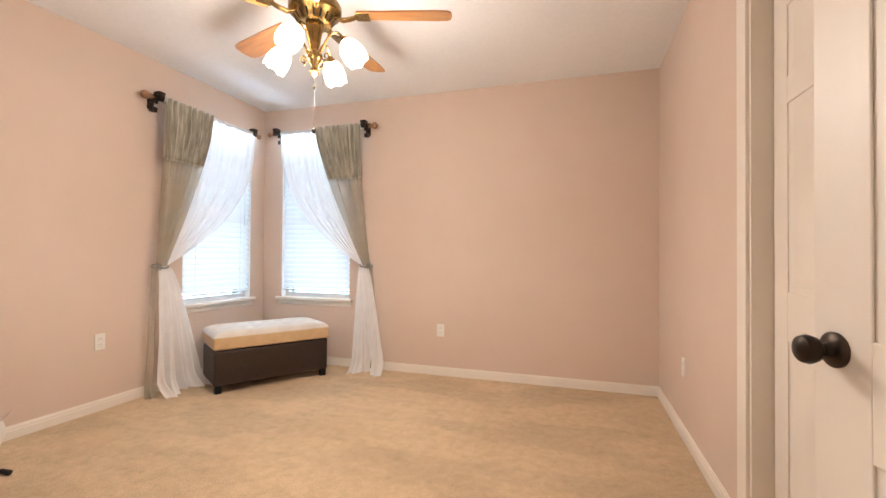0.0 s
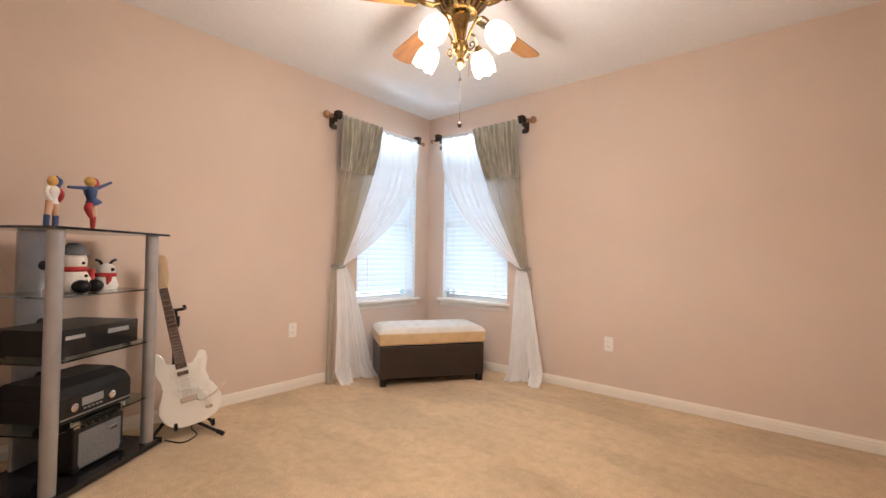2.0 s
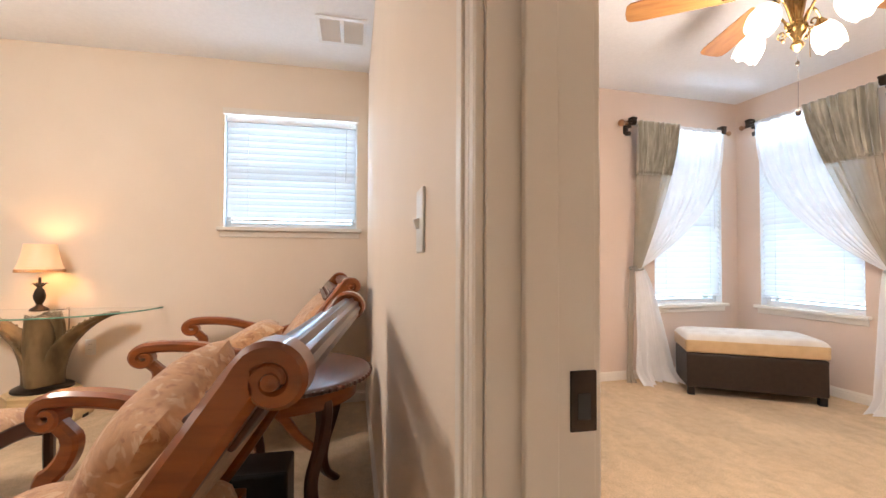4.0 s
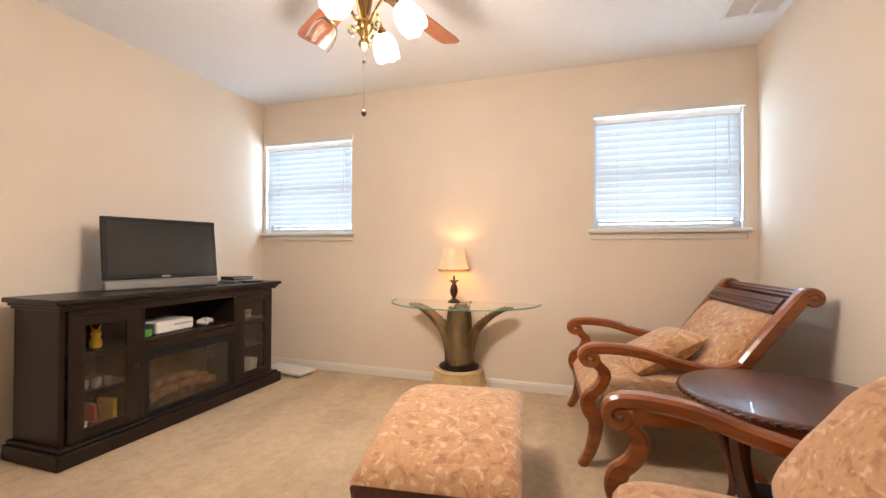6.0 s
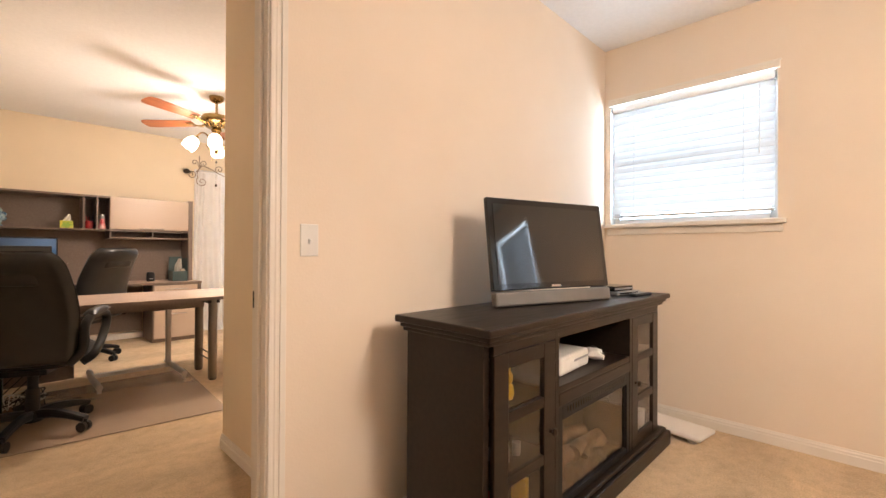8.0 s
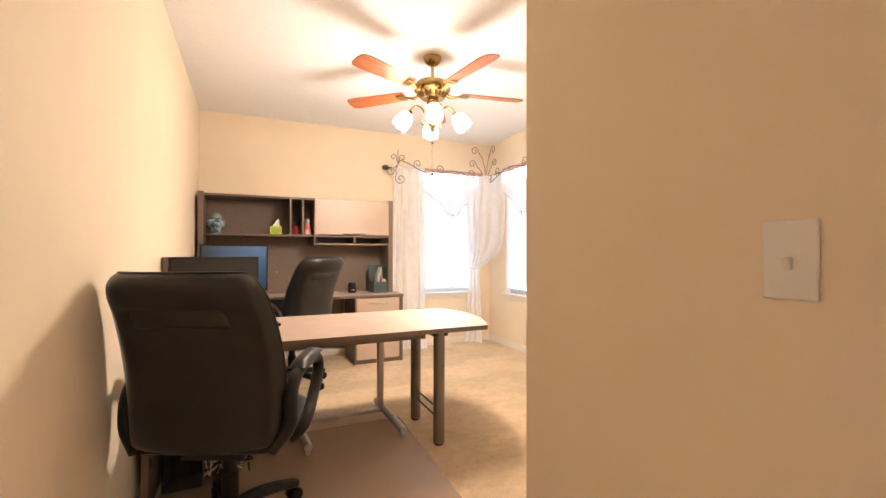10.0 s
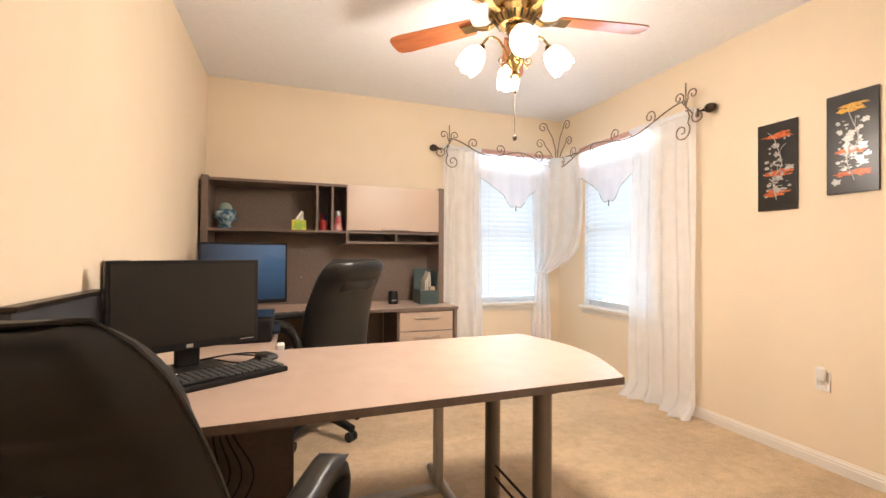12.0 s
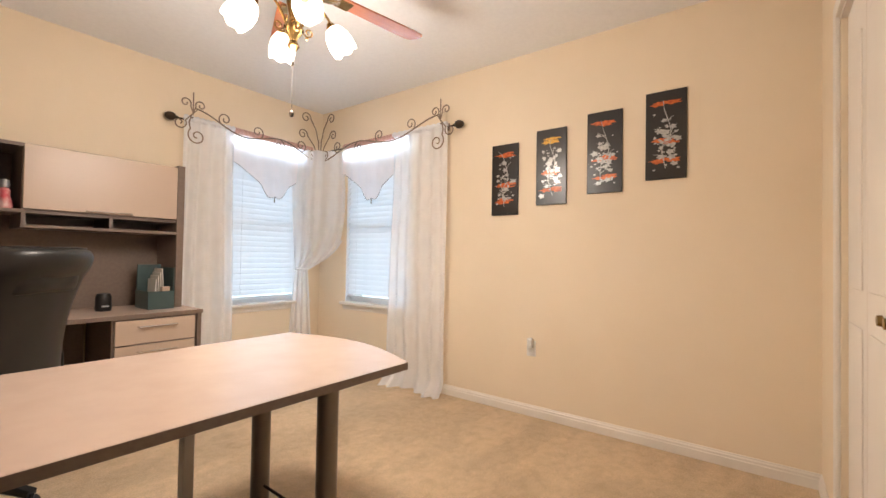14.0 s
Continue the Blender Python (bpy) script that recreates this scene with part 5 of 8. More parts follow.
def tied_curtain(m, side, ZT, W, sage_in, tie_x, tail, strip):
    """Layered curtain on a rod, held back by a tie. Local x runs along the wall from the outer end towards the corner, y out of the wall; side flips it for the other wall.
    W: reach of the sheer along the rod; sage_in: reach of the sage panel; tie_x: place of the tie; tail, strip: reach of the white tail and of the sage strip at the floor."""
    TIE, zs = 1.045, 1.915
    c = thing("curtain", m, "white sheer curtain with sage brocade valance tied back on a rod", "curtain", "bedroom corner curtains")

    def upper(w0, w1, t0, t1, off, folds, depth, sweep, z0, z1, phase=0.0):
        def fn(u, v):
            z = z0 + (z1 - z0) * v
            f = (ZT - z) / (ZT - TIE)
            inner = w1 + (t1 - w1) * f ** sweep
            outer = w0 + (t0 - w0) * f ** 1.6
            s = outer + (inner - outer) * u
            d = depth * (1 - 0.5 * f * f) * min(1.0, 0.35 + max(0.0, ZT - 0.04 - z) * 5)
            y = 0.118 + off + 0.012 * f + d * math.sin(2 * math.pi * (folds * u + phase) + 0.7 * math.sin(2.6 * z + 4 * u)) + 0.4 * d * math.sin(2 * math.pi * (2.3 * folds * u) + z)
            return Vector((side * s, y, z))
        return fn

    def lower(t0, t1, b0, b1, off, folds, depth, phase=0.0, spread=0.10):
        def fn(u, v):
            z = TIE + (0.007 - TIE) * v
            e = v ** 0.75
            s = t0 + (b0 - t0) * e + (t1 - t0 + (b1 - b0 - t1 + t0) * e) * u
            d = depth * (0.35 + 0.65 * v)
            y = 0.130 + off + d * math.sin(2 * math.pi * (folds * u + phase) + 0.5 * math.sin(4 * v + 3 * u)) + 0.35 * d * math.sin(2 * math.pi * 2.7 * folds * u + 2 * v)
            if v > 0.86:
                k = (v - 0.86) / 0.14
                y += spread * k * k * (0.7 + 0.5 * math.sin(7 * u + 1))
                s += 0.018 * k * math.sin(17 * u)
            return Vector((side * s, y, z + (0.010 * max(0.0, math.sin(13 * u)) if v > 0.999 else 0.0)))
        return fn
    sp = part("sheer_panel", surf(upper(0.10, W, tie_x - 0.005, tie_x + 0.075, 0.0, 9, 0.016, 2.5, ZT, TIE), 130, 34), M_SHEER, c, "white sheer panel", True)
    part("gathered_tail", surf(lower(tie_x + 0.0, tie_x + 0.085, tail[0], tail[1], 0.012, 4.2, 0.042), 110, 40), M_SHEER_GATHERED, sp, "white sheer gathered below the tie", True)
    f = upper(0.0, sage_in, tie_x - 0.035, tie_x + 0.03, 0.036, 8, 0.032, 1.25, ZT, TIE, 0.3)
    k = (ZT - zs) / (ZT - TIE)
    thick(part("valance_panel", surf(lambda u, v: f(u, v * k) + Vector((0, 0.004, 0)), 90, 16), M_SAGE, c, "sage brocade top panel", True), 0.002)
    thick(part("side_panel", surf(lambda u, v: f(u, k + v * (1 - k)), 90, 26), M_SAGE_SHEER, c, "sage semi-sheer side panel", True), 0.001)
    part("seam_band", surf(lambda u, v: f(u, k - 0.006 + 0.012 * v) + Vector((0, 0.007, 0)), 90, 2), M_SAGE, c)
    part("side_tail", surf(lower(tie_x - 0.035, tie_x + 0.02, strip[0], strip[1], -0.02, 2.2, 0.018, 0.3, 0.03), 40, 24), M_SAGE_SHEER, c, "sage semi-sheer strip below the tie", True)
    part("rod_pocket", surf(lambda u, v: Vector((side * (W * u), 0.105 + 0.019 * math.cos(2 * math.pi * v), ZT - 0.022 + 0.019 * math.sin(2 * math.pi * v) + 0.003 * math.sin(120 * u))), 90, 12), M_SHEER_GATHERED, c, smooth=True)
    part("tieback", tube([(side * (tie_x + 0.02 + 0.062 * math.cos(a)), 0.132 + 0.052 * math.sin(a), TIE + 0.006 * math.cos(a) - 0.012 * math.sin(a)) for a in [2 * math.pi * i / 24 for i in range(25)]], 0.008, 8), M_SAGE_CORD, c, "dark sage tieback cord", True)
    bm = B()
    for i in range(7):
        a = 2 * math.pi * i / 7
        x = tie_x - 0.035
        tube(smoothed([(side * x, 0.17, TIE), (side * (x + 0.02 * math.cos(a)), 0.185, TIE + 0.02 * math.sin(a)), (side * (x + 0.036 * math.cos(a)), 0.175, TIE + 0.036 * math.sin(a))], 3), [0.007] * 4 + [0.005] * 3, 6, bm=bm)
    part("tie_rosette", bm, M_SAGE_CORD, c, smooth=True)
    return c


def curtain_rod(m, side, length=1.12, top=2.44):
    r = thing("curtain_rod", m, "antique bronze curtain rod with gold ball finials and scroll brackets", "curtain rod", "bedroom curtain rods")
    X = Matrix.Rotation(radians(90), 4, "Y")
    part("rod", tube([(side * -0.06, 0.105, top), (side * (length - 0.05), 0.105, top)], 0.014, 12), M_BRONZE, r, smooth=True)
    for x, s in ((-0.06, -1), (length - 0.05, 1)):
        prof = [(0.012, 0), (0.017, 0.006), (0.011, 0.014), (0.019, 0.022), (0.012, 0.030), (0.022, 0.040), (0.032, 0.056), (0.034, 0.068), (0.028, 0.084), (0.012, 0.096), (0, 0.098)]
        k = 1.0 if s < 0 else 0.72
        part("finial", lathe([(a * k, b * k) for a, b in prof], 22, m=Matrix.Translation((side * x, 0.105, top)) @ Matrix.Rotation(radians(90 * s * side), 4, "Y")), M_GOLD, r, "antique gold ball finial", True)
    for x in (-0.005, length - 0.09):
        pts = [(p[0], p[1]) for p in spiral(0.105, top + 0.012, 0.020, 0.052, -60, 0.75, 14)]
        pts += [(0.02, top), (0.012, top - 0.04), (0.03, top - 0.08), (0.05, top - 0.085), (0.052, top - 0.065), (0.04, top - 0.06)]
        bm = stroke(pts, [0.022] * 12 + [0.028] * (len(pts) - 12), -side * x - 0.022, -side * x + 0.022, m=RZ90)
        box((side * x - 0.026, 0.0, top - 0.07), (side * x + 0.026, 0.016, top + 0.06), 0.006, bm=bm)
        box((side * x - 0.03, 0.075, top + 0.038), (side * x + 0.03, 0.14, top + 0.06), 0.007, bm=bm)
        part("bracket", bm, M_BRONZE, r, "dark scrolled bracket", True)
    return r


MW = R1 @ Matrix.Translation((W1X, 3.12, 0)) @ FACE_E
MN = R1 @ Matrix.Translation((-1.805, N1Y, 0)) @ FACE_S
curtain_rod(MW, -1, 1.13, 2.39), tied_curtain(MW, -1, 2.412, 1.05, 0.485, -0.015, (-0.02, 0.41), (-0.085, -0.03))
curtain_rod(MN, 1, 1.13), tied_curtain(MN, 1, 2.462, 0.98, 0.53, -0.085, (-0.29, 0.07), (-0.20, -0.06))

# storage bench across the corner
ang = math.atan2(0.778, 0.515)
bn = thing("storage_bench", R1 @ Matrix.Translation((-2.49, 3.835, 0)) @ Matrix.Rotation(ang, 4, "Z"), "dark brown leather storage bench with tufted suede lid, paler on top", "bench")
part("body", box((-0.485, -0.235, 0.065), (0.485, 0.235, 0.350), 0.012), M_LEATHER, bn, "dark brown leather body")
for z in (0.075, 0.335):
    part("piping", tube([(-0.482, -0.232, z), (0.482, -0.232, z), (0.482, 0.232, z), (-0.482, 0.232, z), (-0.482, -0.232, z)], 0.004, 6), M_LEATHER, bn)
for x in (-0.45, 0.45):
    for y in (-0.20, 0.20):
        part("leg", box((x - 0.026, y - 0.026, 0), (x + 0.026, y + 0.026, 0.066), 0.004), M_BLACK, bn)


def lid(u, v):
    x, y = 2 * u - 1, 2 * v - 1
    h = (max(0, 1 - abs(x) ** 12) * max(0, 1 - abs(y) ** 9)) ** 0.5
    z = 0.460 + 0.055 * h
    for i in range(-3, 4):
        for j in (-0.45, 0.45):
            d2 = ((x - i * 0.27) * 0.46) ** 2 + ((y - j) * 0.235) ** 2
            z -= 0.016 * math.exp(-d2 / 0.0012)
    return Vector((x * 0.495, y * 0.246, z))


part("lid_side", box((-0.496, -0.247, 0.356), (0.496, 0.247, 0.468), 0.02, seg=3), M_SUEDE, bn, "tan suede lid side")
part("lid_top", surf(lid, 70, 36), M_SUEDE_TOP, bn, "tufted suede top in a paler tone than its sides", True)
for i in range(-3, 4):
    for j in (-0.45, 0.45):
        part("tuft_button", lathe([(0, 0), (0.011, 0.002), (0.009, 0.006), (0, 0.008)], 10, m=Matrix.Translation((i * 0.27 * 0.495, j * 0.246, lid((i * 0.27 + 1) / 2, (j + 1) / 2).z - 0.003))), M_SUEDE_TOP, bn)

# audio rack, set across the south-west corner; local x along its front, y out of the front
RK = R1 @ Matrix.Translation((-2.675, 1.275, 0)) @ Matrix.Rotation(math.atan2(-0.815, 0.579), 4, "Z")
rk = thing("audio_rack", RK, "silver and black audio rack with glass shelves", "rack")


def bowed(w, d, bow, z0, z1, n=24):
    """Slab with a straight front and a bowed rear; front at y = +d/2."""
    bm = B()
    ring = [(-w / 2, d / 2), (w / 2, d / 2)] + [(w / 2 * math.cos(math.pi * i / n), -d / 2 + bow - bow * math.sin(math.pi * i / n) * 1.0) for i in range(n + 1)]
    lo, hi = [bm.verts.new((x, y, z0)) for x, y in ring], [bm.verts.new((x, y, z1)) for x, y in ring]
    bm.faces.new(lo), bm.faces.new(hi[::-1])
    for i in range(len(ring)):
        bm.faces.new((lo[i], lo[(i + 1) % len(ring)], hi[(i + 1) % len(ring)], hi[i]))
    return bm


part("top_shelf", bowed(0.70, 0.50, 0.16, 1.235, 1.247), M_GLOSS, rk, "black glass top")
part("base", bowed(0.70, 0.48, 0.14, 0.012, 0.04), M_GLOSS, rk, "black gloss base")
for x in (-0.287, 0.287):
    part("post", tube([(x, 0.19, 0.04), (x, 0.19, 1.234)], 0.032, 18), M_SILVER, rk, "silver tubular post", True)
    part("post_foot", lathe([(0, 0), (0.03, 0), (0.03, 0.012), (0, 0.012)], 14, m=Matrix.Translation((x, 0.18, 0))), M_BLACK, rk)
bp = B()
box((-0.12, -0.205, 0.04), (0.12, -0.185, 1.234), 0.004, bm=bp)
bpo = part("back_panel", bp, M_SILVER, rk, "silver rear panel with cable holes")
for z in (0.18, 0.48, 0.76, 1.06):
    part("cable_hole", lathe([(0, 0), (0.024, 0), (0.024, 0.003), (0, 0.003)], 20, m=Matrix.Translation((0, -0.185, z)) @ Matrix.Rotation(radians(-90), 4, "X")), M_BLACK, bpo)
for z in (0.30, 0.62, 0.92):
    part("glass_shelf", bowed(0.62, 0.42, 0.10, z, z + 0.008), M_SMOKE_GLASS, rk, "clear glass shelf").visible_shadow = False


def on_rack(x, y, z, rz=0):
    return RK @ Matrix.Translation((-x, y, z)) @ Matrix.Rotation(radians(rz), 4, "Z")


av = thing("receiver", on_rack(-0.02, 0.0, 0.628), "black audio receiver on the glass shelf", "receiver")
part("case", box((-0.225, -0.18, 0.012), (0.225, 0.175, 0.135), 0.005), M_BLACK, av)
fc = part("face", box((-0.225, 0.1755, 0.012), (0.225, 0.185, 0.135), 0.004), M_GLOSS, av)
part("display", box((-0.16, 0.1845, 0.085), (-0.03, 0.1865, 0.108)), M_SILVER, fc)
part("display", box((0.10, 0.1845, 0.09), (0.20, 0.1865, 0.108)), M_SILVER, fc)
for x in (-0.19, 0.19):
    for y in (-0.15, 0.15):
        part("foot", lathe([(0, 0), (0.018, 0), (0.018, 0.012), (0, 0.012)], 12, m=Matrix.Translation((x, y, 0))), M_BLACK, av)
rp = thing("record_player", on_rack(-0.02, 0.0, 0.308), "black cased record player with two silver knobs", "record player")
part("case", box((-0.21, -0.17, 0.01), (0.21, 0.17, 0.13), 0.010), M_BLACK, rp)
bm = B()
pr = [(-0.17, 0.13), (-0.165, 0.165), (-0.12, 0.195), (0.06, 0.195), (0.14, 0.17), (0.168, 0.135), (0.168, 0.13)]
lo, hi = [bm.verts.new((-0.20, y, z)) for y, z in pr], [bm.verts.new((0.20, y, z)) for y, z in pr]
bm.faces.new(lo), bm.faces.new(hi[::-1])
for i in range(len(pr)):
    bm.faces.new((lo[i], lo[(i + 1) % len(pr)], hi[(i + 1) % len(pr)], hi[i]))
part("lid", bm, M_BLACK, rp)
for x in (-0.07, 0.14):
    part("knob", lathe([(0, 0), (0.022, 0), (0.02, 0.016), (0.012, 0.02), (0, 0.02)], 18, m=Matrix.Translation((x, 0.17, 0.08)) @ Matrix.Rotation(radians(-90), 4, "X")), M_CHROME, rp, smooth=True)
part("dial", box((-0.03, 0.169, 0.07), (0.09, 0.173, 0.11), 0.002), M_SILVER, rp)
part("trim", box((-0.20, 0.168, 0.03), (0.20, 0.172, 0.036)), M_SILVER, rp)
for i in range(5):
    part("button", box((-0.02 + 0.022 * i, 0.169, 0.052), (-0.008 + 0.022 * i, 0.175, 0.060), 0.001), M_SILVER, rp)
am = thing("guitar_amplifier", on_rack(0.03, 0.05, 0.04), "small black guitar amplifier with grey grille cloth", "amplifier")
part("cabinet", box((-0.15, -0.10, 0.008), (0.15, 0.09, 0.255), 0.010), M_BLACK, am)
part("grille", box((-0.125, 0.0895, 0.02), (0.125, 0.095, 0.195), 0.003), mat("grille_cloth", (0.20, 0.20, 0.20), (0.12, 0.12, 0.12), 160, rough=0.9, bump=0.3, bscale=400), am, "grey grille cloth")
part("badge", box((-0.10, 0.0945, 0.145), (-0.045, 0.098, 0.165), 0.002), M_CHROME, am)
part("control_panel", box((-0.135, 0.0895, 0.205), (0.135, 0.094, 0.243), 0.002), M_GLOSS, am)
for i in range(6):
    part("knob", lathe([(0, 0), (0.010, 0), (0.008, 0.014), (0, 0.014)], 12, m=Matrix.Translation((-0.10 + 0.04 * i, 0.094, 0.224)) @ Matrix.Rotation(radians(-90), 4, "X")), M_BLACK, am)
for x in (-0.135, 0.135):
    for z in (0.025, 0.24):
        part("corner_guard", box((x - 0.018, 0.07, z - 0.018), (x + 0.018, 0.0975, z + 0.018), 0.006), M_CHROME if z > 0.1 else M_BLACK, am)

M_PLUSH = mat("white_plush", (0.80, 0.77, 0.72), (0.72, 0.69, 0.64), 40, rough=0.95, bump=0.8, bscale=260, sheen=0.5)
sn = thing("snowman_plush", on_rack(-0.06, 0.05, 0.928, 10), "white plush snowman with red scarf and black feet", "plush toy")
part("body", lathe([(0, 0), (0.06, 0.003), (0.078, 0.035), (0.075, 0.07), (0.055, 0.105), (0.042, 0.118), (0.052, 0.135), (0.056, 0.165), (0.045, 0.195), (0.02, 0.21), (0, 0.212)], 24), M_PLUSH, sn, smooth=True)
part("scarf", tube([(0.05 * math.cos(a / 10 * math.pi), 0.05 * math.sin(a / 10 * math.pi), 0.118) for a in range(21)] , 0.013, 8), M_RED, sn, "red scarf", True)
part("scarf_end", box((-0.045, 0.05, 0.05), (-0.018, 0.075, 0.118), 0.006), M_RED, sn)
part("hat", lathe([(0, 0.19), (0.062, 0.192), (0.05, 0.205), (0.042, 0.235), (0.02, 0.25), (0, 0.252)], 20), mat("grey_felt", (0.12, 0.13, 0.14), (0.16, 0.17, 0.18), 40, rough=0.95), sn, smooth=True)
for s in (-1, 1):
    bm = B()
    bmesh.ops.create_uvsphere(bm, u_segments=14, v_segments=10, radius=0.034, matrix=Matrix.Translation((0.02 + s * 0.045, 0.085, 0.034)) @ Matrix.Diagonal((1, 1.2, 1, 1)))
    part("foot", bm, M_BLACK, sn, "black felt foot", True)
for z in (0.06, 0.085, 0.15):
    bm = B()
    bmesh.ops.create_uvsphere(bm, u_segments=8, v_segments=6, radius=0.008, matrix=Matrix.Translation((0.012, 0.07 if z < 0.1 else 0.055, z)))
    part("button", bm, M_BLACK, sn)
rd = thing("reindeer_plush", on_rack(0.14, 0.04, 0.928, -5), "small white plush reindeer with red scarf", "plush toy")
part("body", lathe([(0, 0), (0.05, 0.002), (0.06, 0.025), (0.045, 0.065), (0.034, 0.082), (0.042, 0.10), (0.042, 0.122), (0.028, 0.14), (0, 0.146)], 20), M_PLUSH, rd, smooth=True)
part("scarf", tube([(0.040 * math.cos(a / 10 * math.pi), 0.040 * math.sin(a / 10 * math.pi), 0.082) for a in range(21)], 0.011, 8), M_RED, rd, "red scarf", True)
part("scarf_end", box((0.018, 0.028, 0.02), (0.042, 0.05, 0.085), 0.006, m=Matrix.Rotation(radians(-12), 4, "Y")), M_RED, rd)
for s in (-1, 1):
    part("antler", tube(smoothed([(s * 0.02, 0, 0.13), (s * 0.035, 0, 0.155), (s * 0.06, 0, 0.165)], 4), 0.007, 6), M_BLACK, rd)
bm = B()
bmesh.ops.create_uvsphere(bm, u_segments=8, v_segments=6, radius=0.010, matrix=Matrix.Translation((0, 0.044, 0.112)))
part("nose", bm, M_BLACK, rd)
wt = tagged(part("white_trinket", lathe([(0, 0), (0.022, 0.0), (0.026, 0.015), (0.018, 0.035), (0, 0.04)], 14), M_PLUSH, smooth=True), "small round white ornament on the glass shelf", "ornament")
wt.matrix_world = on_rack(-0.19, 0.06, 0.928)

# the two figurines on top are plain painted shapes
def figure(name, m, colours, pose_pts, label):
    bm = B()
    mats = []
    for pts, radii, k in pose_pts:
        b0 = len(bm.faces)
        tube(smoothed(pts, 4), radii if isinstance(radii, list) else radii, 10, bm=bm)
        bm.faces.ensure_lookup_table()
        for f in bm.faces[b0:]:
            f.material_index = k
    ob = part(name, bm, colours[0], None, smooth=True)
    for c in colours[1:]:
        ob.data.materials.append(c)
    ob.matrix_world = m
    return tagged(ob, label, "figurine", "rack figurines")


M_SKINTONE = mat("tan_resin", (0.62, 0.38, 0.24), (0.56, 0.33, 0.20), 20, rough=0.4)
M_BLUE = mat("blue_paint", (0.03, 0.06, 0.16), (0.04, 0.08, 0.20), 20, rough=0.35)
M_RED_GLOSS = mat("red_paint", (0.42, 0.03, 0.03), (0.34, 0.02, 0.02), 20, rough=0.35)
M_BLOND = mat("yellow_paint", (0.60, 0.36, 0.10), (0.5, 0.28, 0.08), 20, rough=0.4)


def taper(a, b, n=5):
    return [a + (b - a) * i / (n - 1) for i in range(n)]


figure("figurine", on_rack(-0.19, 0.06, 1.247, 10), [M_SKINTONE, M_BLUE, M_RED_GLOSS, M_BLOND, M_PAPER], [
    ([(-0.022, 0, 0.0), (-0.024, 0, 0.06)], taper(0.012, 0.013), 1), ([(0.03, 0, 0.0), (0.026, 0, 0.06)], taper(0.012, 0.013), 1),
    ([(-0.024, 0, 0.055), (-0.012, 0, 0.125)], taper(0.012, 0.018), 0), ([(0.026, 0, 0.055), (0.010, 0, 0.125)], taper(0.012, 0.018), 0),
    ([(0, 0, 0.115), (0, 0, 0.15), (0, 0, 0.20)], [0.026, 0.024, 0.021, 0.020, 0.021, 0.025, 0.028, 0.027, 0.018], 4),
    ([(0.026, 0, 0.195), (0.048, 0.01, 0.165), (0.03, 0.015, 0.13)], 0.009, 4), ([(-0.026, 0, 0.195), (-0.05, 0, 0.23), (-0.02, 0, 0.245)], 0.009, 1),
    ([(0, 0, 0.20), (0, 0, 0.225), (0, 0, 0.25)], [0.010, 0.014, 0.019, 0.021, 0.022, 0.021, 0.018, 0.014, 0.008], 3),
    ([(-0.02, -0.02, 0.20), (-0.06, -0.03, 0.17), (-0.075, -0.03, 0.13)], [0.02, 0.026, 0.032, 0.034, 0.036, 0.032, 0.028, 0.02, 0.01], 2)],
    "painted resin figurine with red cape standing on the rack")
figure("figurine", on_rack(0.03, 0.06, 1.247, 5) @ Matrix.Scale(1.15, 4), [M_SKINTONE, M_BLUE, M_RED_GLOSS, M_BLOND, M_PAPER], [
    ([(0.0, 0, 0.0), (0.0, 0, 0.07)], taper(0.008, 0.013), 2), ([(0.0, 0, 0.065), (0.008, 0, 0.125)], taper(0.013, 0.018), 0),
    ([(0.012, 0, 0.12), (0.045, 0.01, 0.10), (0.02, 0.01, 0.055)], [0.018, 0.016, 0.015, 0.014, 0.014, 0.013, 0.012, 0.010, 0.007], 2),
    ([(0.0, 0, 0.125), (0.012, 0, 0.145)], taper(0.034, 0.020), 1), ([(0.012, 0, 0.14), (0.02, 0, 0.185), (0.02, 0, 0.2)], [0.018, 0.02, 0.023, 0.026, 0.027, 0.026, 0.024, 0.02, 0.014], 1),
    ([(0.04, 0, 0.19), (0.09, 0, 0.185), (0.135, 0, 0.18)], taper(0.009, 0.006, 9), 1), ([(0.0, 0, 0.19), (-0.05, 0, 0.215), (-0.10, 0, 0.24)], taper(0.009, 0.006, 9), 1),
    ([(0.02, 0, 0.2), (0.022, 0, 0.222), (0.025, 0, 0.245)], [0.010, 0.013, 0.019, 0.022, 0.023, 0.022, 0.019, 0.014, 0.007], 3),
    ([(0.0, -0.01, 0.20), (-0.02, -0.02, 0.225), (-0.045, -0.02, 0.215)], [0.012, 0.02, 0.024, 0.026, 0.025, 0.022, 0.018, 0.012, 0.006], 2)],
    "painted resin figurine with outstretched arms standing on the rack")
pl = tagged(part("name_stand", box((-0.05, -0.03, 0), (0.06, 0.03, 0.008), 0.002), M_PAPER), "clear plastic figurine base", "display base")
pl.matrix_world = on_rack(0.13, 0.09, 1.247, 5)

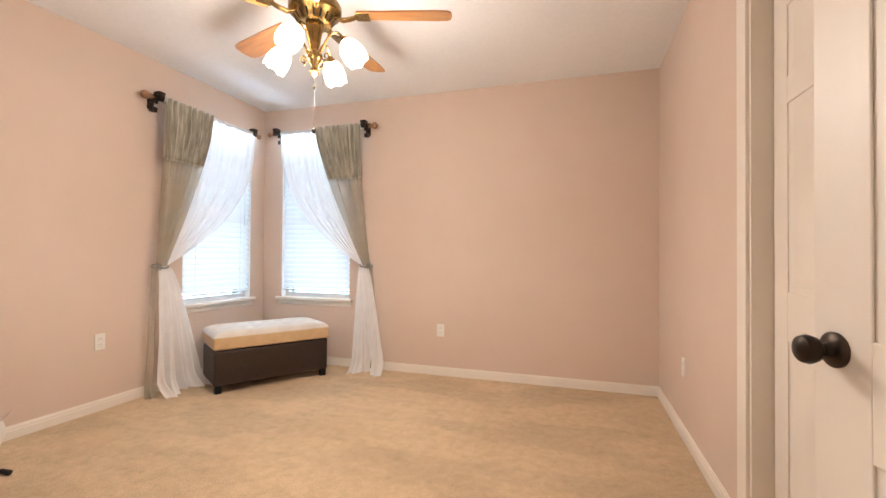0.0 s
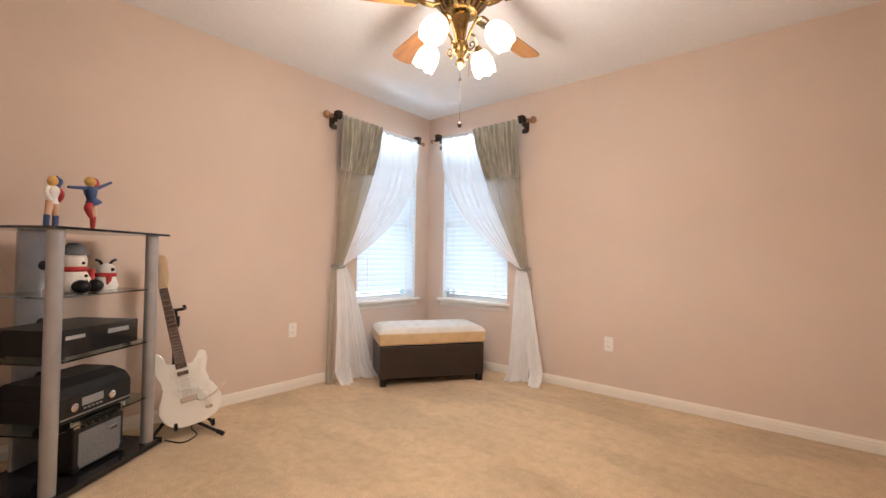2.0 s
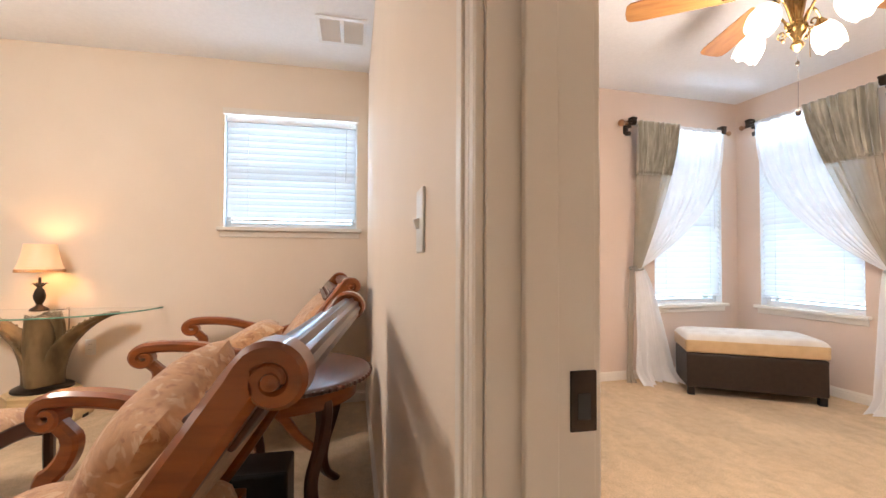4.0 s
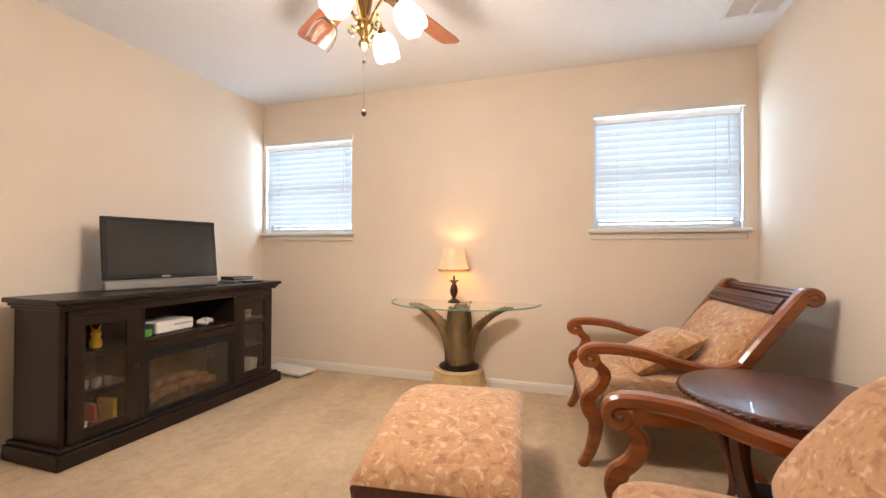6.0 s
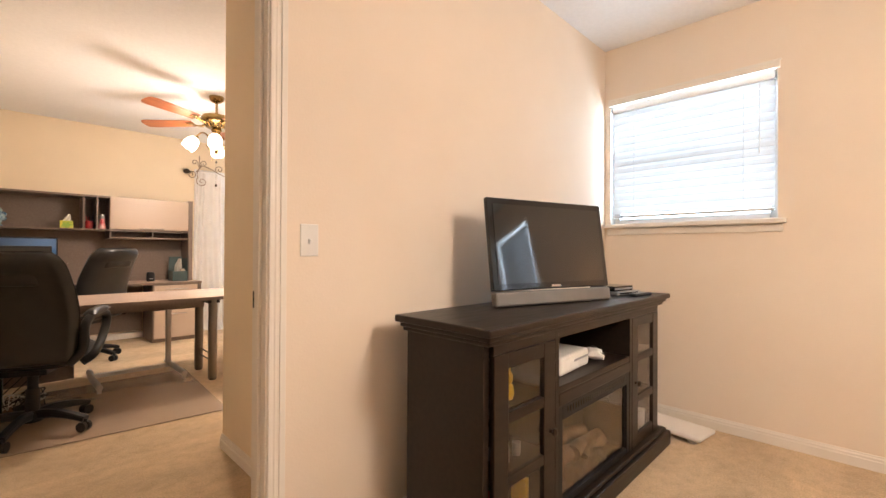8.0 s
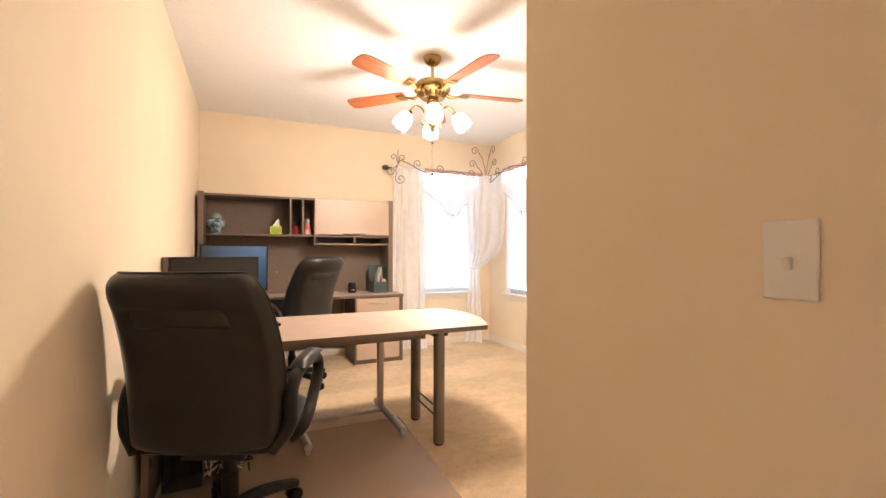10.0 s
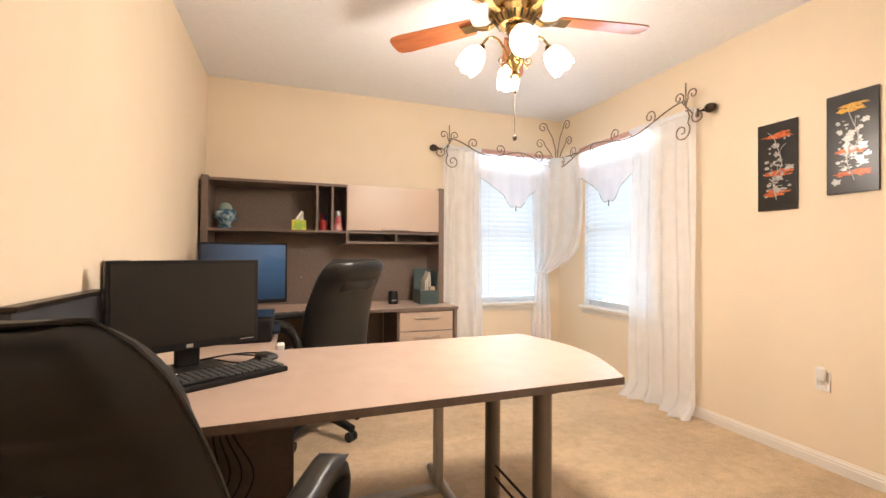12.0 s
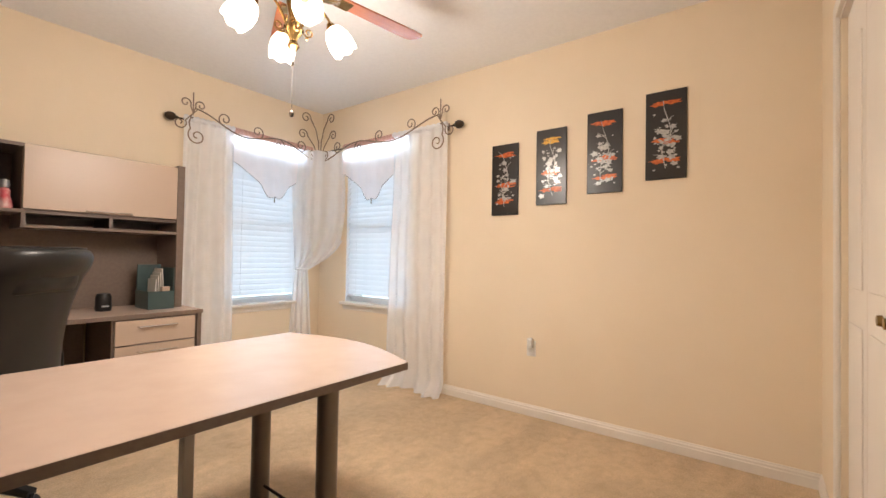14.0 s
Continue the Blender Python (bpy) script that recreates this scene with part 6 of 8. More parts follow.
# electric guitar on its stand, facing the doorway
GM = R1 @ Matrix.Translation((-2.69, 1.88, 0)) @ Matrix.Rotation(radians(68), 4, "Z")
gs = thing("guitar_stand", GM, "black tubular guitar stand on the carpet", "guitar stand")
part("column", tube([(-0.13, 0.10, 0.12), (-0.13, 0.125, 0.78)], 0.012, 10), M_BLACK, gs, smooth=True)
part("neck_yoke", tube(smoothed([(-0.18, 0.06, 0.80), (-0.18, 0.11, 0.78), (-0.13, 0.125, 0.77), (-0.08, 0.11, 0.78), (-0.08, 0.06, 0.80)], 5), 0.010, 8), M_BLACK, gs, smooth=True)
part("clamp", box((-0.155, 0.10, 0.66), (-0.105, 0.15, 0.73), 0.008), M_BLACK, gs)
for a, b in (((-0.13, 0.10, 0.13), (-0.24, -0.10, 0.012)), ((-0.13, 0.10, 0.13), (0.16, -0.10, 0.012)), ((-0.13, 0.10, 0.13), (-0.16, 0.24, 0.012))):
    lg = part("leg", tube([a, b], 0.010, 8), M_BLACK, gs, smooth=True)
    part("rubber_foot", tube([Vector(b) + (Vector(a) - Vector(b)) * 0.0, Vector(b) + (Vector(a) - Vector(b)) * 0.12], 0.014, 8), M_BLACK, lg)
for s in (-1, 1):
    part("cradle_arm", tube(smoothed([(-0.13, 0.10, 0.13), (s * 0.09 - 0.03, 0.06, 0.075), (s * 0.10, -0.03, 0.055), (s * 0.10, -0.048, 0.095)], 4), 0.010, 8), M_BLACK, gs, smooth=True)

GT = GM @ Matrix.Translation((0, 0.0, 0.068)) @ Matrix.Rotation(radians(-7), 4, "X") @ Matrix.Rotation(radians(-13), 4, "Y") @ Matrix.Scale(1.09, 4)
gt = thing("electric_guitar", GT, "white electric guitar with maple neck resting on a stand", "guitar")
M_GUITAR = mat("white_lacquer", (0.88, 0.85, 0.79), (0.86, 0.83, 0.77), 4, rough=0.12, coat=0.6)
half = smoothed([(0.0, 0, 0.0), (0.09, 0, 0.012), (0.150, 0, 0.065), (0.162, 0, 0.13), (0.135, 0, 0.20), (0.108, 0, 0.245), (0.118, 0, 0.30), (0.135, 0, 0.35), (0.128, 0, 0.395), (0.098, 0, 0.40), (0.070, 0, 0.355), (0.035, 0, 0.335), (0.0, 0, 0.335)], 4)
other = smoothed([(0.0, 0, 0.335), (-0.035, 0, 0.335), (-0.062, 0, 0.36), (-0.082, 0, 0.42), (-0.108, 0, 0.445), (-0.135, 0, 0.42), (-0.135, 0, 0.35), (-0.110, 0, 0.265), (-0.118, 0, 0.215), (-0.150, 0, 0.14), (-0.145, 0, 0.065), (-0.085, 0, 0.012), (0.0, 0, 0.0)], 4)
ring = [(p.x, p.z) for p in half] + [(p.x, p.z) for p in other[1:-1]]


def plate(ring, y0, y1, r=0.0):
    bm = B()
    f, b = [bm.verts.new((x, y0, z)) for x, z in ring], [bm.verts.new((x, y1, z)) for x, z in ring]
    n = len(ring)
    ff = bm.faces.new(f)
    fb = bm.faces.new(b[::-1])
    for i in range(n):
        bm.faces.new((f[i], b[i], b[(i + 1) % n], f[(i + 1) % n]))
    if r:
        bmesh.ops.bevel(bm, geom=list(set(ff.edges[:] + fb.edges[:])), offset=r, segments=3, affect="EDGES")
    return bm


part("body", plate(ring, -0.022, 0.022, 0.007), M_GUITAR, gt, "white lacquered body", True)
pg = smoothed([(-0.07, 0, 0.37), (0.05, 0, 0.345), (0.105, 0, 0.36), (0.09, 0, 0.28), (0.115, 0, 0.19), (0.10, 0, 0.10), (0.05, 0, 0.12), (0.035, 0, 0.165), (-0.06, 0, 0.18), (-0.075, 0, 0.25), (-0.06, 0, 0.33), (-0.07, 0, 0.37)], 4)
part("pickguard", plate([(p.x, p.z) for p in pg[:-1]], -0.0245, -0.0225), M_PAPER, gt, "white pickguard")
for z, ry in ((0.32, 0), (0.265, 0), (0.205, 9)):
    part("pickup", box((-0.042, -0.031, -0.009), (0.042, -0.0247, 0.009), 0.003, m=Matrix.Translation((0, 0, z)) @ Matrix.Rotation(radians(ry), 4, "Y")), M_PAPER, gt)
part("bridge", box((-0.042, -0.033, 0.135), (0.042, -0.0225, 0.165), 0.003), M_CHROME, gt, "chrome bridge")
part("tremolo_arm", tube(smoothed([(0.035, -0.035, 0.14), (0.06, -0.05, 0.125), (0.13, -0.06, 0.145), (0.20, -0.06, 0.185)], 4), 0.003, 6), M_CHROME, gt)
for x, z in ((0.062, 0.185), (0.082, 0.15), (0.085, 0.112)):
    part("control_knob", lathe([(0, 0), (0.012, 0), (0.010, 0.013), (0, 0.014)], 14, m=Matrix.Translation((x, -0.0245, z)) @ Matrix.Rotation(radians(90), 4, "X")), M_PAPER, gt)
part("output_jack", box((0.07, -0.028, 0.065), (0.105, -0.0215, 0.082), 0.004, m=Matrix.Rotation(radians(0), 4, "Y")), M_CHROME, gt)
M_MAPLE = mat("maple", (0.64, 0.45, 0.28), (0.57, 0.39, 0.23), 6, rough=0.3, stretch=(8, 8, 1))
part("neck", plate([(-0.028, 0.30), (0.028, 0.30), (0.021, 0.80), (-0.021, 0.80)], -0.024, -0.004, 0.004), M_MAPLE, gt, "maple neck")
part("fretboard", plate([(-0.028, 0.29), (0.028, 0.29), (0.021, 0.80), (-0.021, 0.80)], -0.030, -0.0242), mat("rosewood", (0.05, 0.025, 0.017), (0.07, 0.035, 0.022), 20, rough=0.4, stretch=(6, 6, 1)), gt, "dark rosewood fretboard")
for i in range(21):
    z = 0.16 + 0.64 * 2 ** (-i / 12)
    if z > 0.30:
        w = 0.028 - 0.007 * (z - 0.29) / 0.51
        part("fret", box((-w, -0.0315, z - 0.001), (w, -0.0298, z + 0.001)), M_CHROME, gt)
head = [(-0.021, 0.80), (0.021, 0.80), (0.032, 0.83), (0.040, 0.87), (0.050, 0.95), (0.044, 0.985), (0.012, 0.995), (-0.012, 0.965), (-0.030, 0.86), (-0.032, 0.83)]
part("headstock", plate(head, -0.020, -0.006, 0.003), M_MAPLE, gt, "maple headstock")
for i in range(6):
    z, x = 0.85 + 0.024 * i, -0.030 + 0.004 * i
    part("tuning_peg", box((x - 0.03, -0.016, z - 0.005), (x - 0.012, -0.008, z + 0.005), 0.003, bm=tube([(x - 0.014, -0.012, z), (x + 0.012, -0.012, z)], 0.003, 6)), M_CHROME, gt)
bm = B()
for i in range(6):
    x = -0.016 + 0.0064 * i
    tube([(x * 1.25, -0.034, 0.15), (x, -0.033, 0.80), (x * 0.9 - 0.006, -0.022, 0.85 + 0.022 * i)], 0.0006, 4, bm=bm)
part("strings", bm, M_CHROME, gt)
cbm = tagged(part("amp_cable", tube(smoothed([tuple(R1 @ Vector(p)) for p in ((-2.72, 1.72, 0.006), (-2.60, 1.78, 0.006), (-2.66, 1.88, 0.006), (-2.80, 1.90, 0.006), (-2.95, 1.98, 0.006))], 6), 0.004, 6), M_BLACK), "black cable lying on the carpet", "cable")

# ---------------------------------------------------------------- office
M_TAUPE = mat("taupe_laminate", (0.18, 0.132, 0.104), (0.155, 0.112, 0.088), 8, rough=0.45, stretch=(6, 1, 6))
M_DESKTOP = mat("pale_laminate", (0.59, 0.45, 0.37), (0.56, 0.425, 0.35), 10, rough=0.19, spec=0.6, bump=0.03, bscale=200)
M_GLOSS_TAN = mat("gloss_tan_front", (0.52, 0.40, 0.31), (0.50, 0.385, 0.30), 3, rough=0.36)
M_LEG = mat("grey_tube", (0.20, 0.165, 0.135), (0.18, 0.15, 0.12), 9, rough=0.35, metal=0.4)
M_BLACK_LEATHER = mat("black_leather", (0.009, 0.0085, 0.008), (0.015, 0.014, 0.013), 9, rough=0.33, spec=0.42, bump=0.06, bscale=300)
M_LIGHT_METAL = mat("light_grey_metal", (0.52, 0.48, 0.43), (0.47, 0.43, 0.39), 9, rough=0.4, metal=0.2)
M_SLATE = mat("slate_board", (0.035, 0.037, 0.042), (0.045, 0.047, 0.053), 12, rough=0.5)
M_TEAL = mat("teal_plastic", (0.05, 0.085, 0.085), (0.04, 0.07, 0.07), 9, rough=0.45)


def slab(ring, z0, z1, r=0.0):
    bm = B()
    a, b = [bm.verts.new((x, y, z0)) for x, y in ring], [bm.verts.new((x, y, z1)) for x, y in ring]
    n = len(ring)
    fa, fb = bm.faces.new(a[::-1]), bm.faces.new(b)
    for i in range(n):
        bm.faces.new((a[i], a[(i + 1) % n], b[(i + 1) % n], b[i]))
    if r:
        bmesh.ops.bevel(bm, geom=list(set(fa.edges[:] + fb.edges[:])), offset=r, segments=2, affect="EDGES")
    return bm


EX = X3 - 0.006
# peninsula desk with bowed end
pd = thing("peninsula_desk", Matrix(), "pale laminate peninsula desk with bowed end and grey tube legs", "desk", "desk run")
bow = [(-1.40 - 0.11 * math.sin(math.pi * i / 14) - 0.07 * i / 14, -6.345 - 0.90 * i / 14) for i in range(15)]
ring = [(EX, -6.345)] + bow + [(EX, -7.245)]
part("tabletop", slab(ring[::-1], 0.728, 0.7555), M_DESKTOP, pd, "pale laminate desktop")
bm = B()
prev = None
for x, y in [(EX, -6.3435), (-1.40, -6.3435)] + [(x - 0.0015, y) for x, y in bow] + [(-1.47, -7.2465), (EX, -7.2465)]:
    cur = (bm.verts.new((x, y, 0.727)), bm.verts.new((x, y, 0.7545)))
    if prev:
        bm.faces.new((prev[0], cur[0], cur[1], prev[1]))
    prev = cur
thick(part("edge_band", bm, M_TAUPE, pd, "dark edge band"), 0.003)
for x, y in ((-1.11, -6.46), (-1.12, -6.90)):
    lg = part("leg", tube([(x, y, 0.012), (x, y, 0.728)], 0.037, 20), M_LEG, pd, "grey tube leg", True)
    part("foot", lathe([(0, 0), (0.028, 0), (0.028, 0.012), (0, 0.012)], 16, m=Matrix.Translation((x, y, 0))), M_BLACK, lg)
for z in (0.16, 0.22):
    part("leg_rod", tube([(-1.11, -6.46, z), (-1.12, -6.90, z)], 0.006, 8), M_BRONZE, pd)
part("apron_rail", box((-1.09, -6.66, 0.64), (0.40, -6.635, 0.727), 0.002), M_TAUPE, pd)
part("leg_bracket", box((-1.16, -6.93, 0.69), (-1.06, -6.43, 0.7275), 0.004), M_BLACK, pd)
part("end_panel", box((0.42, -7.23, 0.0), (0.450, -6.36, 0.727), 0.002), M_TAUPE, pd)
part("modesty_panel", box((-0.22, -7.235, 0.03), (0.418, -7.215, 0.727), 0.002), M_TAUPE, pd)

br = thing("desk_bridge", Matrix(), "pale laminate bridge desk along the wall", "desk", "desk run")
part("tabletop", box((-0.13, -8.545, 0.728), (EX, -7.249, 0.7555), 0.001), M_DESKTOP, br)
part("edge_band", box((-0.1335, -8.544, 0.7275), (-0.1305, -7.252, 0.755)), M_TAUPE, br)
part("support_panel", box((0.43, -8.54, 0), (EX - 0.004, -7.26, 0.7275), 0.002), M_TAUPE, br)

cz = thing("credenza_desk", Matrix(), "pale laminate credenza desk along the window wall", "desk", "desk run")
part("tabletop", box((-1.605, Y3 + 0.012, 0.728), (EX, -8.549, 0.7555), 0.001), M_DESKTOP, cz)
part("edge_band", box((-1.606, -8.5485, 0.7275), (-0.135, -8.5455, 0.7552)), M_TAUPE, cz)
part("end_panel", box((-1.603, Y3 + 0.02, 0), (-1.575, -8.56, 0.7275), 0.002), M_TAUPE, cz)
part("modesty_panel", box((-1.05, Y3 + 0.02, 0.10), (0.42, Y3 + 0.04, 0.7275)), M_TAUPE, cz)
fcb = thing("drawer_pedestal", Matrix(), "two-drawer file pedestal with glossy tan fronts", "drawer unit")
part("carcass", box((-1.570, Y3 + 0.045, 0.0), (-1.06, -8.575, 0.7265), 0.002), M_TAUPE, fcb)
for z0, z1 in ((0.05, 0.40), (0.408, 0.548), (0.556, 0.715)):
    d = part("drawer_front", box((-1.555, -8.5745, z0), (-1.075, -8.553, z1), 0.002), M_GLOSS_TAN, fcb, "glossy tan drawer front")
    part("handle", tube([(-1.43, -8.553, z1 - 0.045), (-1.43, -8.53, z1 - 0.045), (-1.20, -8.53, z1 - 0.045), (-1.20, -8.553, z1 - 0.045)], 0.006, 8), M_CHROME, d, "brushed metal bar handle")

# hutch
HX0, HX1, HY, HZ = -1.555, 0.455, -8.785, 1.815
hu = thing("desk_hutch", Matrix(), "taupe hutch with open shelves and a glossy tan cabinet door", "hutch")
for x in (HX0, HX1 - 0.05):
    part("side_panel", box((x, Y3 + 0.006, 0.756), (x + 0.05, HY, HZ + 0.015), 0.003), M_TAUPE, hu)
part("back_panel", box((HX0 + 0.05, Y3 + 0.004, 0.756), (HX1 - 0.05, Y3 + 0.016, HZ)), M_TAUPE, hu)
part("top_board", box((HX0 + 0.05, Y3 + 0.016, HZ - 0.022), (HX1 - 0.05, HY - 0.004, HZ), 0.002), M_TAUPE, hu)
part("shelf", box((-0.675, Y3 + 0.016, 1.395), (HX1 - 0.05, HY - 0.004, 1.415), 0.002), M_TAUPE, hu)
part("cubby_floor", box((HX0 + 0.05, Y3 + 0.016, 1.305), (-0.655, HY - 0.004, 1.325), 0.002), M_TAUPE, hu)
part("cubby_ceiling", box((HX0 + 0.05, Y3 + 0.016, 1.395), (-0.677, HY - 0.024, 1.413)), M_TAUPE, hu)
part("divider", box((-0.677, Y3 + 0.016, 1.3255), (-0.657, HY - 0.005, 1.3945)), M_TAUPE, hu)
part("divider", box((-0.677, Y3 + 0.016, 1.4155), (-0.657, HY - 0.024, HZ - 0.023)), M_TAUPE, hu)
part("divider", box((-1.11, Y3 + 0.016, 1.3255), (-1.09, HY - 0.005, 1.3945)), M_TAUPE, hu)
for x in (-0.415, -0.540):
    part("divider", box((x - 0.009, Y3 + 0.016, 1.4155), (x + 0.009, HY - 0.006, HZ - 0.023)), M_TAUPE, hu)
hd = part("cabinet_door", box((HX0 + 0.052, HY - 0.022, 1.420), (-0.662, HY, HZ - 0.002), 0.003), M_GLOSS_TAN, hu, "glossy tan lift-up door")
part("handle", box((-1.22, HY + 0.006, 1.428), (-0.96, HY + 0.016, 1.436), 0.002, bm=box((-1.21, HY, 1.429), (-1.20, HY + 0.008, 1.435), bm=box((-0.98, HY, 1.429), (-0.97, HY + 0.008, 1.435)))), M_CHROME, hd, "slim metal pull")
for z in (1.0, 1.25):
    part("cam_cap", lathe([(0, 0), (0.006, 0), (0, 0.002)], 10, m=Matrix.Translation((-0.30, Y3 + 0.0165, z)) @ Matrix.Rotation(radians(-90), 4, "X")), M_CHROME, hu)

# light-metal folding table frame under the desk
tf = thing("rolling_stand", Matrix(), "light grey metal T-shaped rolling stand with castor feet on the mat", "rolling stand")
part("post", box((-0.915, -7.075, 0.07), (-0.875, -7.025, 0.727), 0.004), M_LIGHT_METAL, tf)
part("foot_bar", box((-0.95, -7.08, 0.045), (-0.30, -7.02, 0.075), 0.006), M_LIGHT_METAL, tf)
for x in (-0.93, -0.33):
    ft = part("cross_foot", tube([(x, -7.27, 0.055), (x + 0.02, -6.95, 0.075), (x, -6.62, 0.055)], 0.024, 10), M_LIGHT_METAL, tf, smooth=True)
    for y in (-7.25, -6.64):
        part("castor", tube([(x - 0.012, y, 0.028), (x + 0.012, y, 0.028)], 0.026, 14), M_LIGHT_METAL, ft)

# chair mat: clear plastic over carpet
mm = bpy.data.materials.new("clear_vinyl")
mm.use_nodes = True
bs = mm.node_tree.nodes["Principled BSDF"]
bs.inputs["Base Color"].default_value = (0.54, 0.40, 0.29, 1)
bs.inputs["Roughness"].default_value, bs.inputs["Alpha"].default_value = 0.16, 0.6
nz = mm.node_tree.nodes.new("ShaderNodeTexNoise")
nz.inputs["Scale"].default_value = 3
bpn = mm.node_tree.nodes.new("ShaderNodeBump")
bpn.inputs["Strength"].default_value, bpn.inputs["Distance"].default_value = 0.4, 0.02
mm.node_tree.links.new(nz.outputs[0], bpn.inputs["Height"])
mm.node_tree.links.new(bpn.outputs[0], bs.inputs["Normal"])
mt = tagged(part("chair_mat", slab([(0.40, -5.70), (0.40, -6.98), (-1.02, -6.98), (-0.95, -5.58)], 0.004, 0.009, 0.0015), mm), "clear plastic chair mat lying on the carpet", "chair mat")


def office_chair(m, label):
    """High-backed leather swivel chair; faces -y."""
    c = thing("office_chair", m, label, "office chair", "office chairs")

    def shell(u, v, front):
        x, z = 2 * u - 1, v
        w = 0.285 * (0.93 + 0.09 * math.sin(math.pi * min(1, z * 1.05 + 0.06))) * (1 - 0.03 * max(0, z - 0.85) / 0.15)
        w *= 1 - 0.20 * max(0.0, (z - 0.86) / 0.14) ** 2.6
        h = (max(0, 1 - abs(x) ** 5) * max(0, 1 - abs(2 * z - 1) ** 10)) ** 0.38
        lean = 0.235 + 0.16 * z ** 1.4 - 0.05 * math.sin(math.pi * z)
        curve = -0.055 * x * x
        y = lean + curve + (0.062 * h if not front else -0.055 * h)
        cap = math.sin(math.pi * min(1.0, max(0.0, (z - 0.80) / 0.20))) ** 0.6
        y += (0.020 if not front else -0.026) * cap * (1 - x ** 6) * h
        if front:
            y += 0.016 * math.cos(z * math.pi * 6) * h * (1 - x * x)
        return Vector((x * w, y, 0.43 + 0.635 * z))
    bm = surf(lambda u, v: shell(u, v, False), 28, 60)
    surf(lambda u, v: shell(u, v, True), 28, 60, bm)
    bmesh.ops.remove_doubles(bm, verts=bm.verts, dist=0.002)
    bk = part("backrest", bm, M_BLACK_LEATHER, c, "black leather backrest with padded cap", True)
    part("piping", tube([tuple(shell(u, v, False) * 1.0) for u, v in [(0.0, i / 20) for i in range(2, 20)] + [(i / 16, 0.995) for i in range(17)] + [(1.0, 1 - i / 20) for i in range(1, 19)]], 0.0035, 6), M_BLACK_LEATHER, bk, smooth=True)

    part("head_pad", pillow(0.37, 0.19, 0.135, m=Matrix.Translation((0, 0.322, 0.965)) @ Matrix.Rotation(radians(78), 4, "X"), n=20, power=0.42), M_BLACK_LEATHER, bk, "padded leather head cushion", True)

    def seat(u, v):
        x, y = 2 * u - 1, 2 * v - 1
        h = (max(0, 1 - abs(x) ** 5) * max(0, 1 - abs(y) ** 5)) ** 0.4
        return Vector((x * 0.26, -0.03 + y * 0.25, 0.42 + 0.10 * h - (0.03 if y < -0.6 else 0) * (abs(y) - 0.6)))
    bm = surf(seat, 20, 20)
    surf(lambda u, v: Vector((seat(u, v).x, seat(u, v).y, 0.42 - 0.035 * (max(0, 1 - (2 * u - 1) ** 6) * max(0, 1 - (2 * v - 1) ** 6)))), 20, 20, bm)
    part("seat", bm, M_BLACK_LEATHER, c, "black leather seat", True)
    for s in (-1, 1):
        x = s * 0.305
        pts = smoothed([(x * 0.80, 0.20, 0.42), (x, 0.17, 0.50), (x, 0.15, 0.62), (x, 0.06, 0.675), (x, -0.10, 0.68), (x, -0.19, 0.655), (x, -0.20, 0.60), (x, -0.13, 0.52), (x, 0.0, 0.44), (x * 0.85, 0.05, 0.40)], 5)
        part("armrest", tube(pts, 0.025, 12), M_BLACK, c, "black loop armrest", True)
        part("arm_pad", pillow(0.068, 0.27, 0.05, m=Matrix.Translation((x, -0.03, 0.695)) @ Matrix.Rotation(radians(-3), 4, "X"), n=16, power=0.8), M_BLACK_LEATHER, c, "padded arm pad", True)
    part("tilt_plate", box((-0.12, -0.10, 0.355), (0.12, 0.14, 0.39), 0.008), M_BLACK, c)
    part("lever", tube([(0.10, 0.05, 0.37), (0.24, 0.08, 0.36), (0.27, 0.085, 0.34), (0.27, 0.085, 0.31)], 0.006, 8), M_BLACK, c)
    part("gas_column", lathe([(0, 0.09), (0.034, 0.09), (0.034, 0.25), (0.026, 0.255), (0.026, 0.355), (0, 0.355)], 18), M_BLACK, c, smooth=True)
    part("hub", lathe([(0, 0.06), (0.05, 0.062), (0.055, 0.10), (0.04, 0.125), (0, 0.126)], 20), M_BLACK, c, smooth=True)
    for i in range(5):
        R = Matrix.Rotation(radians(17 + 72 * i), 4, "Z")
        leg = stroke([(p.x, p.z) for p in smoothed([(0.03, 0, 0.10), (0.12, 0, 0.108), (0.22, 0, 0.095), (0.315, 0, 0.072)], 4)], [0.055 - 0.025 * k / 12 for k in range(13)], -0.024, 0.024, m=R)
        lg = part("base_leg", leg, M_BLACK, c, smooth=True)
        bm = B()
        for y in (-0.017, 0.017):
            tube([(0.305, y - 0.010, 0.029), (0.305, y + 0.010, 0.029)], 0.029, 16, bm=bm)
        tube([(0.315, 0, 0.075), (0.308, 0, 0.045)], 0.012, 8, bm=bm)
        bm.transform(R)
        part("castor", bm, M_BLACK, lg, smooth=True)
    return c


oc = office_chair(Matrix.Translation((0.07, -6.03, 0.009)) @ Matrix.Rotation(radians(-24), 4, "Z") @ Matrix.Diagonal((1.04, 1.05, 1.075, 1)), "high-backed black leather office chair standing on the clear mat")
oc2 = copy_thing(oc, Matrix.Translation((-0.37, -8.10, 0.0)) @ Matrix.Rotation(radians(42), 4, "Z") @ Matrix.Diagonal((1, 1, 1.035, 1)))
oc2["label"] = "high-backed black leather office chair turned to the corner desk"


M_MATTE_SCREEN = mat("matte_screen", (0.020, 0.018, 0.016), (0.023, 0.021, 0.018), 3, rough=0.42, spec=0.3)


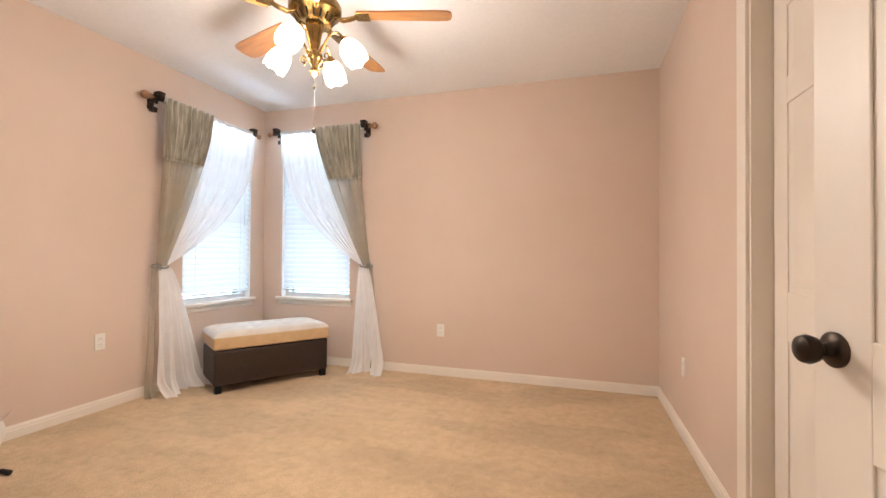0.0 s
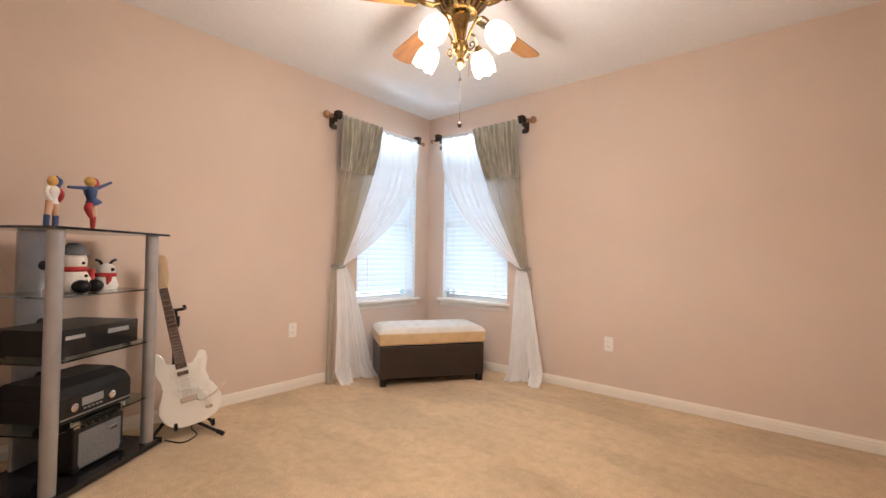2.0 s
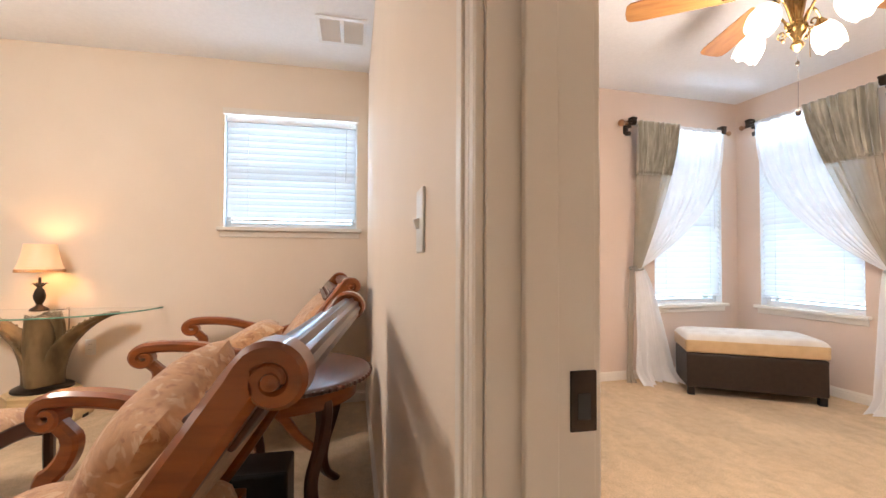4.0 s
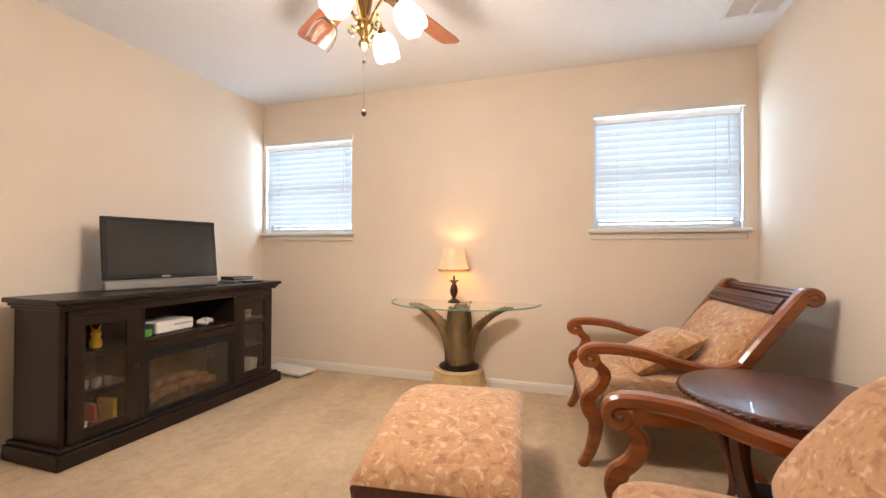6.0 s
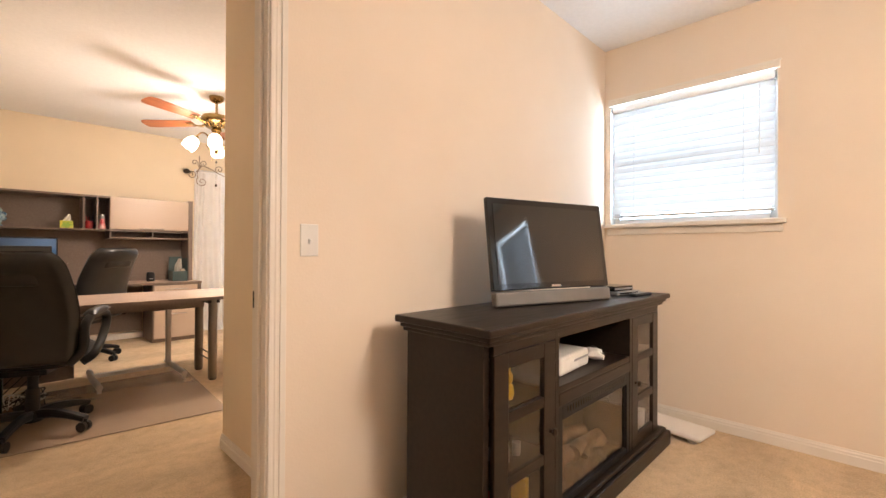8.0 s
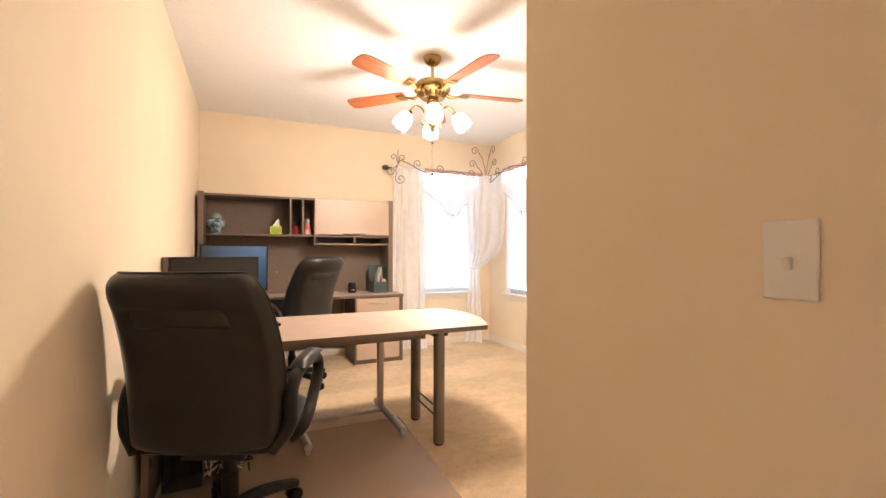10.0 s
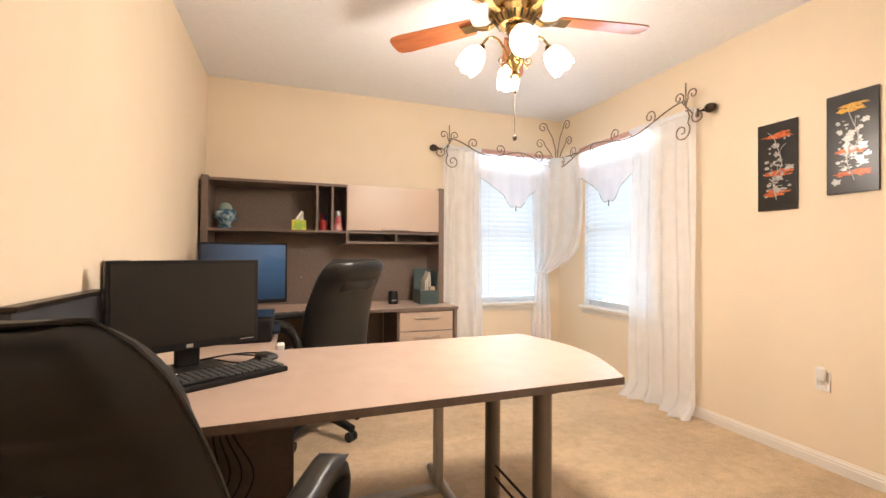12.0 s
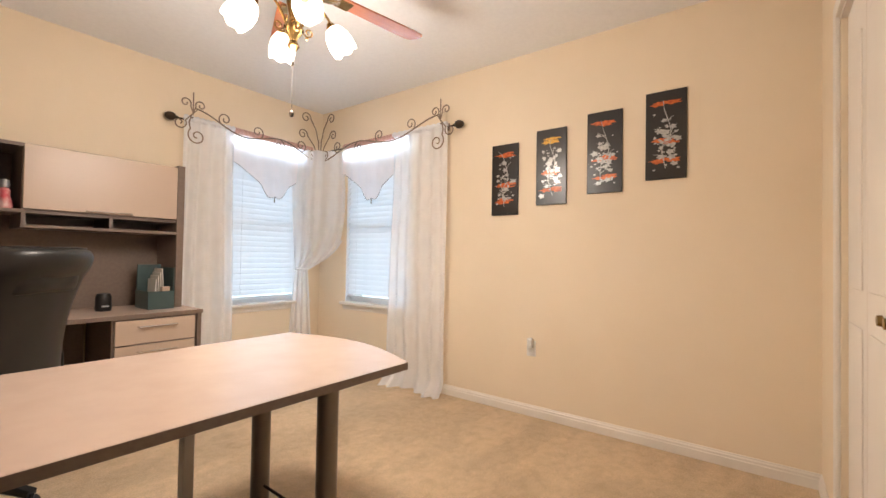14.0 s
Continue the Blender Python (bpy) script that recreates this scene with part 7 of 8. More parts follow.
def monitor(m, w, h, label, group="monitors", badge=True, face=None):
    t = thing("monitor", m, label, "monitor", group)
    part("bezel", box((-w / 2, -0.020, 0.085), (w / 2, 0.0, 0.085 + h), 0.004, bm=box((-w * 0.38, 0.0, 0.12), (w * 0.38, 0.035, 0.05 + h), 0.012)), M_BLACK, t)
    part("screen", box((-w / 2 + 0.016, -0.0225, 0.115), (w / 2 - 0.016, -0.0195, 0.085 + h - 0.016)), face or M_SCREEN, t, "dark blank screen" if badge else "screen lit with a dark blue gradient")
    if badge:
        part("badge", box((-0.012, -0.0225, 0.092), (0.012, -0.0195, 0.106), 0.001), M_SILVER, t)
        part("sticker", box((w / 2 - 0.075, -0.0218, 0.098), (w / 2 - 0.02, -0.0195, 0.101)), M_SILVER, t)
    part("neck", box((-0.045, 0.0, 0.01), (0.045, 0.028, 0.20), 0.008), M_BLACK, t)
    part("foot", box((-0.12, -0.08, 0.0), (0.12, 0.09, 0.014), 0.005), M_BLACK, t)
    return t


monitor(Matrix.Translation((0.185, -6.99, 0.7555)) @ Matrix.Rotation(math.atan2(0.236, 0.48) + math.pi * 0, 4, "Z") @ Matrix.Rotation(radians(180), 4, "Z"), 0.535, 0.352, "black computer monitor with dark blank screen on the peninsula desk", face=M_MATTE_SCREEN)
# a lit screen: blue idle picture, brightest in the upper corner
M_LIT = mat("lit_screen", (0.012, 0.013, 0.016), rough=0.12)
nt = M_LIT.node_tree
lb = nt.nodes["Principled BSDF"]
tc, dist, ramp = nt.nodes.new("ShaderNodeTexCoord"), nt.nodes.new("ShaderNodeVectorMath"), nt.nodes.new("ShaderNodeValToRGB")
dist.operation, dist.inputs[1].default_value = "DISTANCE", (0.20, -0.02, 0.50)
nt.links.new(tc.outputs["Object"], dist.inputs[0])
nt.links.new(dist.outputs["Value"], ramp.inputs[0])
ramp.color_ramp.elements[0].color, ramp.color_ramp.elements[1].color = (0.075, 0.15, 0.26, 1), (0.003, 0.007, 0.015, 1)
ramp.color_ramp.elements[1].position = 0.52
nt.links.new(ramp.outputs[0], lb.inputs["Emission Color"])
lb.inputs["Emission Strength"].default_value = 0.7
monitor(Matrix.Translation((0.115, -8.50, 0.7555)) @ Matrix.Rotation(radians(180 + 14), 4, "Z"), 0.60, 0.455, "black computer monitor with dark blue lit screen on the corner desk", badge=False, face=M_LIT)


def keyboard(m, label):
    k = thing("keyboard", m @ Matrix.Scale(1.1, 4), label, "keyboard", "keyboards")
    bm = box((-0.225, -0.08, 0.0), (0.225, 0.08, 0.018), 0.004)
    part("case", bm, M_BLACK, k)
    key = None
    for r in range(6):
        n = 20
        for i in range(n):
            if (r == 5 and 4 <= i <= 9) or (i in (14, 18) and r == 0):
                continue
            mk = Matrix.Translation((-0.205 + 0.0216 * i, 0.062 - 0.0235 * r - (0.004 if r else 0), 0.0225))
            if key is None:
                key = part("key", box((-0.009, -0.0095, -0.0045), (0.009, 0.0095, 0.0045), 0.002, seg=1), mat("key_black", (0.03, 0.03, 0.03), (0.04, 0.04, 0.04), 30, rough=0.5), k)
                key.matrix_local = mk
            else:
                twin(key, mk, k)
    part("space_bar", box((-0.12, -0.069, 0.018), (0.01, -0.050, 0.027), 0.003), M_BLACK, k)
    return k


keyboard(Matrix.Translation((0.068, -6.80, 0.7555)) @ Matrix.Rotation(math.atan2(0.24, 0.413) + math.pi, 4, "Z"), "black keyboard on the peninsula desk")
keyboard(Matrix.Translation((-0.10, -8.30, 0.7555)) @ Matrix.Rotation(radians(180 + 14), 4, "Z"), "black keyboard on the corner desk")


def mouse(m, label, material):
    t = thing("computer_mouse", m, label, "mouse")
    part("shell", pillow(0.062, 0.115, 0.034, m=Matrix.Translation((0, 0, 0.013)), n=14, power=0.5), material, t, smooth=True)
    part("wheel", box((-0.004, -0.04, 0.024), (0.004, -0.022, 0.031), 0.003), M_SILVER, t)


mouse(Matrix.Translation((-0.10, -7.06, 0.7595)) @ Matrix.Rotation(radians(30), 4, "Z"), "black computer mouse on the desk", M_BLACK)
mouse(Matrix.Translation((-0.42, -8.64, 0.7595)), "dark red computer mouse on the corner desk", mat("dark_red_plastic", (0.16, 0.015, 0.015), (0.10, 0.01, 0.01), 9, rough=0.3))

# clutter on the desk run
pn = thing("printer_tray", Matrix.Translation((0.02, -7.62, 0.7555)), "black desktop printer with raised paper tray", "printer")
part("body", box((-0.13, -0.20, 0.0), (0.22, 0.18, 0.12), 0.012), M_BLACK, pn)
part("tray", box((-0.135, -0.16, 0.122), (0.20, 0.15, 0.132), 0.003), M_GLOSS, pn)
part("paper_feed", box((-0.10, -0.16, 0.0), (0.12, -0.148, 0.24), 0.004, m=Matrix.Translation((0.08, 0.10, 0.10)) @ Matrix.Rotation(radians(18), 4, "X")), M_BLACK, pn)
part("output_lip", box((-0.17, -0.12, 0.03), (-0.131, 0.12, 0.045), 0.004), M_GLOSS, pn)
wb = tagged(part("white_dispenser", box((-0.172, -7.46, 0.675), (-0.134, -7.38, 0.750), 0.006), M_PAPER), "small white plastic box fixed to the desk edge", "box")
dv = thing("slate_panel", Matrix(), "dark slate board standing against the wall behind the desk", "board")
part("board", box((0.440, -6.90, 0.757), (0.470, -6.37, 1.075), 0.003), M_SLATE, dv)
part("cap", box((0.428, -6.905, 1.0755), (0.472, -6.365, 1.090), 0.003), M_BRONZE, dv)
pb2 = tagged(part("wall_box", box((0.43, -7.16, 0.757), (0.472, -7.0, 1.19), 0.004), M_TAUPE), "narrow brown box standing against the wall", "box")
for k, pts in enumerate((((0.30, -6.98, 0.762), (0.20, -6.88, 0.765), (0.30, -6.78, 0.76), (0.42, -6.72, 0.76)), ((0.10, -7.10, 0.763), (0.0, -7.02, 0.762), (-0.06, -7.12, 0.762), (0.05, -7.2, 0.76)), ((0.25, -7.02, 0.77), (0.05, -7.13, 0.775), (-0.07, -7.12, 0.775), (-0.1, -7.08, 0.762)))):
    tagged(part("cable", tube(smoothed(pts, 6), 0.0035, 6), M_PAPER if k == 0 else M_BLACK), "thin cable lying loose on the desk", "cable", "desk cables")
for k in range(4):
    tagged(part("cable", tube(smoothed([(0.02 + 0.03 * k, -7.19, 0.72), (0.05 + 0.02 * k, -7.16 + 0.02 * k, 0.45), (-0.05 + 0.05 * k, -7.13, 0.22), (0.10 + 0.06 * k, -7.05, 0.02), (0.25, -6.85 - 0.05 * k, 0.012)], 6), 0.004, 6), M_BLACK), "black cable hanging under the desk", "cable", "desk cables")
for k in range(6):
    rng = random.Random(40 + k)
    pts = [(0.12 + rng.uniform(-0.14, 0.12), -6.62 + rng.uniform(-0.14, 0.14), 0.014 + 0.11 * abs(math.sin(1.7 * i + k)) * (0 < i < 7)) for i in range(8)]
    tagged(part("cable", tube(smoothed(pts, 6), 0.0038, 6), (M_BLACK, M_PAPER, M_LIGHT_METAL)[k % 3]), "loose cable tangled on the mat under the desk", "cable", "desk cables")
pc = thing("computer_tower", Matrix.Translation((0.30, -6.72, 0)), "black computer tower under the desk", "computer")
part("case", box((-0.09, -0.22, 0.012), (0.09, 0.22, 0.40), 0.006), M_BLACK, pc)
part("front", box((-0.088, 0.2205, 0.014), (0.088, 0.235, 0.398), 0.006), M_GLOSS, pc)
part("power_button", lathe([(0, 0), (0.016, 0), (0.014, 0.004), (0, 0.004)], 16, m=Matrix.Translation((0, 0.235, 0.27)) @ Matrix.Rotation(radians(-90), 4, "X")), M_SILVER, pc)
for y in (-0.18, 0.18):
    part("foot", box((-0.08, y - 0.02, 0), (0.08, y + 0.02, 0.0125)), M_BLACK, pc)
ps = tagged(part("power_strip", box((0.02, -7.0, 0.005), (0.07, -6.70, 0.045), 0.006), M_PAPER), "white power strip on the floor under the desk", "power strip")

M_CELADON = mat("celadon_glaze", (0.32, 0.45, 0.47), (0.05, 0.12, 0.22), 22, rough=0.15, coat=0.5, contrast=(0.42, 0.58))
gz = thing("ceramic_ornament", Matrix.Translation((0.30, -8.93, 1.415)), "blue and white glazed ceramic ornament on the hutch shelf", "ornament")
bm = lathe([(0, 0), (0.05, 0), (0.055, 0.012), (0.04, 0.03), (0.05, 0.06), (0.072, 0.09), (0.078, 0.125), (0.06, 0.155), (0.03, 0.165), (0, 0.166)], 24)
for i in range(7):
    a = i * 2 * math.pi / 7
    bmesh.ops.create_icosphere(bm, subdivisions=2, radius=0.030, matrix=Matrix.Translation((0.062 * math.cos(a), 0.062 * math.sin(a), 0.11 + 0.02 * math.sin(3 * a))))
part("body", bm, M_CELADON, gz, smooth=True)
bm = B()
bmesh.ops.create_uvsphere(bm, u_segments=20, v_segments=14, radius=0.052, matrix=Matrix.Translation((0, 0, 0.165)))
part("globe", bm, mat("jade", (0.35, 0.42, 0.33), (0.22, 0.33, 0.30), 18, rough=0.2), gz, smooth=True)
tb = thing("tissue_box", Matrix.Translation((-0.27, -8.90, 1.415)), "yellow-green tissue box with a white tissue on the shelf", "tissue box")
part("carton", box((-0.058, -0.058, 0), (0.058, 0.058, 0.085), 0.003), mat("citrus_print", (0.62, 0.56, 0.05), (0.25, 0.42, 0.06), 26, rough=0.5, contrast=(0.45, 0.55)), tb)
part("tissue", surf(lambda u, v: Vector(((u - 0.5) * 0.075 * (1 - 0.6 * v) - 0.02 * v, 0.012 * math.sin(7 * u + 3 * v), 0.084 + 0.085 * v * (1 - 0.35 * abs(u - 0.4)))), 12, 12), M_PAPER, tb, smooth=True)
thick(tb.children[1], 0.001)
pc2 = thing("pencil_cup", Matrix.Translation((-0.478, -8.92, 1.415)), "red pencil cup with pens in the hutch cubby", "pencil cup")
part("cup", lathe([(0, 0), (0.038, 0), (0.04, 0.09), (0.037, 0.09), (0.035, 0.004), (0, 0.004)], 18), M_RED_GLOSS, pc2, smooth=True)
for i in range(4):
    part("pen", tube([(0.012 * math.cos(i * 1.6), 0.012 * math.sin(i * 1.6), 0.01), (0.032 * math.cos(i * 1.6), 0.032 * math.sin(i * 1.6), 0.15)], 0.004, 6), (M_RED, M_BLACK, M_BLUE, M_RED)[i], pc2)
bt = thing("pink_bottle", Matrix.Translation((-0.598, -8.90, 1.415)), "pink and grey bottle in the hutch cubby", "bottle")
part("body", lathe([(0, 0), (0.036, 0), (0.042, 0.02), (0.036, 0.05), (0.026, 0.085), (0.03, 0.11), (0.018, 0.13), (0, 0.132)], 18), mat("pink_gloss", (0.60, 0.08, 0.10), (0.75, 0.45, 0.42), 18, rough=0.2), bt, smooth=True)
part("cap", lathe([(0, 0.13), (0.022, 0.131), (0.026, 0.15), (0.022, 0.175), (0, 0.182)], 16), M_SILVER, bt, smooth=True)
fo = thing("file_organizer", Matrix.Translation((-1.40, -8.86, 0.7555)), "dark teal desk file organizer holding papers", "file organizer")
bm = box((-0.085, -0.13, 0), (0.085, 0.12, 0.01), 0.002)
box((-0.085, 0.112, 0.01), (0.085, 0.12, 0.13), 0.002, bm=bm)
part("front_tray", bm, M_TEAL, fo)
for x in (-0.085, 0.078):
    part("side", box((x, -0.13, 0.01), (x + 0.007, 0.112, 0.13 if x > 0 else 0.30), 0.002), M_TEAL, fo)
part("rear", box((-0.078, -0.13, 0.01), (0.078, -0.123, 0.32), 0.002), M_TEAL, fo)
for i in range(4):
    part("paper", box((-0.05 + 0.022 * i, -0.10, 0.02), (-0.044 + 0.022 * i, 0.05, 0.29 - 0.025 * i), 0.001, m=Matrix.Rotation(radians(4 - 2 * i), 4, "Y")), M_PAPER, fo)
part("card_stack", box((-0.06, 0.06, 0.012), (-0.01, 0.105, 0.16), 0.001), M_GLOSS_TAN, fo)
sk = thing("desk_speaker", Matrix.Translation((-1.10, -8.90, 0.7555)), "small black desk speaker", "speaker")
part("body", lathe([(0, 0), (0.045, 0), (0.048, 0.02), (0.045, 0.10), (0.035, 0.12), (0, 0.122)], 22), M_BLACK, sk, smooth=True)
part("badge", box((-0.02, 0.046, 0.03), (0.02, 0.0485, 0.04)), M_SILVER, sk)

# the four lacquer panels
M_LACQUER = mat("black_lacquer", (0.012, 0.010, 0.009), (0.018, 0.015, 0.013), 6, rough=0.3)
M_PEARL = mat("mother_of_pearl", (0.62, 0.60, 0.56), (0.40, 0.40, 0.40), 60, rough=0.25, metal=0.25)
M_ORANGE = mat("orange_inlay", (0.62, 0.14, 0.02), (0.40, 0.06, 0.01), 50, rough=0.35)
M_GOLDLEAF = mat("yellow_inlay", (0.72, 0.42, 0.04), (0.60, 0.28, 0.02), 50, rough=0.3)
for i, (y0, z1) in enumerate(((-6.965, 2.065), (-6.585, 2.125), (-6.206, 2.182), (-5.832, 2.240))):
    rng = random.Random(11 + i)
    w, h = 0.232, 0.557
    a = thing("lacquer_panel", Matrix.Translation((WX, y0 + w / 2, z1 - h)) @ FACE_E, "black lacquer wall panel with inlaid flowers and orange clouds", "wall art", "lacquer wall panels")
    part("board", box((-w / 2, 0.002, 0), (w / 2, 0.014, h), 0.002), M_LACQUER, a)
    part("hanger", tube([(-0.006, 0.006, h - 0.002), (0, 0.006, h + 0.010), (0.006, 0.006, h - 0.002)], 0.0015, 6), M_BRASS, a)

    layer = [0]

    def blot(cx, cz, rx, rz, n=9):
        bm = B()
        ring = []
        layer[0] += 1
        y = 0.0146 + 0.00003 * layer[0]
        for k in range(n * 2):
            t = 2 * math.pi * k / (n * 2)
            q = 1 + rng.uniform(-0.2, 0.2) + 0.25 * math.cos(5 * t)
            ring.append(bm.verts.new((cx + rx * q * math.cos(t), y, cz + rz * q * math.sin(t))))
        bm.faces.new(ring)
        base = bm.faces[:]
        ex = bmesh.ops.extrude_face_region(bm, geom=base)
        for v in ex["geom"]:
            if isinstance(v, bmesh.types.BMVert):
                v.co.y = 0.0138
        return bm

    for k, z in enumerate((h * 0.85, h * 0.42, h * 0.20)):
        bm = B()
        for j in range(6):
            append(bm, blot(rng.uniform(-0.05, 0.05), z + rng.uniform(-0.014, 0.014), rng.uniform(0.03, 0.055), rng.uniform(0.006, 0.013)))
        part("cloud_inlay", bm, M_GOLDLEAF if (i == 1 and k == 0) else M_ORANGE, a, "orange cloud inlay")
    bm = B()
    stem = smoothed([(rng.uniform(-0.03, 0.03), 0.016, h * 0.12), (0.02, 0.016, h * 0.35), (-0.03, 0.016, h * 0.52), (0.01, 0.016, h * 0.80)], 6)
    tube(stem, 0.0028, 5, bm=bm)
    for p in stem[3::3]:
        q = (p.x + rng.uniform(-0.07, 0.07), 0.016, p.z + rng.uniform(0.01, 0.06))
        tube([tuple(p), ((p.x + q[0]) / 2, 0.016, (p.z + q[2]) / 2 + 0.01), q], 0.0018, 5, bm=bm)
    part("stem_inlay", bm, M_PEARL, a, "pearl stem inlay")
    bm = B()
    for j in range(70):
        big = j < 16
        r = rng.uniform(0.013, 0.026) if big else rng.uniform(0.005, 0.011)
        z = rng.gauss(0.42, 0.15) * h
        x = rng.gauss(0, 0.042)
        if abs(x) < w / 2 - 0.03 and h * 0.10 < z < h * 0.82:
            append(bm, blot(x, z, r, r * rng.uniform(0.5, 0.9), 5))
    fl = part("flower_inlay", bm, M_PEARL, a, "pearl flower inlay")
    fl["kind"] = "stuff"

# closet bifold doors on the north side
cl = thing("closet_doors", Matrix(), "white moulded bifold closet doors, closed", "closet door", kind="structure")
for k in range(4):
    x0 = -2.445 + 0.373 * k
    lf = part("leaf", box((x0, CLOSET_Y + 0.020, 0.012), (x0 + 0.367, CLOSET_Y + 0.05, 2.16), 0.003), M_TRIM, cl)
    for z0, z1 in ((0.20, 0.95), (1.08, 1.98)):
        bm = box((x0 + 0.06, CLOSET_Y + 0.0145, z0), (x0 + 0.307, CLOSET_Y + 0.0205, z1), 0.005)
        part("panel", bm, M_TRIM, lf)
    if k in (1, 2):
        part("knob", lathe([(0, 0), (0.008, 0), (0.008, 0.015), (0.016, 0.02), (0.014, 0.03), (0, 0.032)], 14, m=Matrix.Translation((x0 + (0.33 if k == 1 else 0.035), CLOSET_Y + 0.02, 1.02)) @ Matrix.Rotation(radians(90), 4, "X")), M_BRASS, lf, "small brass knob", True)
bm = box((-2.455, CLOSET_Y - 0.001, 2.16), (-0.945, CLOSET_Y + 0.10, 2.175))
tagged(part("trim", bm, M_TRIM), kind="structure", category="trim")
tr = box((-2.535, CLOSET_Y - 0.016, 0), (-2.465, CLOSET_Y, 2.24), 0.004)
box((-0.935, CLOSET_Y - 0.016, 0), (-0.865, CLOSET_Y, 2.24), 0.004, bm=tr)
box((-2.465, CLOSET_Y - 0.016, 2.175), (-0.935, CLOSET_Y, 2.24), 0.004, bm=tr)
tagged(part("trim", tr, M_TRIM), kind="structure", category="door casing")

# window dressing in the office corner
M_SHEER_HANGING = cloth_sheer("white_hanging_sheer", (0.97, 0.97, 0.985), 0.26, 0.30)
M_VALANCE = cloth_sheer("valance_cloth", (0.96, 0.88, 0.86), 0.12, 0.6)
M_CORD = mat("valance_trim", (0.30, 0.25, 0.20), (0.24, 0.2, 0.16), 30, rough=0.8)


def sheer_drop(m, w, folds, label, flare=0.0, ztop=2.30, z1=0.006):
    c = thing("sheer_curtain", m, label, "curtain", "office sheers")

    def fn(u, v):
        z = ztop + (z1 - ztop) * v
        x = (u - 0.5) * w * (1 + 0.10 * v) + flare * v * v
        y = 0.085 + 0.024 * (0.6 + 0.5 * v) * math.sin(2 * math.pi * folds * u + 1.1 * math.sin(7 * u) + 0.7 * math.sin(2.2 * z + 3 * u))
        if z < 0.12:
            y += 0.12 * ((0.12 - z) / 0.12) ** 1.5 * (0.6 + 0.4 * math.sin(9 * u))
        return Vector((x, y, z))
    part("panel", surf(fn, 110, 40), M_SHEER_HANGING, c, "white sheer panel", True)
    part("rod_pocket", surf(lambda u, v: Vector(((u - 0.5) * w, 0.085 + 0.022 * math.cos(2 * math.pi * v), ztop + 0.022 * math.sin(2 * math.pi * v) + 0.004 * math.sin(60 * u))), 60, 12), M_SHEER, c, smooth=True)
    return c


SW = Matrix.Translation((WX, 0, 0)) @ FACE_E          # local x = -world y
SS = Matrix.Translation((0, Y3, 0)) @ FACE_N
sheer_drop(SW @ Matrix.Translation((7.68, 0, 0)), 0.62, 5.5, "white sheer curtain hanging to the carpet beside the panels", flare=0.02)
sheer_drop(SS @ Matrix.Translation((-1.86, 0, 0)), 0.42, 4.3, "white sheer curtain hanging beside the hutch")


def corner_sheer(m):
    """The gathered sheer in the corner, drawn to one side and tied above the sill."""
    c = thing("sheer_curtain", m, "white sheer curtain gathered and tied in the corner", "curtain", "office sheers")
    tie = 1.02

    def swag(u, v):
        z = 2.27 + (tie - 2.27) * v
        left = 0.27 - 0.06 * v * v
        right = -0.30 - 0.03 * math.sin(math.pi * v) + 0.385 * v ** 7
        z -= 0.05 * v ** 6 * math.sin(math.pi * min(1.0, u * 1.3)) * (1 - u)
        return Vector((right + (left - right) * u, 0.02 + 0.10 * math.sin(math.pi * min(1, v)) ** 2 * math.sin(math.pi * u) + 0.020 * math.sin(2 * math.pi * 5 * u + 2 * z + 1.2 * math.sin(9 * u)), z))

    def tail(u, v):
        z = tie + (0.007 - tie) * v
        left, right = 0.205 + 0.075 * v ** 0.8, 0.085 - 0.065 * v ** 0.8
        return Vector((right + (left - right) * u, 0.02 + (0.012 + 0.016 * v) * math.sin(2 * math.pi * 3.3 * u + 0.8 * v) + 0.03 * max(0.0, v - 0.9) * 10, z))
    part("panel", surf(swag, 90, 44), M_SHEER, c, "white sheer panel", True)
    part("tail", surf(tail, 50, 24), M_SHEER_GATHERED, c, "white sheer tail below the tie", True)
    part("tie", tube([(0.145 + 0.066 * math.cos(a), 0.02 + 0.032 * math.sin(a), tie) for a in [2 * math.pi * i / 20 for i in range(21)]], 0.009, 8), M_SHEER_GATHERED, c, "white tie", True)


corner_sheer(Matrix.Translation((WX + 0.17, Y3 + 0.17, 0)) @ Matrix.Rotation(radians(-45), 4, "Z"))


def pointed_valance(m, w):
    c = thing("valance", m, "blush pointed valance with dark corded edge and tassel", "valance", "office valances")

    def low(u):
        a = abs(2 * u - 1)
        return 2.22 - 0.20 - 0.28 * (1 - a) ** 1.15 - 0.06 * max(0, math.sin(3 * math.pi * a)) * (a < 0.7)
    thick(part("cloth", surf(lambda u, v: Vector(((u - 0.5) * w, 0.055 + 0.006 * math.sin(40 * u), 2.31 + (low(u) - 2.31) * v)), 60, 16), M_VALANCE, c, "blush cloth", True), 0.001)
    part("corded_edge", tube([((i / 50 - 0.5) * w, 0.058, low(i / 50)) for i in range(51)], 0.0024, 6), M_CORD, c, "dark corded edge")
    part("tassel", lathe([(0, -0.06), (0.007, -0.058), (0.005, -0.03), (0.007, -0.018), (0.004, -0.006), (0, 0)], 12, m=Matrix.Translation((0, 0.058, low(0.5)))), M_CORD, c)
    part("gathered_head", surf(lambda u, v: Vector(((u - 0.5) * w, 0.062 + 0.016 * math.sin(math.pi * v) + 0.006 * math.sin(150 * u), 2.275 + 0.05 * v)), 90, 6), mat("rose_ruche", (0.55, 0.30, 0.24), (0.66, 0.42, 0.36), 30, rough=0.7, stretch=(4, 1, 1)), c, "rose ruched heading", True)


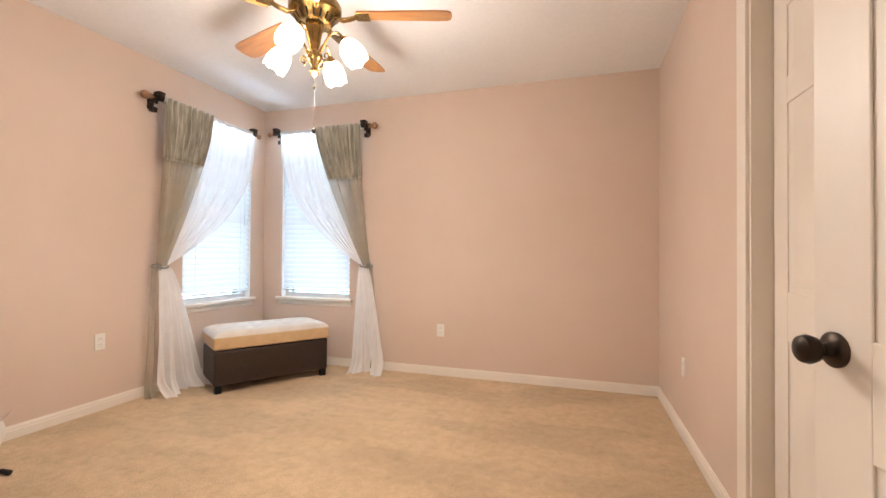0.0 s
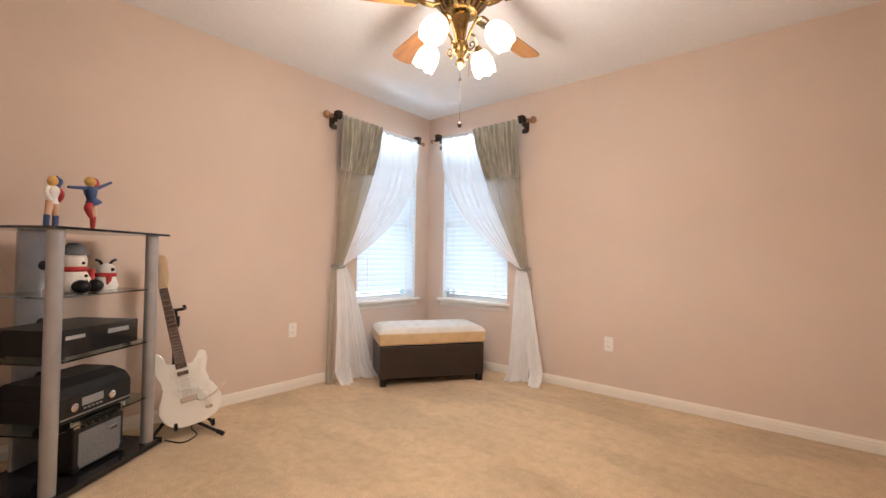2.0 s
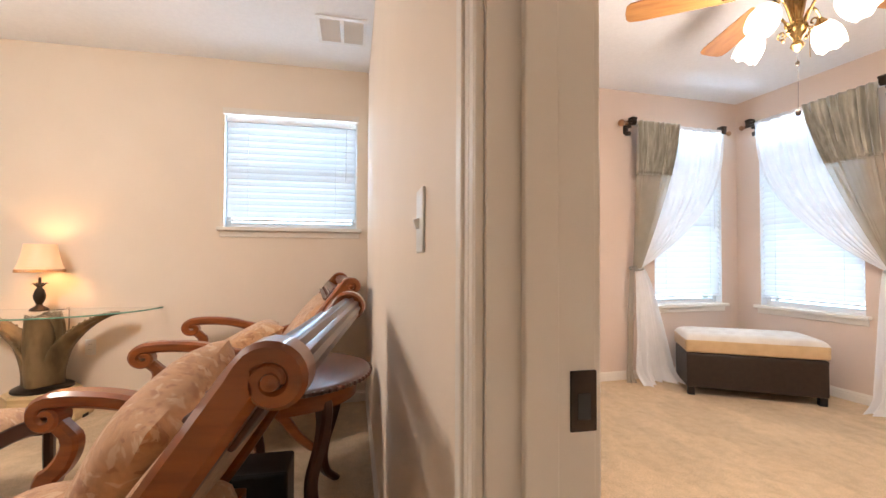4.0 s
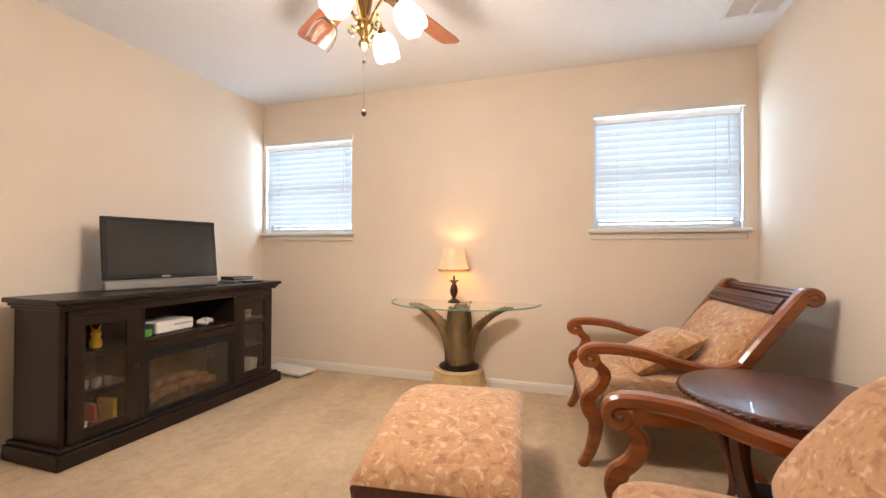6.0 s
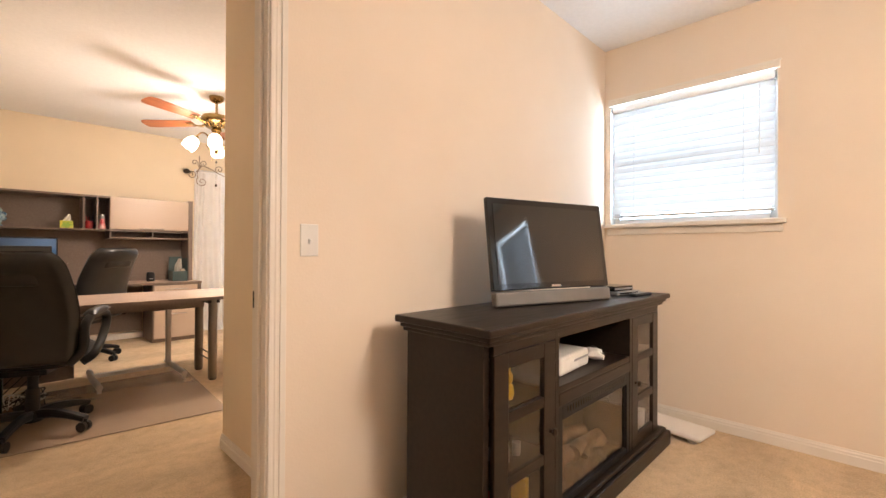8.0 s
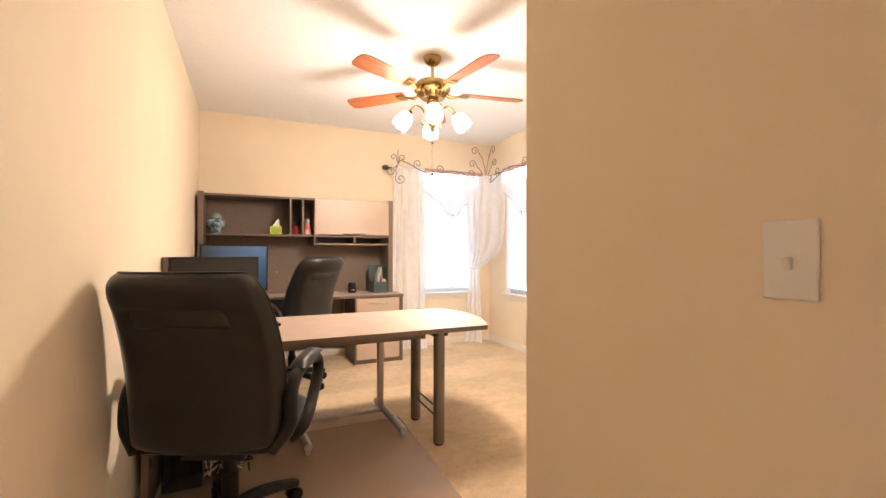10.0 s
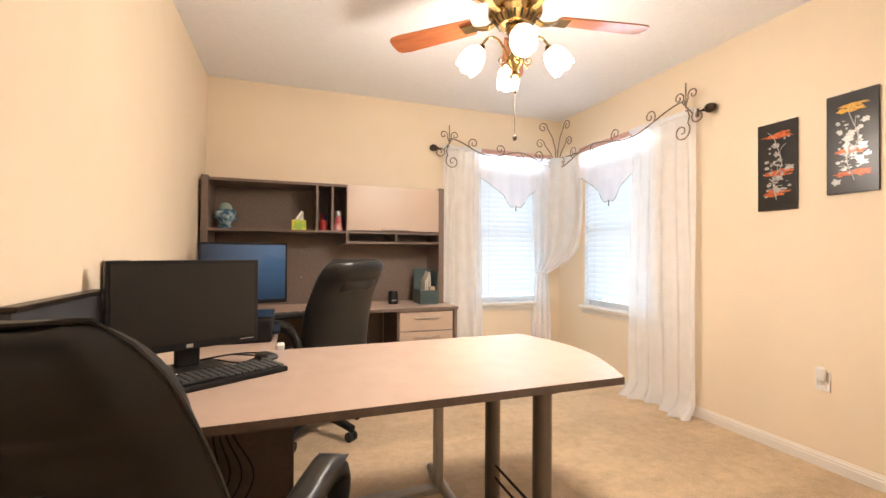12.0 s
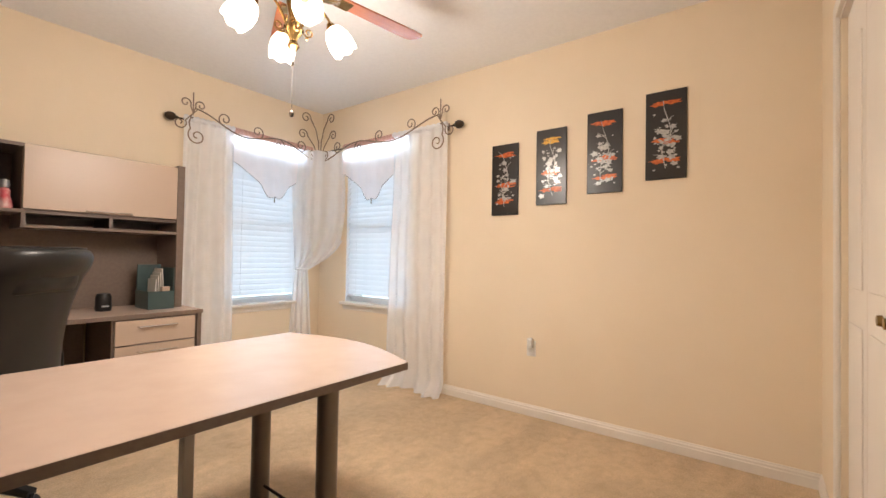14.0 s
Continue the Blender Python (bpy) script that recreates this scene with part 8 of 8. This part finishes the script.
pointed_valance(SS @ Matrix.Translation((-2.50, 0, 0)), 0.86)
pointed_valance(SW @ Matrix.Translation((8.30, 0, 0)), 0.86)


def scroll_rod(m, side, L):
    """Wrought-iron scroll rod; local x from the outer end (0) to the corner (L)."""
    r = thing("scroll_rod", m, "wrought-iron scroll curtain rod with dark ball finial", "curtain rod", "office scroll rods")
    y, z0 = 0.125, 2.30

    def T(pts, rad=0.0052):
        return tube([(side * a, y, b) for a, b in pts], rad, 6)
    part("straight_rod", tube([(side * -0.07, 0.055, z0 - 0.012), (side * (L - 0.02), 0.055, z0 - 0.012)], 0.007, 10), M_BRONZE, r, smooth=True)
    part("finial", lathe([(0, -0.045), (0.02, -0.04), (0.032, -0.02), (0.035, 0), (0.03, 0.022), (0.014, 0.035), (0.012, 0.05), (0, 0.05)], 20, m=Matrix.Translation((side * -0.10, 0.055, z0 - 0.012)) @ Matrix.Rotation(radians(90 * side), 4, "Y")), M_BRONZE, r, "dark ball finial", True)
    wave = [(0.06 + (L - 0.10) * i / 60, z0 + 0.03 - 0.12 * i / 60 + 0.05 * math.cos(2 * math.pi * 1.5 * i / 60)) for i in range(61)]
    part("wave_bar", T(wave, 0.0062), M_IRON, r, smooth=True)
    for k, (f, up) in enumerate(((0.20, 1), (0.46, 1), (0.64, -1), (0.84, 1))):
        i = int(f * 60)
        a, b = wave[i]
        part("scroll", T(spiral(a, b + up * 0.062, 0.062, 0.012, -90 * up, 1.35 * (1 if k % 2 else -1))), M_IRON, r, smooth=True)
    part("end_scroll", T([(0.07, z0 + 0.07), (0.03, z0 + 0.02), (0.01, z0 - 0.05)] + spiral(0.075, z0 - 0.15, 0.075, 0.014, 135, 1.4)), M_IRON, r, smooth=True)
    part("end_scroll", T([(0.03, z0 + 0.02), (-0.02, z0 - 0.04)] + spiral(-0.06, z0 - 0.065, 0.052, 0.010, 20, -1.2)), M_IRON, r, smooth=True)
    part("spike", T([(0.04, z0 + 0.02), (0.04, z0 + 0.21)], 0.005), M_IRON, r)
    for s in (-1, 1):
        part("spike_scroll", T(smoothed([(0.04, 0, z0 + 0.06), (0.04 + s * 0.03, 0, z0 + 0.11)], 3) and [(0.04, z0 + 0.04), (0.04 + s * 0.02, z0 + 0.09)] + spiral(0.04 + s * 0.06, z0 + 0.11, 0.042, 0.009, 180 if s > 0 else 0, -1.1 * s)), M_IRON, r, smooth=True)
    for pts in ([(L - 0.02, z0 - 0.09), (L - 0.03, z0 + 0.08), (L - 0.07, z0 + 0.21), (L - 0.130, z0 + 0.295)] + spiral(L - 0.190, z0 + 0.30, 0.060, 0.012, 0, 1.3),
                [(L - 0.03, z0 - 0.09), (L - 0.09, z0 + 0.03), (L - 0.168, z0 + 0.115)] + spiral(L - 0.225, z0 + 0.120, 0.056, 0.012, 0, 1.3),
                [(L - 0.02, z0 - 0.10), (L - 0.06, z0 - 0.115)] + spiral(L - 0.10, z0 - 0.065, 0.052, 0.012, -80, -1.3)):
        part("corner_scroll", T(pts), M_IRON, r, smooth=True)
    part("bracket", box((side * 0.04 - 0.012, 0.0, z0 - 0.03), (side * 0.04 + 0.012, 0.012, z0 + 0.03), 0.003, bm=tube([(side * 0.04, 0.0, z0), (side * 0.04, y, z0)], 0.006, 6)), M_IRON, r)
    return r


scroll_rod(SS @ Matrix.Translation((-1.66, 0, 0)), -1, 1.325)
scroll_rod(SW @ Matrix.Translation((7.37, 0, 0)), 1, 1.675)
fr = thing("air_freshener", Matrix.Translation((WX + 0.0085, -6.61, 0.535)) @ FACE_E, "white plug-in air freshener in the wall outlet", "air freshener")
part("body", box((-0.022, 0.0, -0.03), (0.022, 0.035, 0.045), 0.010), M_WHITE, fr)
